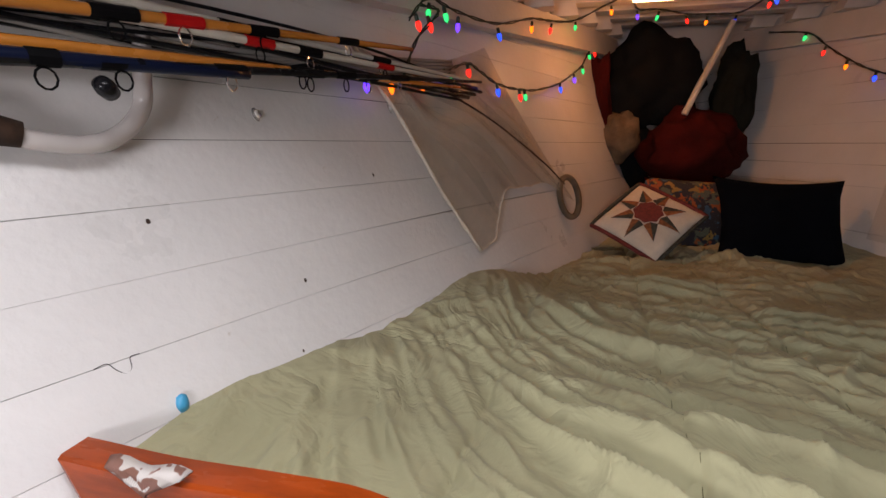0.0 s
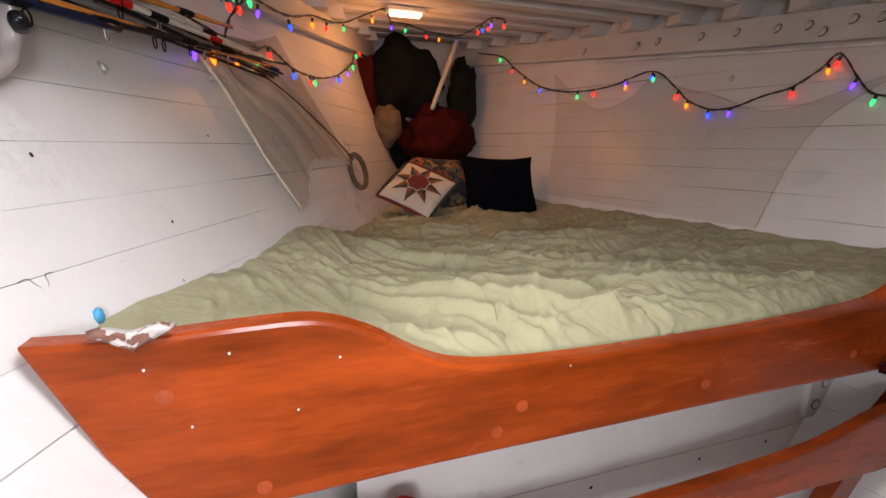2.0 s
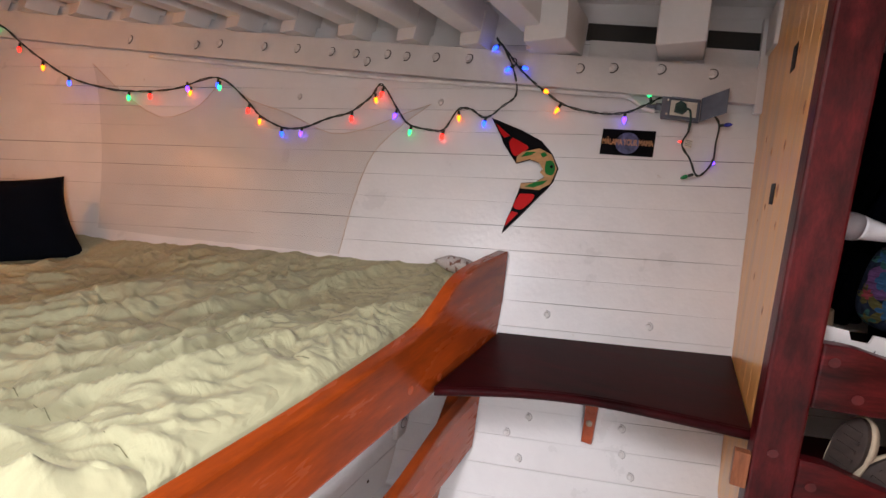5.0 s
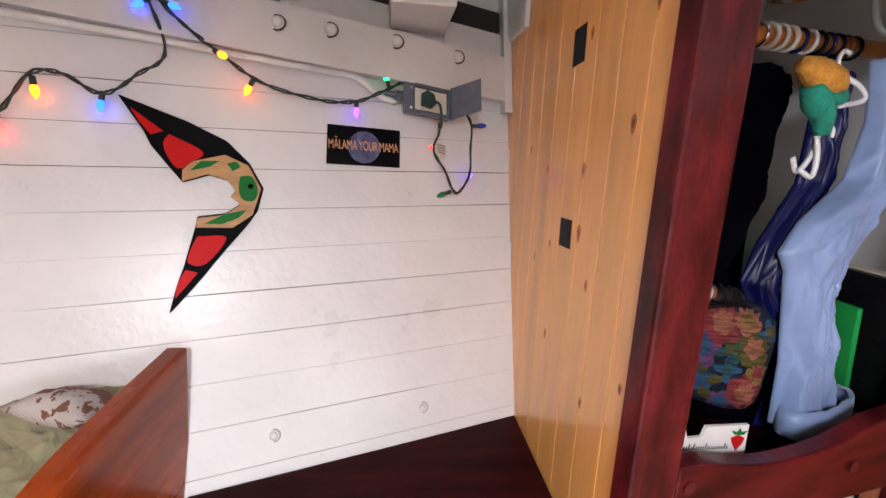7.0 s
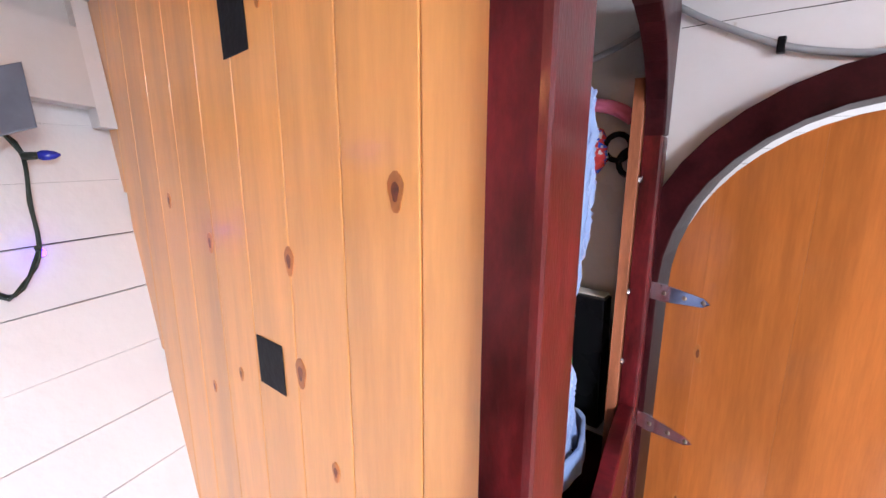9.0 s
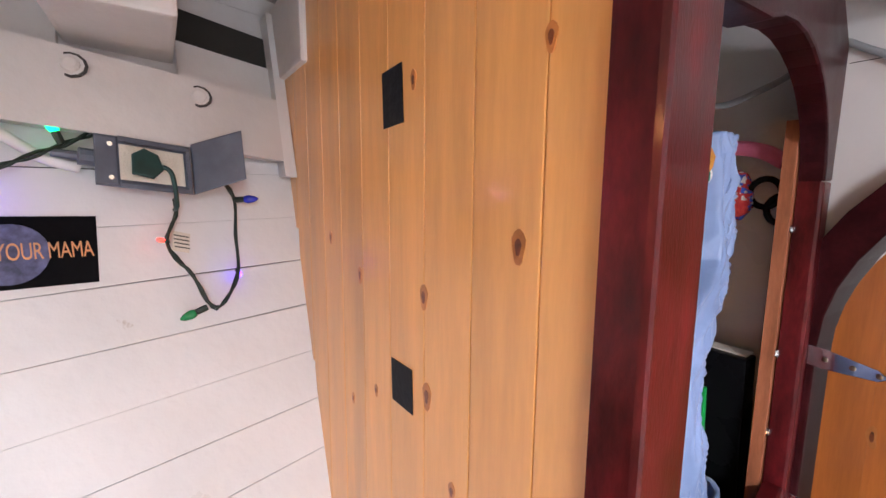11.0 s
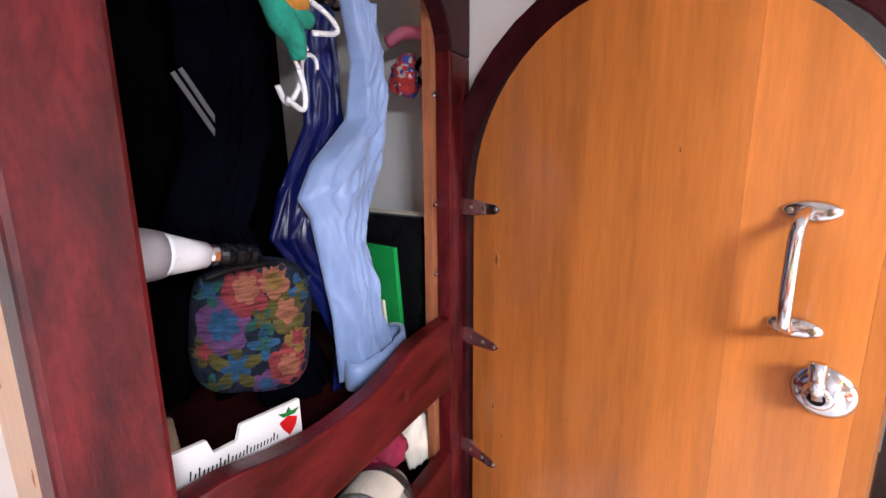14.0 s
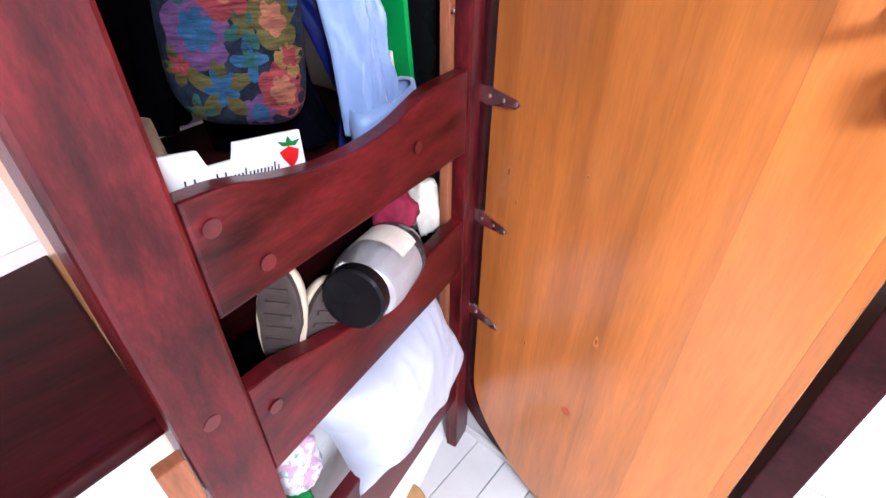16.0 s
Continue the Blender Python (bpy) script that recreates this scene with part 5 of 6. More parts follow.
lump("jacket", (-0.06, 2.42, 1.78), (0.24, 0.14, 0.26), DARKCLOTH, "black oilskin jacket hung in the bow", "jacket", 1.3)
lump("jacket", (0.36, 2.40, 1.68), (0.10, 0.10, 0.25), OLIVECLOTH, "dark olive jacket hung in the bow", "jacket", 4.2)
lump("duffel_bag", (0.16, 2.35, 1.40), (0.23, 0.20, 0.20), DARKRED, "dark red canvas duffel bag stowed in the bow", "bag", 7.7)
lump("jacket", (-0.34, 2.36, 1.62), (0.07, 0.09, 0.30), DARKRED, "long dark reddish coat hung against the port side", "jacket", 2.2, 20)
lump("sack", (-0.21, 2.30, 1.47), (0.10, 0.10, 0.13), TANBAG, "crumpled tan canvas sack below the jackets", "sack", 5.1)
lump("jacket", (-0.20, 2.48, 1.35), (0.2, 0.12, 0.25), DARKCLOTH, "dark clothes heap filling the bow corner", "clothes", 3.6)
bm = bmesh.new()
tube(bm, [(0.26, 2.24, 2.02), (0.20, 2.24, 1.86), (0.13, 2.22, 1.70), (0.08, 2.2, 1.58)], [0.014, 0.015, 0.016, 0.016], 10)
tagged(part("paddle_shaft", bm, RODWHITE, smooth=True), "pale wooden shaft leaning among the bow gear", "pole")

# ---- below the berth ----
bm = bmesh.new()
top = smooth_line([(-1.0, 0.60, 0), (-0.78, 0.62, 0), (-0.62, 0.59, 0), (-0.5, 0.545, 0), (-0.14, 0.538, 0), (0.265, 0.548, 0), (0.5, 0.562, 0), (0.62, 0.585, 0), (0.75, 0.615, 0), (0.9, 0.625, 0), (1.03, 0.63, 0)], 4)
prism(bm, [(p.x, p.y) for p in top] + [(0.97, 0.42), (0.80, 0.415), (0.3, 0.44), (-0.5, 0.44), (-0.95, 0.44)], 0.03, lambda a, b, c: (a, -0.043 + c, b), bevel=0.005)
tagged(part("bunk_board", bm, REDWOOD), "lower varnished reddish bunk board with curved top", "bunk board")
bm = bmesh.new()
prism(bm, [(1.02, 0.62), (0.91, 0.50), (0.80, 0.342), (0.62, 0.04), (0.53, 0.04), (0.70, 0.342), (0.80, 0.50), (0.92, 0.62)], 0.045, lambda a, b, c: (a, -0.008 + c, b), bevel=0.003)
tagged(part("bunk_strut", bm, REDWOOD), "reddish wooden strut down the hull under the bunk", "strut")
bm = bmesh.new()
prism(bm, [(0.86, 0.42), (0.93, 0.42), (1.0, 0.60), (1.03, 0.76), (0.90, 0.76), (0.86, 0.58)], 0.06, lambda a, b, c: (a, 0.20 + c, b), bevel=0.006)
knee = tagged(part("frame_knee", bm, WHITE_DECK), "white painted frame knee with bolt heads", "knee")
for x, z in ((0.90, 0.47), (0.93, 0.55), (0.90, 0.6), (0.96, 0.68)):
    bolt((x, 0.199, z), (0, -1, 0), 0.012)
for z0, z1 in ((0.27, 0.385), (0.387, 0.775)):
    bm = bmesh.new()
    box(bm, 0.105, 0.23, (z0 + z1) / 2, 1.59, 0.02, z1 - z0, 0.003)
    tagged(part("berth_panel", bm, WHITE), "white painted panel board under the upper bunk", "panel", group="under-bunk panels")
bm = bmesh.new()
lo, hi = [], []
for i in range(13):
    y = 0.05 + 2.0 * i / 12
    lo.append((port(y, 0.25) + 0.002, y))
    hi.append((star(y, 0.25) - 0.002, y))
prism(bm, lo + hi[::-1], 0.02, lambda a, b, c: (a, b, 0.25 + c))
tagged(part("lower_berth_base", bm, WHITE), "white painted base of the lower berth", "berth base")
bm = bmesh.new()
lathe(bm, [(0.03, 0), (0.033, 0.004), (0.033, 0.11), (0.028, 0.118), (0.01, 0.12)], Matrix.Translation((-0.60, 0.1, 0.27)) @ Matrix.Diagonal((1.3, 1.3, 2.4, 1)), 20)
tagged(part("canister", bm, RED, smooth=True), "tall red canister standing on the lower berth", "canister")
for x, z in ((0.0, 0.345), (0.42, 0.345), (0.72, 0.345), (-0.35, 0.345)):
    bm = bmesh.new()
    lathe(bm, [(0.006, 0), (0.005, 0.001), (0.002, 0.0016)], Matrix.Translation((x, 0.2195, z)) @ pose(0, 0, 0, 90, 0, 0), 8)
    tagged(part("nail_head", bm, CORK), "dark nail head in the under-bunk panel", "nail", group="nails")
# bracket under the shelf
bm = bmesh.new()
prism(bm, [(-0.026, 0), (0.026, 0), (0.017, -0.275), (-0.017, -0.275)], 0.03, lambda a, b, c: (star(-0.40, 0.76 + b) - 0.031 + c, -0.40 + a, 0.761 + b), bevel=0.003)
brk = tagged(part("shelf_bracket", bm, REDWOOD), "reddish wooden bracket bolted under the shelf", "bracket")
for z in (0.62, 0.545):
    bm = bmesh.new()
    lathe(bm, [(0.011, 0), (0.010, 0.004), (0.004, 0.006)], Matrix.Translation((star(-0.40, z) - 0.031, -0.40, z)) @ Vector((-1, 0, 0.35)).to_track_quat("Z", "Y").to_matrix().to_4x4(), 12)
    part("bolt_head", bm, BRASS_DULL, brk, "dull metal bolt head")


# ---- tape and knots on the pine ----
for cx, cz, w, h, tilt in ((1.180, 1.690, 0.052, 0.066, 3), (1.160, 1.340, 0.054, 0.056, 2)):
    bm = bmesh.new()
    box(bm, 0, 0, 0, w, 0.0012, h, 0, Matrix.Translation((cx, -0.796, cz)) @ pose(0, 0, 0, 0, tilt, 0))
    tagged(part("tape", bm, TAPE), "square of black tape stuck on the pine boards", "tape", group="tape squares")
KNOT_RING = material("knot_halo", (0.52, 0.19, 0.04), rough=0.4, vary=0.2, scale=30)
for x, z, r in ((0.957, 1.538, 0.008), (1.107, 1.464, 0.008), (1.292, 1.457, 0.007), (1.048, 1.265, 0.006), (1.10, 1.35, 0.009), (1.13, 1.70, 0.006), (0.93, 1.69, 0.006), (1.24, 1.30, 0.005),
                (1.33, 1.25, 0.005), (1.02, 1.05, 0.006), (1.22, 1.10, 0.006), (0.90, 1.15, 0.005), (1.42, 1.5, 0.006)):
    for rr, y, mat in ((r * 1.25, -0.7962, KNOT_RING), (r * 0.6, -0.7958, KNOT)):
        bm = bmesh.new()
        prism(bm, [(x + rr * 0.75 * math.cos(a) * (1 + 0.2 * math.sin(3 * a)), z + rr * 1.5 * math.sin(a)) for a in [k * math.pi / 7 for k in range(14)]], 0.001, lambda a, b, c: (a, y - c, b))
        under(part("knot", bm, mat), side_wall)

# ---- plugs in the locker frame and bunk board ----
PLUG = material("pale_mahogany_plug", (0.088, 0.0066, 0.0076), rough=0.4, vary=0.2, scale=40)
for s_, z in ((0.115, 1.0), (0.038, 0.765), (0.168, 0.924), (0.12, 0.70), (0.5, 0.96), (0.70, 1.3), (0.70, 0.6)):
    bm = bmesh.new()
    prism(bm, arc(s_, z, 0.011, 0.011, 0, 337, 14), 0.0012, lambda a, b, c: front(a, b, -0.001 + c))
    under(part("plug", bm, PLUG), LOCKER)
PLUG2 = material("orange_plug", (0.41, 0.065, 0.010), rough=0.4, vary=0.2, scale=40)
for x, z in ((-0.451, 0.815), (0.058, 0.829), (-0.98, 0.985), (-0.86, 0.80), (-0.4, 0.86), (0.55, 0.83), (0.7, 0.80)):
    bm = bmesh.new()
    prism(bm, arc(x, z, 0.012, 0.012, 0, 337, 14), 0.0012, lambda a, b, c: (a, -0.0462 + c, b))
    part("plug", bm, PLUG2, bunk_board)
for x, z in ((-0.732, 1.011), (-0.95, 0.93), (-0.80, 0.93), (-1.0, 1.03), (-0.3, 0.93), (-0.89, 1.04)):
    bm = bmesh.new()
    prism(bm, arc(x, z, 0.0019, 0.0022, 0, 315, 8), 0.0012, lambda a, b, c: (a, -0.0462 + c, b))
    part("paint_fleck", bm, WHITE, bunk_board)

# lining strip inside the locker
bm = bmesh.new()
prism(bm, [(0.668, 0.32), (0.705, 0.32), (0.705, 1.70), (0.668, 1.70)], 0.02, lambda a, b, c: front(a, b, 0.037 + c), bevel=0.002)
STRIPWOOD = material("brown_red_strip", (0.34, 0.12, 0.055), rough=0.4, vary=0.2, grain=0.3, scale=4, stretch=(6, 6, 1), spec=0.2)
under(part("lining_strip", bm, STRIPWOOD), LOCKER)
for z in (1.52, 1.30, 1.15, 0.62):
    bm = bmesh.new()
    lathe(bm, [(0.007, 0), (0.006, 0.004), (0.002, 0.006)], Matrix.Translation(front(0.677, z, 0.036)) @ Vector((-IN.x, -IN.y, 0)).to_track_quat("Z", "Y").to_matrix().to_4x4(), 10)
    under(part("screw", bm, CHROME), LOCKER)

# ---- clothes in the locker ----
SHIRT = material("pale_blue_satin", (0.21, 0.30, 0.52), rough=0.42, spec=0.5, vary=0.12, scale=4, sheen=0.3, bump=0.08, fine=200)
NAVY = material("royal_blue_satin", (0.0025, 0.006, 0.07), rough=0.34, vary=0.25, scale=6, spec=0.3)
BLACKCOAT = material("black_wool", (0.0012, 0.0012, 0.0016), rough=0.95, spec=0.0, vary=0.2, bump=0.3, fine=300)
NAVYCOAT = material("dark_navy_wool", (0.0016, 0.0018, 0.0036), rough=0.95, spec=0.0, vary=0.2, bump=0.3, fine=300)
WHITEPLASTIC = material("white_plastic", (0.75, 0.75, 0.76), rough=0.3)
BLACKPLASTIC = material("black_plastic", (0.006, 0.006, 0.007), rough=0.25, spec=0.12)


def garment(name, left, right, c, depth, folds, mat, label, category, seed=0.0, rows=130, cols=48):
    """Cloth hanging between two edges, given from the top down as (s, z); it bulges towards the opening and falls in folds."""
    lz, rz = [p[1] for p in left][::-1], [p[1] for p in right][::-1]
    ls, rs = [p[0] for p in left][::-1], [p[0] for p in right][::-1]
    bm = bmesh.new()
    g = []
    for j in range(rows + 1):
        t = j / rows
        zl = left[0][1] + (left[-1][1] - left[0][1]) * t
        zr = right[0][1] + (right[-1][1] - right[0][1]) * t
        a, b = float(np.interp(zl, lz, ls)), float(np.interp(zr, rz, rs))
        row = []
        for i in range(cols + 1):
            u = i / cols
            w = noise.noise(Vector((u * 2 + seed, t * 3, seed)))
            pleat = math.sin(u * folds * 2 * math.pi + 5 * w + seed) * 0.5 + 0.6 * ridge(Vector((u * 4 + seed, t * 7 + 3 * u, seed)), 3)
            fine = ridge(Vector((u * 7 + t * 3 + seed, t * 9 - u * 2, seed + 4)), 2) - 0.4
            crumple = abs(noise.noise(Vector((u * 6 + t * 3 + seed, t * 4 - u * 2, seed + 8)))) + 0.3 * abs(noise.noise(Vector((u * 13 - t * 5, t * 7 + u * 4, seed + 12))))
            cc = c - depth * math.sin(math.pi * u) ** 0.7 - (0.015 * pleat + 0.003 * fine + 0.016 * crumple) * min(1, 6 * u, 6 * (1 - u))
            row.append(bm.verts.new(front(a + (b - a) * u, zl + (zr - zl) * u + 0.004 * w, cc)))
        g.append(row)
    for p, q in zip(g, g[1:]):
        for i in range(cols):
            bm.faces.new((p[i], p[i + 1], q[i + 1], q[i]))
    ob = tagged(part(name, bm, mat, smooth=True), label, category)
    ob.modifiers.new("thick", "SOLIDIFY").thickness = 0.012
    return ob


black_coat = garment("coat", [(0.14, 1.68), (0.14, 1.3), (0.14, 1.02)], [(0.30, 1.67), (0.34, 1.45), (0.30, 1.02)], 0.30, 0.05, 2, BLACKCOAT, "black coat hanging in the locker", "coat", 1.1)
# Added garment: black cloth darkens the gap where the pale wall showed through.
garment("coat", [(0.30, 1.67), (0.30, 1.3), (0.34, 0.94)], [(0.55, 1.66), (0.56, 1.3), (0.60, 0.94)], 0.33, 0.03, 2, BLACKCOAT, "black cloth added deep in the locker to darken a gap", "coat", 7.1)
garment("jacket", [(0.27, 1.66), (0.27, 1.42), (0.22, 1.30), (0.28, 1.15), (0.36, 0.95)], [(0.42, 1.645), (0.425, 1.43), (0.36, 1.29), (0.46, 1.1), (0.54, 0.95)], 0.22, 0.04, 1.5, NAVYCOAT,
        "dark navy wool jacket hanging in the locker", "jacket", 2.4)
garment("jacket", [(0.47, 1.66), (0.47, 1.458), (0.40, 1.34), (0.375, 1.26), (0.45, 1.16), (0.52, 1.01), (0.50, 0.92)], [(0.56, 1.66), (0.57, 1.47), (0.50, 1.36), (0.47, 1.25), (0.60, 1.1), (0.68, 0.97), (0.70, 0.92)],
        0.185, 0.02, 0.8, NAVY, "shiny royal blue jacket behind the shirt", "jacket", 3.7)
shirt = garment("shirt", [(0.533, 1.675), (0.556, 1.572), (0.535, 1.468), (0.44, 1.386), (0.405, 1.326), (0.43, 1.29), (0.47, 1.10), (0.48, 0.96)],
                [(0.624, 1.676), (0.638, 1.60), (0.622, 1.387), (0.568, 1.24), (0.590, 1.125), (0.638, 0.98)], 0.145, 0.035, 1.2, SHIRT, "pale blue satin shirt sleeve hanging from a hanger", "shirt", 5.9)
bm = bmesh.new()
rings = []
for k, (grow, drop) in enumerate(((0.0, 0.040), (0.008, 0.044), (0.011, 0.02), (0.011, -0.012), (0.004, -0.018), (-0.006, -0.012), (-0.008, 0.02))):
    ring = []
    for q in range(28):
        a = 2 * math.pi * q / 28
        da, dc = (0.078 + grow) * math.cos(a), (0.030 + grow) * math.sin(a) * (1 + 0.25 * noise.noise(Vector((3 * math.cos(a), 3 * math.sin(a), 2))))
        ring.append(bm.verts.new(front(0.562 + da, 0.978 + drop + 0.16 * da + 0.006 * noise.noise(Vector((4 * math.cos(a), 4 * math.sin(a), k * 0.7))), 0.115 + dc)))
    rings.append(ring)
for p, q in zip(rings, rings[1:]):
    for i in range(28):
        bm.faces.new((p[i], p[(i + 1) % 28], q[(i + 1) % 28], q[i]))
cuff = under(part("cuff", bm, SHIRT, label="turned-back pale cuff", smooth=True), LOCKER)
cuff.parent = shirt
cuff.matrix_parent_inverse = Matrix()
bm = bmesh.new()
tube(bm, [front(0.115, 1.722, 0.26), front(0.76, 1.735, 0.26)], 0.017, 14)
rail_rod = tagged(part("clothes_rod", bm, DOORWOOD, smooth=True), "varnished wooden clothes rod across the locker", "clothes rod")
for k, mat in enumerate((CHROME, CREAM, CREAM, CREAM, NAVY, WHITEPLASTIC, BLACKPLASTIC, NAVY, BLACKPLASTIC, PATCHES, BLACKPLASTIC)):
    s_ = 0.40 + 0.026 * k
    bm = bmesh.new()
    q = Vector(front(s_, 1.729, 0.26))
    tube(bm, [q + Vector((IN.x * 0.021 * math.cos(a), IN.y * 0.021 * math.cos(a), 0.021 * math.sin(a))) for a in [i * math.pi / 8 for i in range(16)]], 0.005 if k in (1, 2, 3) else 0.0038, 6, closed=True)
    tagged(part("hair_band", bm, mat, smooth=True), "elastic band looped round the clothes rod", "hair band", group="bands on the clothes rod")


def hanger(s0, z0, w, h, c, tilt):
    bm = bmesh.new()
    pts = [(0, 0), (-0.015, 0.012), (-0.02, 0.03), (-0.008, 0.042), (0.006, 0.036)]
    ca, sa = math.cos(radians(tilt)), math.sin(radians(tilt))
    to = lambda a, b: Vector(front(s0 + a * ca - b * sa, z0 + a * sa + b * ca, c))
    tube(bm, smooth_line([to(a, b) for a, b in pts], 4), 0.0035, 8)
    tube(bm, smooth_line([to(0, 0), to(w * 0.6, -h * 0.35), to(w, -h * 0.8), to(w * 0.8, -h), to(-w * 0.2, -h)], 5), 0.0045, 8)
    return tagged(part("clothes_hanger", bm, WHITEPLASTIC, smooth=True), "white plastic clothes hanger hung crooked", "clothes hanger", group="clothes hangers")


hanger(0.435, 1.635, 0.05, 0.045, 0.115, 12)
hanger(0.400, 1.53, 0.03, 0.055, 0.115, -25)
hanger(0.415, 1.525, 0.025, 0.055, 0.125, -60)

YARN_O = material("orange_knit", (0.55, 0.24, 0.03), rough=0.95, vary=0.15, scale=60, bump=0.6, fine=220)
YARN_G = material("green_knit", (0.01, 0.25, 0.17), rough=0.95, vary=0.15, scale=60, bump=0.6, fine=220)
toy = tagged(empty("knitted_toy", front(0.37, 1.6, 0.1)), "orange and green knitted stuffed toy", "stuffed toy")
for pts, r, mat, nm in (([(0.315, 1.645), (0.345, 1.635), (0.385, 1.622), (0.405, 1.612)], [0.012, 0.024, 0.026, 0.016], YARN_O, "body"),
                        ([(0.345, 1.615), (0.365, 1.59), (0.385, 1.57), (0.393, 1.54)], [0.016, 0.022, 0.018, 0.011], YARN_G, "leg"),
                        ([(0.37, 1.60), (0.40, 1.603), (0.42, 1.60)], [0.016, 0.018, 0.012], YARN_G, "arm")):
    bm = bmesh.new()
    tube(bm, smooth_line([front(a, b, 0.105) for a, b in pts], 4), [float(np.interp(k, np.linspace(0, 1, len(r)), r)) for k in np.linspace(0, 1, (len(pts) - 1) * 4 + 1)], 12)
    under(part(nm, bm, mat, smooth=True), toy)

# tapestry bag, lamp, box
BAG_W, BAG_H, BAG_D, BAG_P = 0.088, 0.106, 0.062, 3.4
BAG_TURN = radians(38)


def on_bag(a, b, lift=0.0):
    """A place on the near face of the bag; a and b run from -1 to 1."""
    rest = max(0.0, 1 - abs(a) ** BAG_P - abs(b) ** BAG_P) ** (1 / BAG_P)
    return bag_place(a * BAG_W, b * BAG_H, -rest * BAG_D - lift)


def bag_place(a, b, c):
    a, c = a * math.cos(BAG_TURN) + c * math.sin(BAG_TURN), c * math.cos(BAG_TURN) - a * math.sin(BAG_TURN)
    return Vector(front(0.315 + a + 0.10 * b, 1.137 + b - 0.14 * a, 0.165 + c + 0.003 * math.sin(40 * a + 25 * b)))


bm = bmesh.new()
bmesh.ops.create_icosphere(bm, subdivisions=5, radius=1.0)
for v in bm.verts:
    p = [math.copysign(abs(q) ** (2 / BAG_P), q) for q in v.co]
    v.co = bag_place(p[0] * BAG_W, p[2] * BAG_H, p[1] * BAG_D)
WEAVE = material("dark_blue_tapestry", (0.012, 0.016, 0.028), rough=0.95, vary=0.3, scale=50, bump=0.5, fine=500, spec=0.1)
tbag = tagged(part("tapestry_bag", bm, WEAVE, smooth=True), "round-cornered dark bag of woven floral tapestry", "bag")
THREADS = {n: material("tapestry_" + n, c, rough=0.95, vary=0.28, grain=0.45, scale=28, stretch=(1, 1, 7), bump=0.5, fine=420, spec=0.1) for n, c in (
    ("rose", (0.20, 0.035, 0.04)), ("salmon", (0.26, 0.10, 0.06)), ("plum", (0.10, 0.045, 0.12)), ("blue", (0.025, 0.075, 0.15)), ("teal", (0.025, 0.08, 0.07)), ("olive", (0.08, 0.07, 0.022)), ("gold", (0.19, 0.115, 0.035)))}


def motif(a, b, r, petals, outer, inner, turn=0.0, narrow=0.42, kind="woven_flower"):
    """Overlapping petals with a paler heart, laid on the bag's face."""
    for ring, (scale, colour, lift) in enumerate(((1.0, outer, 0.0006), (0.55, inner, 0.0012))):
        bm = bmesh.new()
        for k in range(petals):
            t = turn + 2 * math.pi * k / petals + ring * 0.5
            ca, sa = math.cos(t), math.sin(t)
            rim = []
            for q in range(12):
                w = 2 * math.pi * q / 12
                along_, across = 0.52 + 0.5 * math.cos(w), narrow * math.sin(w) * (1 + 0.25 * math.cos(3 * w + k))
                x_, y_ = r * scale * (along_ * ca - across * sa), r * scale * (along_ * sa + across * ca)
                rim.append(bm.verts.new(on_bag(min(0.97, max(-0.97, a + x_)), min(0.97, max(-0.97, b + y_)), lift + 0.00015 * k)))
            centre = bm.verts.new(on_bag(min(0.97, max(-0.97, a + r * scale * 0.5 * ca)), min(0.97, max(-0.97, b + r * scale * 0.5 * sa)), lift + 0.0008 + 0.00015 * k))
            for q in range(12):
                bm.faces.new((rim[q], rim[(q + 1) % 12], centre))
        part(kind, bm, THREADS[colour], tbag)


motif(-0.10, 0.62, 0.40, 6, "rose", "salmon", 0.3)
motif(0.35, 0.72, 0.26, 5, "salmon", "gold", 0.9)
motif(-0.45, 0.12, 0.42, 7, "plum", "blue", 0.1)
motif(0.55, 0.30, 0.36, 5, "olive", "salmon", 0.5)
motif(0.72, -0.10, 0.24, 4, "gold", "rose", 0.2)
motif(-0.25, -0.48, 0.42, 5, "olive", "blue", 0.35, 0.24, "woven_leaf")
motif(0.56, -0.50, 0.36, 6, "rose", "salmon", 0.7)
motif(0.12, 0.22, 0.30, 4, "teal", "olive", 0.6, 0.25, "woven_leaf")
motif(0.15, -0.15, 0.26, 4, "blue", "teal", 0.1, 0.26, "woven_leaf")
motif(-0.68, 0.60, 0.26, 4, "teal", "blue", 0.4, 0.28, "woven_leaf")
motif(-0.72, -0.25, 0.24, 5, "olive", "rose", 0.8, 0.3, "woven_leaf")
motif(0.20, -0.78, 0.24, 5, "plum", "blue", 0.2)
motif(-0.60, -0.78, 0.22, 4, "teal", "olive", 0.0, 0.28, "woven_leaf")
motif(0.78, 0.62, 0.22, 4, "blue", "olive", 0.5, 0.3, "woven_leaf")
bm = bmesh.new()
tube(bm, smooth_line([front(0.22, 1.235, 0.13), front(0.26, 1.243, 0.12), front(0.33, 1.235, 0.12), front(0.38, 1.20, 0.13)], 5), 0.004, 8)
part("zip", bm, BLACKPLASTIC, tbag, "black zip along the top", smooth=True)
bm = bmesh.new()
tube(bm, [front(0.168, 1.279, 0.13), front(0.176, 1.278, 0.13), front(0.205, 1.272, 0.13), front(0.226, 1.268, 0.13)], [0.0295, 0.0265, 0.021, 0.0175], 20)
lampb = tagged(part("desk_lamp", bm, WHITEPLASTIC, smooth=True), "large bulb with grey dome in a black lamp holder", "lamp")
bm = bmesh.new()
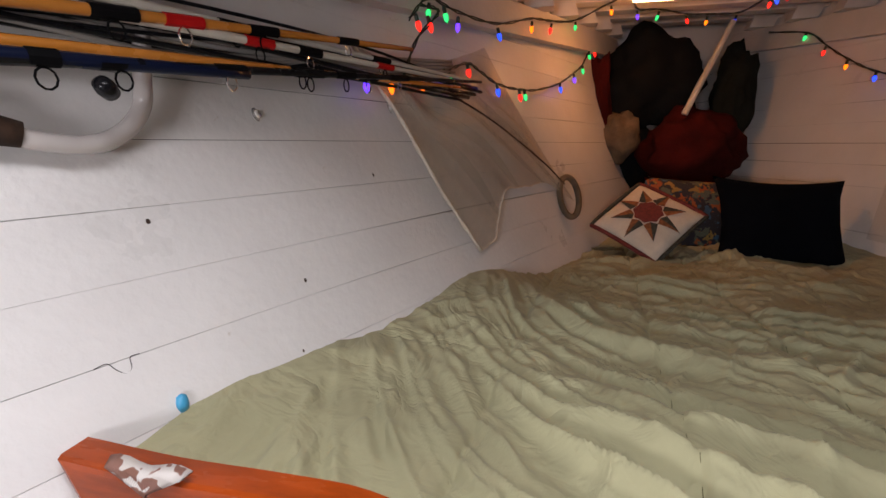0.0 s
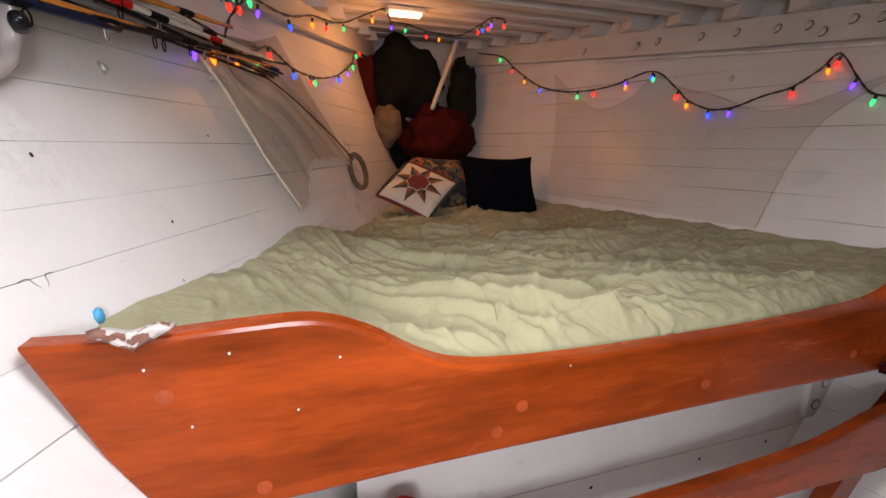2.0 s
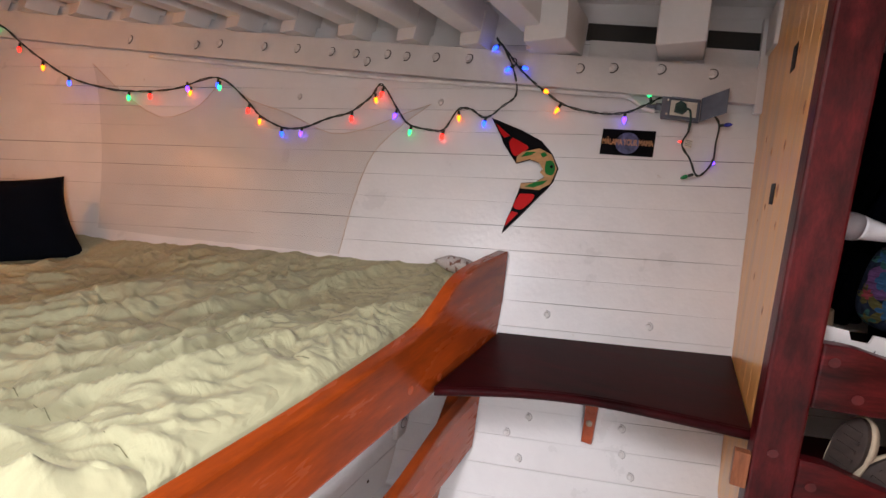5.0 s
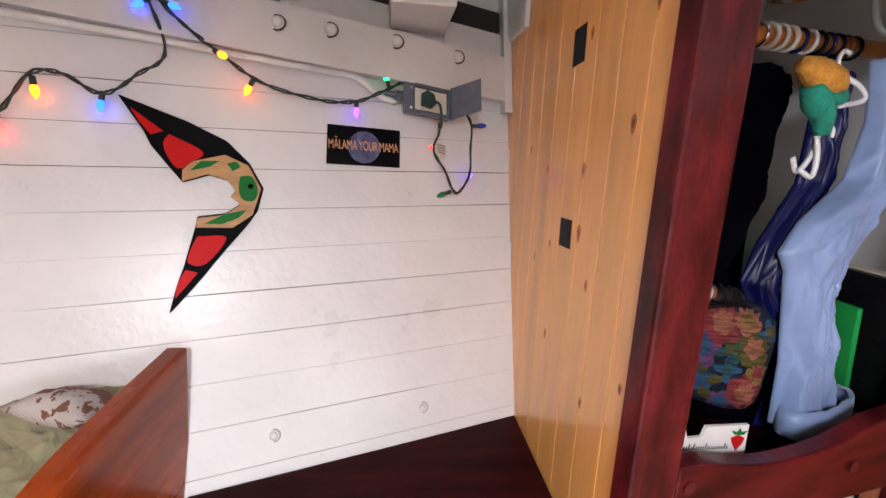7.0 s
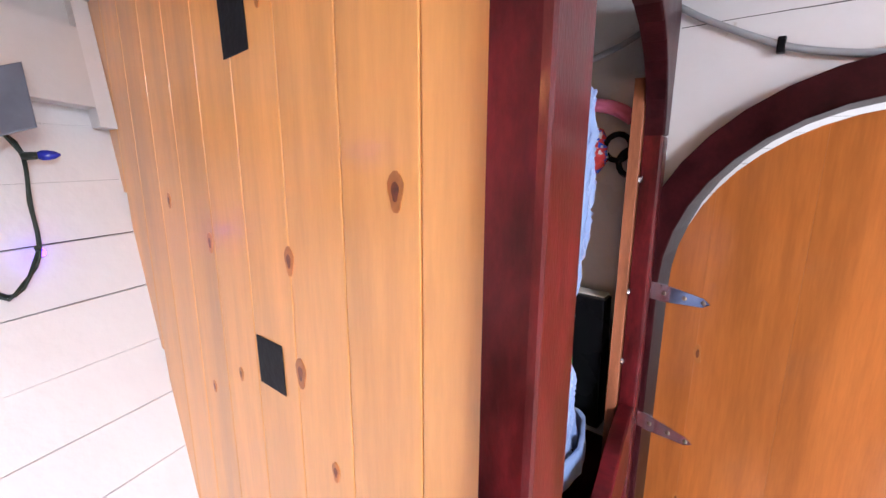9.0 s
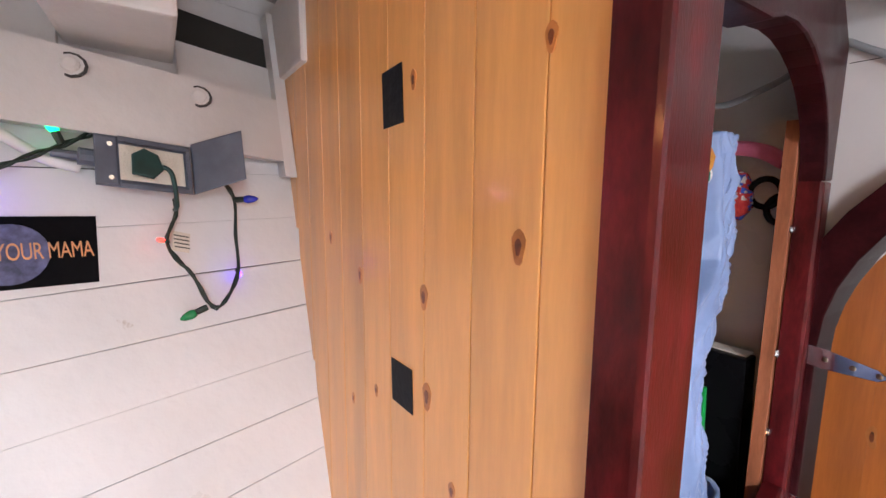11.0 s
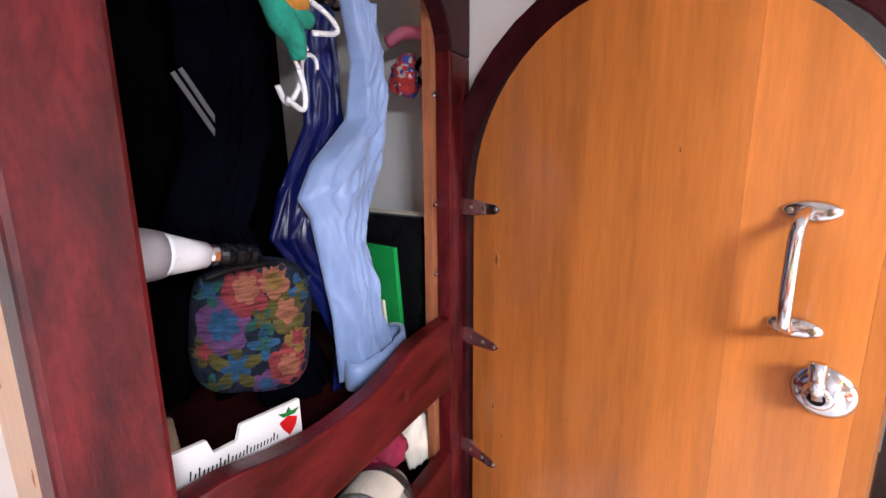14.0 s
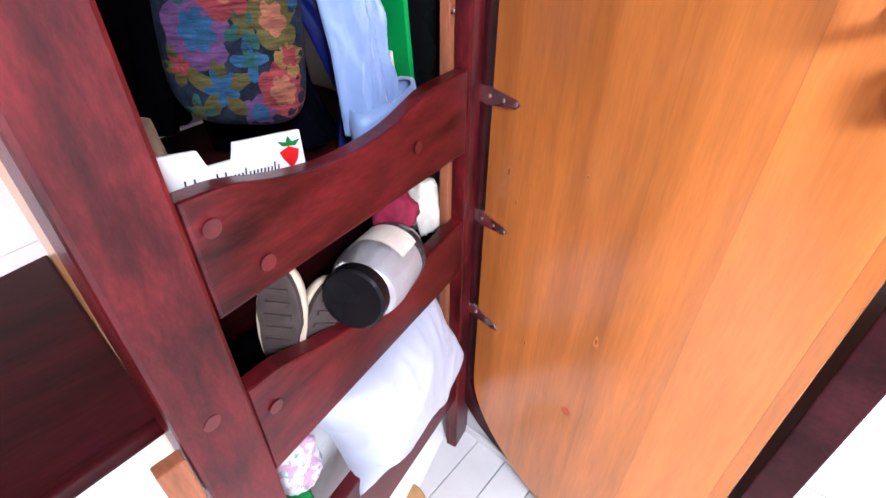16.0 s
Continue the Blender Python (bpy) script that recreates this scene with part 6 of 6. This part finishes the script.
tube(bm, [front(0.108, 1.291, 0.13), front(0.112, 1.290, 0.13), front(0.125, 1.287, 0.13), front(0.15, 1.282, 0.13), front(0.1675, 1.279, 0.13)], [0.006, 0.018, 0.029, 0.0325, 0.030], 20)
part("dome", bm, material("frosted_grey_dome", (0.30, 0.28, 0.29), rough=0.35, vary=0.06), lampb, "frosted grey dome of the bulb", smooth=True)
bm = bmesh.new()
tube(bm, [front(0.2265, 1.268, 0.13), front(0.231, 1.267, 0.13), front(0.239, 1.266, 0.13), front(0.243, 1.265, 0.13)], [0.0135, 0.0155, 0.0155, 0.0135], 16)
part("screw_collar", bm, CHROME, lampb, "shiny metal screw collar")
bm = bmesh.new()
prof_ = [0.013, 0.0175, 0.0175, 0.015, 0.0175, 0.0175, 0.015, 0.0165, 0.012]
tube(bm, [front(0.2435 + 0.0075 * k, 1.265 - 0.0014 * k, 0.13) for k in range(9)], prof_, 16)
part("holder", bm, BLACKPLASTIC, lampb, "ribbed black lamp holder")
bm = bmesh.new()
prism(bm, [(0.115, 0.965), (0.305, 0.965), (0.303, 1.055), (0.205, 1.052), (0.198, 1.032), (0.165, 1.03), (0.158, 1.05), (0.115, 1.05)], 0.006, lambda a, b, c: front(a, b - 0.16 * (a - 0.2), 0.06 + c))
fruit = tagged(part("fruit_box", bm, material("white_card", (0.72, 0.70, 0.68), rough=0.6, vary=0.04)), "open white cardboard fruit box with printed strawberry", "box")
for a0, a1 in ((0.115, 0.12),):
    bm = bmesh.new()
    prism(bm, [(a0, 0.966), (a1, 0.966), (a1, 1.045), (a0, 1.045)], 0.18, lambda a, b, c: front(a, b - 0.16 * (a - 0.2), 0.067 + c))
    part("side_flap", bm, fruit.data.materials[0], fruit)
bm = bmesh.new()
prism(bm, [(0.268, 1.02), (0.28, 1.005), (0.292, 1.018), (0.296, 1.03), (0.28, 1.036), (0.264, 1.03)], 0.001, lambda a, b, c: front(a, b - 0.16 * (a - 0.2), 0.0585 + c))
part("printed_strawberry", bm, RED, fruit)
bm = bmesh.new()
prism(bm, [(0.27, 1.037), (0.262, 1.045), (0.276, 1.042), (0.281, 1.05), (0.286, 1.042), (0.3, 1.044), (0.291, 1.036)], 0.001, lambda a, b, c: front(a, b - 0.16 * (a - 0.2), 0.058 + c))
part("printed_leaf", bm, GREEN, fruit)
for k in range(24):
    bm = bmesh.new()
    a0 = 0.132 + 0.0054 * k
    h = 0.012 if k in (0, 2, 7, 9, 14, 22) else 0.0065
    prism(bm, [(a0, 1.008), (a0 + 0.0016, 1.008), (a0 + 0.0034, 1.008 + h), (a0 + 0.0018, 1.008 + h)], 0.0008, lambda a, b, c: front(a, b - 0.16 * (a - 0.2), 0.0588 + c))
    part("print_stroke", bm, BLACK, fruit)
bm = bmesh.new()
tube(bm, [front(0.10, 1.10, 0.09), front(0.118, 1.09, 0.08), front(0.125, 1.05, 0.08)], [0.008, 0.016, 0.012], 10)
tagged(part("wallet", bm, TANBAG), "tan leather pouch with a metal clasp", "pouch")

# binder and notebooks against the bulkhead
bm = bmesh.new()
box(bm, 0, 0, 0, 0.24, 0.042, 0.31, 0.004, Matrix.Translation((1.165, -1.49, 1.115)) @ pose(0, 0, 0, -4, 0, 0))
binder = tagged(part("ring_binder", bm, BLACKPLASTIC), "black ring binder leaning on the white bulkhead", "binder")
bm = bmesh.new()
box(bm, 0, 0, 0, 0.225, 0.03, 0.004, 0, Matrix.Translation((1.165, -1.49, 1.271)) @ pose(0, 0, 0, -4, 0, 0))
part("paper_block", bm, CREAM, binder)
bm = bmesh.new()
box(bm, 0, 0, 0, 0.15, 0.012, 0.24, 0.003, Matrix.Translation((1.175, -1.445, 1.08)) @ pose(0, 0, 0, -5, 0, 0))
note = tagged(part("notebook", bm, material("green_card", (0.01, 0.30, 0.06), rough=0.35)), "bright green notebook with a white barcode label", "notebook")
bm = bmesh.new()
box(bm, 0, 0, 0, 0.035, 0.001, 0.032, 0, Matrix.Translation((1.125, -1.4475, 1.16)) @ pose(0, 0, 0, -5, 0, 0) @ Matrix.Translation((0, 0.008, 0)))
part("barcode_label", bm, CREAM, note)
bm = bmesh.new()
box(bm, 0, 0, 0, 0.15, 0.008, 0.15, 0.002, Matrix.Translation((1.20, -1.425, 1.0)) @ pose(0, 0, 0, -6, 0, 0))
tagged(part("magazine", bm, CREAM), "pale magazine propped before the notebook", "magazine")

# straps and caps on the bulkhead hooks
bm = bmesh.new()
tube(bm, smooth_line([(1.17, -1.50, 1.655), (1.12, -1.50, 1.665), (1.07, -1.50, 1.655), (1.035, -1.50, 1.635)], 4), 0.014, 10)
tagged(part("headband", bm, material("pink_fleece", (0.62, 0.16, 0.26), rough=0.95, vary=0.1, bump=0.4, fine=200), smooth=True), "pink fleece headband on a hook", "headband")
lump("cap", (1.12, -1.50, 1.575), (0.04, 0.025, 0.045), flora("bright_print", (0.5, 0.03, 0.03), [(0.03, 0.08, 0.4), (0.6, 0.05, 0.04), (0.6, 0.55, 0.5)], 40), "bright red and blue printed cap on a hook", "cap", 8.8)
for z, s_ in ((1.58, 0.715), (1.55, 0.70)):
    bm = bmesh.new()
    tube(bm, [Vector((1.06 + (s_ - 0.715) * 2 + 0.026 * math.cos(a), -1.50, z + 0.026 * math.sin(a))) for a in [k * math.pi / 8 for k in range(16)]], 0.006, 8, closed=True)
    tagged(part("strap", bm, BLACKPLASTIC, smooth=True), "black strap loop hanging on a hook", "strap", group="straps")
bm = bmesh.new()
tube(bm, smooth_line([front(0.50, 1.86, 0.12), front(0.52, 1.80, 0.15), front(0.58, 1.74, 0.17), front(0.66, 1.735, 0.15), front(0.73, 1.77, 0.1), front(0.76, 1.80, 0.06)], 6), 0.006, 8)
tagged(part("cable", bm, CABLEGREY, smooth=True), "grey cable drooping inside the locker top", "cable")
bm = bmesh.new()
lathe(bm, [(0.05, 0), (0.055, -0.008), (0.042, -0.016), (0.038, -0.010), (0.02, -0.018)], Matrix.Translation(front(0.40, 1.80, 0.20)) @ Matrix.Scale(1.2, 4), 24)
tagged(part("puck_lamp", bm, CHROME, smooth=True), "chrome round puck lamp in the locker top", "lamp")

# ---- lower bins ----
CLEAR = material("clear_plastic", (0.85, 0.83, 0.86), rough=0.08, transmission=0.97, vary=0.02, spec=0.5)
a, b = Vector(front(0.292, 0.775, -0.005)), Vector(front(0.50, 0.735, 0.055))
q = Matrix.Translation(a) @ (b - a).to_track_quat("Z", "Y").to_matrix().to_4x4() @ Matrix.Scale(1.1, 4)
bm = bmesh.new()
lathe(bm, [(0.044, 0.024), (0.058, 0.045), (0.062, 0.07), (0.062, 0.17), (0.055, 0.19), (0.03, 0.195)], q, 28)
jar = tagged(part("plastic_jar", bm, CLEAR, smooth=True), "clear plastic jar with black lid and white powder", "jar")
bm = bmesh.new()
lathe(bm, [(0.046, -0.004), (0.05, 0.0), (0.05, 0.022), (0.047, 0.0235)], q, 28)
part("lid", bm, BLACKPLASTIC, jar)
bm = bmesh.new()
lathe(bm, [(0.03, 0.05), (0.054, 0.06), (0.056, 0.10), (0.045, 0.165), (0.02, 0.175)], Matrix.Translation((0, 0, -0.018)) @ q @ Matrix.Diagonal((0.68, 0.68, 1, 1)), 20)
part("powder", bm, WHITE, jar)
bm = bmesh.new()
n = 10
vs0 = [bm.verts.new(q @ Vector((0.0632 * math.cos(t), 0.0632 * math.sin(t), 0.08))) for t in [radians(60 + 9 * k) for k in range(n)]]
vs1 = [bm.verts.new(q @ Vector((0.0632 * math.cos(t), 0.0632 * math.sin(t), 0.15))) for t in [radians(60 + 9 * k) for k in range(n)]]
for k in range(n - 1):
    bm.faces.new((vs0[k], vs0[k + 1], vs1[k + 1], vs1[k]))
part("label", bm, CREAM, jar, "white printed label")

SOLE = material("brown_rubber_sole", (0.045, 0.028, 0.022), rough=0.7, vary=0.2, scale=40, bump=0.3)
BEIGE = material("beige_suede", (0.50, 0.40, 0.28), rough=0.95, vary=0.1, scale=20, bump=0.3)


def slipper(m):
    ob = tagged(empty("slipper"), "beige slipper with ridged brown rubber sole", "slipper", group="slippers")
    bm = bmesh.new()
    out = [(0.035 * math.cos(t) * (1.0 if math.sin(t) > 0 else 0.85), 0.095 * math.sin(t)) for t in [k * math.pi / 12 for k in range(24)]]
    prism(bm, out, 0.012, lambda a, b, c: (a, b, c), bevel=0.003)
    part("sole", bm, SOLE, ob)
    for k in range(7):
        bm = bmesh.new()
        box(bm, 0, -0.07 + 0.022 * k, -0.002, 0.045 * (1 - abs(k - 3) * 0.1), 0.008, 0.005, 0.001)
        part("tread", bm, SOLE, ob)
    bm = bmesh.new()
    bmesh.ops.create_icosphere(bm, subdivisions=3, radius=1.0)
    for v in bm.verts:
        v.co = Vector((v.co.x * 0.039, v.co.y * 0.1, 0.014 + max(0, v.co.z) * 0.05 * (1.2 if v.co.y > 0 else 0.8)))
    part("upper", bm, BEIGE, ob, smooth=True)
    ob.matrix_world = m
    return ob


sl = slipper(face_frame(front(0.255, 0.705, 0.04), (0.6 * ALONG.x, 0.6 * ALONG.y, -0.35), (ALONG.x * 0.5, ALONG.y * 0.5, 0.8)) @ pose(0, 0, 0, 0, 160, 0))
copy_thing(sl, face_frame(front(0.195, 0.765, 0.06), (0.9 * ALONG.x, 0.9 * ALONG.y, -0.2), (ALONG.x * 0.25, ALONG.y * 0.25, 0.9)) @ pose(0, 0, 0, 0, 120, 0))
bm = bmesh.new()
box(bm, 0, 0, 0, 0.16, 0.14, 0.05, 0.012, Matrix.Translation(front(0.19, 0.635, 0.12)) @ pose(0, 0, 0, 8, -6, 10))
tote = tagged(part("laptop_case", bm, BLACKCOAT), "black padded case with a blue stripe", "case")
bm = bmesh.new()
box(bm, 0, 0, 0, 0.03, 0.142, 0.052, 0.004, Matrix.Translation(front(0.18, 0.635, 0.12)) @ pose(0, 0, 0, 8, -6, 10))
part("stripe", bm, NAVY, tote)
lump("cloth", front(0.565, 0.775, 0.11), (0.05, 0.05, 0.04), material("crimson_cloth", (0.32, 0.01, 0.05), rough=0.9, vary=0.2), "crimson cloth bundled behind the jar", "cloth", 6.1)
lump("cloth", front(0.665, 0.745, 0.10), (0.04, 0.04, 0.075), CREAM, "crumpled grey-white cloth in the bin", "cloth", 9.4)
SATIN = material("white_satin", (0.36, 0.385, 0.46), rough=0.5, vary=0.04, sheen=0.2, bump=0.05)
bm = bmesh.new()
pillow(bm, 0.44, 0.30, 0.24, face_frame(front(0.43, 0.42, 0.05), (ALONG.x, ALONG.y, 0.15), (IN.x * 0.35, IN.y * 0.35, 1)), 60, 0.16)
for v in bm.verts:
    d = 0.012 * ridge(Vector((v.co.y * 5 + v.co.z * 2, v.co.z * 9, 1.0)), 2) + 0.004 * ridge(Vector((v.co.y * 16, v.co.z * 13 + v.co.y * 8, 4.0)), 2)
    v.co.x -= d
    v.co.z += 0.5 * d
tagged(part("pillow", bm, SATIN, smooth=True), "white satin pillow stuffed in the lowest bin", "pillow")
lump("cloth", front(0.16, 0.42, 0.08), (0.05, 0.05, 0.07), flora("pastel_print", (0.6, 0.58, 0.6), [(0.35, 0.25, 0.45), (0.6, 0.58, 0.6), (0.2, 0.42, 0.38), (0.5, 0.3, 0.4)], 24), "white pastel printed cloth bundle", "cloth", 2.9)
lump("cloth", front(0.13, 0.345, 0.06), (0.03, 0.03, 0.025), GREEN, "small green cloth scrap in the bin", "cloth", 4.9)

# ---- bulkhead cable ----
bm = bmesh.new()
tube(bm, smooth_line([(0.985, -1.552, 1.835), (0.93, -1.550, 1.80), (0.822, -1.549, 1.745), (0.74, -1.549, 1.722), (0.68, -1.549, 1.717), (0.613, -1.549, 1.726), (0.543, -1.549, 1.747), (0.4, -1.549, 1.81), (0.2, -1.55, 1.90)], 6), 0.006, 8)
bc = tagged(part("cable", bm, CABLEGREY, smooth=True), "grey cable clipped over the doorway", "cable")
for x, z in ((0.68, 1.717), (0.822, 1.745), (0.52, 1.757)):
    bm = bmesh.new()
    box(bm, x, -1.551, z, 0.012, 0.018, 0.026, 0.002)
    part("clip", bm, BLACKPLASTIC, bc)

# ---- door furniture ----
def on_door(a, b, c=0.0):
    """A place on the inner face of the door, in the door's own space."""
    return Vector((a, 0.02 + c, b))


for z in (1.293, 1.0, 0.717, 0.42):
    bm = bmesh.new()
    prism(bm, [(0.0, z - 0.018), (-0.03, z - 0.018), (-0.105, z - 0.009), (-0.118, z), (-0.105, z + 0.009), (-0.03, z + 0.018), (0.0, z + 0.018)], -0.004, lambda a, b, c: on_door(a, b, 0.005 + c), bevel=0.001)
    hinge = part("hinge", bm, CHROME, door, "chrome strap hinge")
    bm = bmesh.new()
    tube(bm, [on_door(0.004, z - 0.022, 0.006), on_door(0.004, z + 0.022, 0.006)], 0.006, 10)
    part("knuckle", bm, CHROME, hinge)
    for a in (-0.03, -0.07, -0.105):
        bm = bmesh.new()
        lathe(bm, [(0.005, 0), (0.004, 0.002), (0.0015, 0.003)], Matrix.Translation(on_door(a, z, 0.005)) @ pose(0, 0, 0, -90, 0, 0), 10)
        part("screw", bm, BRASS_DULL, hinge)
hz0, hz1, ha = 1.195, 1.33, -0.597
bm = bmesh.new()
tube(bm, smooth_line([on_door(ha, hz1, 0.006), on_door(ha, hz1 - 0.006, 0.032), on_door(ha, hz1 - 0.022, 0.045), on_door(ha, (hz0 + hz1) / 2, 0.048), on_door(ha, hz0 + 0.022, 0.045), on_door(ha, hz0 + 0.006, 0.032), on_door(ha, hz0, 0.006)], 5), 0.007, 12)
handle = part("handle", bm, CHROME, door, "polished chrome grab handle", smooth=True)
for z in (hz0, hz1):
    bm = bmesh.new()
    lathe(bm, [(0.024, 0), (0.024, 0.003), (0.018, 0.006), (0.01, 0.008)], Matrix.Translation(on_door(ha, z, 0.0005)) @ pose(0, 0, 0, -90, 0, 0) @ Matrix.Diagonal((1.15, 0.5, 1, 1)), 24)
    part("mount", bm, CHROME, handle, smooth=True)
    for d in (-0.018, 0.018):
        bm = bmesh.new()
        lathe(bm, [(0.004, 0), (0.004, 0.007), (0.002, 0.008)], Matrix.Translation(on_door(ha + d, z, 0.001)) @ pose(0, 0, 0, -90, 0, 0), 10)
        part("screw", bm, BRASS_DULL, handle)
bm = bmesh.new()
lathe(bm, [(0.03, 0), (0.03, 0.003), (0.024, 0.006), (0.014, 0.008), (0.014, 0.024), (0.011, 0.027)], Matrix.Translation(on_door(-0.632, 1.128, 0.0005)) @ pose(0, 0, 0, -90, 0, 0), 28)
lock = part("lock", bm, CHROME, door, "round chrome door lock", smooth=True)
bm = bmesh.new()
tube(bm, [on_door(-0.632, 1.128, 0.024), on_door(-0.630, 1.145, 0.028), on_door(-0.628, 1.168, 0.026)], [0.008, 0.007, 0.009], 10)
part("thumb_lever", bm, CHROME, lock, smooth=True)
bm = bmesh.new()
lathe(bm, [(0.008, 0), (0.008, 0.001), (0.006, 0.0015)], Matrix.Translation(on_door(-0.632, 1.128, 0.0275)) @ pose(0, 0, 0, -90, 0, 0), 16)
part("key_barrel", bm, BLACKPLASTIC, lock)
bm = bmesh.new()
lathe(bm, [(0.012, 0), (0.012, 0.0012)], Matrix.Translation((-0.36, 0.02, 0.35)) @ pose(0, 0, 0, -90, 0, 0), 14)
part("plug", bm, PLUG2, door)
for a, z, r in ((-0.105, 1.19, 0.016), (-0.10, 0.86, 0.012), (-0.385, 0.60, 0.012), (-0.13, 0.80, 0.007), (-0.29, 0.92, 0.004), (-0.45, 1.40, 0.006), (-0.21, 0.45, 0.008)):
    bm = bmesh.new()
    prism(bm, [(a + r * 0.45 * math.cos(t) * (1 + 0.3 * math.sin(3 * t + a * 40)), z + r * 1.2 * math.sin(t + 0.2)) for t in [k * math.pi / 8 for k in range(16)]], -0.0008, lambda p, q, c: on_door(p, q, 0.0006 + c))
    part("knot", bm, KNOT_RING, door)
    bm = bmesh.new()
    prism(bm, [(a + r * 0.2 * math.cos(t), z + r * 0.6 * math.sin(t)) for t in [k * math.pi / 6 for k in range(12)]], -0.0008, lambda p, q, c: on_door(p, q, 0.0010 + c))
    part("knot", bm, KNOT, door)
# painted face towards the saloon
TEAL = material("teal_paint", (0.03, 0.36, 0.42), rough=0.5, vary=0.1)
for cx, cz, w, h, lift, mat, nm in ((-0.36, 0.75, 0.20, 0.34, 0.001, BLACK, "painted_shape"), (-0.36, 0.75, 0.15, 0.28, 0.002, TEAL, "painted_ring"), (-0.36, 0.75, 0.11, 0.22, 0.003, BLACK, "painted_eye"),
                                    (-0.36, 1.25, 0.12, 0.2, 0.001, RED, "painted_shape")):
    bm = bmesh.new()
    prism(bm, arc(cx, cz, w, h, 0, 350, 30), -0.001, lambda a, b, c: (a, -0.0255 - lift - c, b))
    part(nm, bm, mat, door)
bm = bmesh.new()
prism(bm, [(0.25, -0.012), (1.0, -0.012), (1.0, 0.03), (0.25, 0.03)], 0.06, lambda a, b, c: (a, -1.549 + c * 0.12, b + FLOOR))
tagged(part("door_sill", bm, WHITE_DECK), "worn white painted sill below the doorway", "sill", kind="structure")

# ---- saloon beyond the door ----
SOLEWOOD = material("red_brown_sole_boards", (0.14, 0.05, 0.035), rough=0.4, vary=0.2, grain=0.4, scale=3, stretch=(8, 1, 8), coat=0.2)
for i in range(14):
    bm = bmesh.new()
    box(bm, -0.72 + 0.11 * i, -3.0, FLOOR - 0.012, 0.108, 2.82, 0.02, 0.002)
    part("board", bm, SOLEWOOD, floor)
bm = bmesh.new()
box(bm, 0, -3.05, 2.2, 4.2, 2.95, 0.04)
tagged(part("ceiling", bm, WHITE_DECK), "white painted saloon overhead", "ceiling", kind="structure")
bm = bmesh.new()
box(bm, 0, -1.63, 2.1, 4.2, 0.05, 0.25)
tagged(part("wall_over_bulkhead", bm, WHITE), "white painted header above the bulkhead", "wall", kind="structure")
bm = bmesh.new()
prism(bm, [(-1.9, -0.05), (1.9, -0.05), (1.9, 2.25), (-1.9, 2.25)], -0.05, lambda a, b, c: (a, -4.4 + c, b), holes=[[(a - 0.15, b + 0.15) for a, b in arc(0.3, 1.2, 0.26, 0.26, 0, 180, 10) + arc(0.3, 0.5, 0.26, 0.26, 180, 360, 10)]])
tagged(part("wall_saloon_aft", bm, WHITE), "white saloon bulkhead with a rounded doorway", "wall", kind="structure")
bm = bmesh.new()
box(bm, 0, -4.7, 1.1, 3.8, 0.04, 2.4)
tagged(part("wall_far_aft", bm, DARKWOOD), "dark wooden wall of the far cabin", "wall", kind="structure")
for side in (-1, 1):
    bm = bmesh.new()
    box(bm, side * 1.05, -3.0, 0.42, 0.62, 2.4, 0.05, 0.006)
    bench = tagged(part("bench", bm, DOORWOOD), "varnished orange wooden saloon bench", "bench", group="benches")
    bm = bmesh.new()
    box(bm, side * 0.77, -3.0, 0.2, 0.03, 2.4, 0.38, 0.004)
    part("front_panel", bm, DOORWOOD, bench)
# Added lamp to brighten the saloon; its ceiling has no skylight.
area_lamp("saloon_fill", pose(0, -3.0, 2.17), 0.8, 1.2, 8, (1.0, 0.98, 0.95))

bm = bmesh.new()
for d in (0.0, 0.011):
    prism(bm, [(0.246 + d, 1.506 + d * 0.6), (0.252 + d, 1.510 + d * 0.6), (0.312 + d, 1.422 + d * 0.6), (0.306 + d, 1.418 + d * 0.6)], 0.002, lambda a, b, c: front(a, b, 0.19 + c))
part("reflective_strip", bm, STRIPGREY, black_coat, "grey reflective strip sewn on the coat")
bm = bmesh.new()
box(bm, 0.845, -0.778, 0.71, 0.022, 0.032, 0.09, 0.003)
tagged(part("shelf_cleat", bm, STRIPWOOD), "reddish wooden cleat under the shelf end", "cleat")

bm = bmesh.new()
lathe(bm, [(0.075, 0.0), (0.08, 0.004), (0.08, 0.016), (0.074, 0.02)], Matrix.Translation((0.96, -1.20, FLOOR + 0.002)), 28)
tagged(part("wooden_disc", bm, TANWOOD), "round tan wooden board lying on the sole", "board")
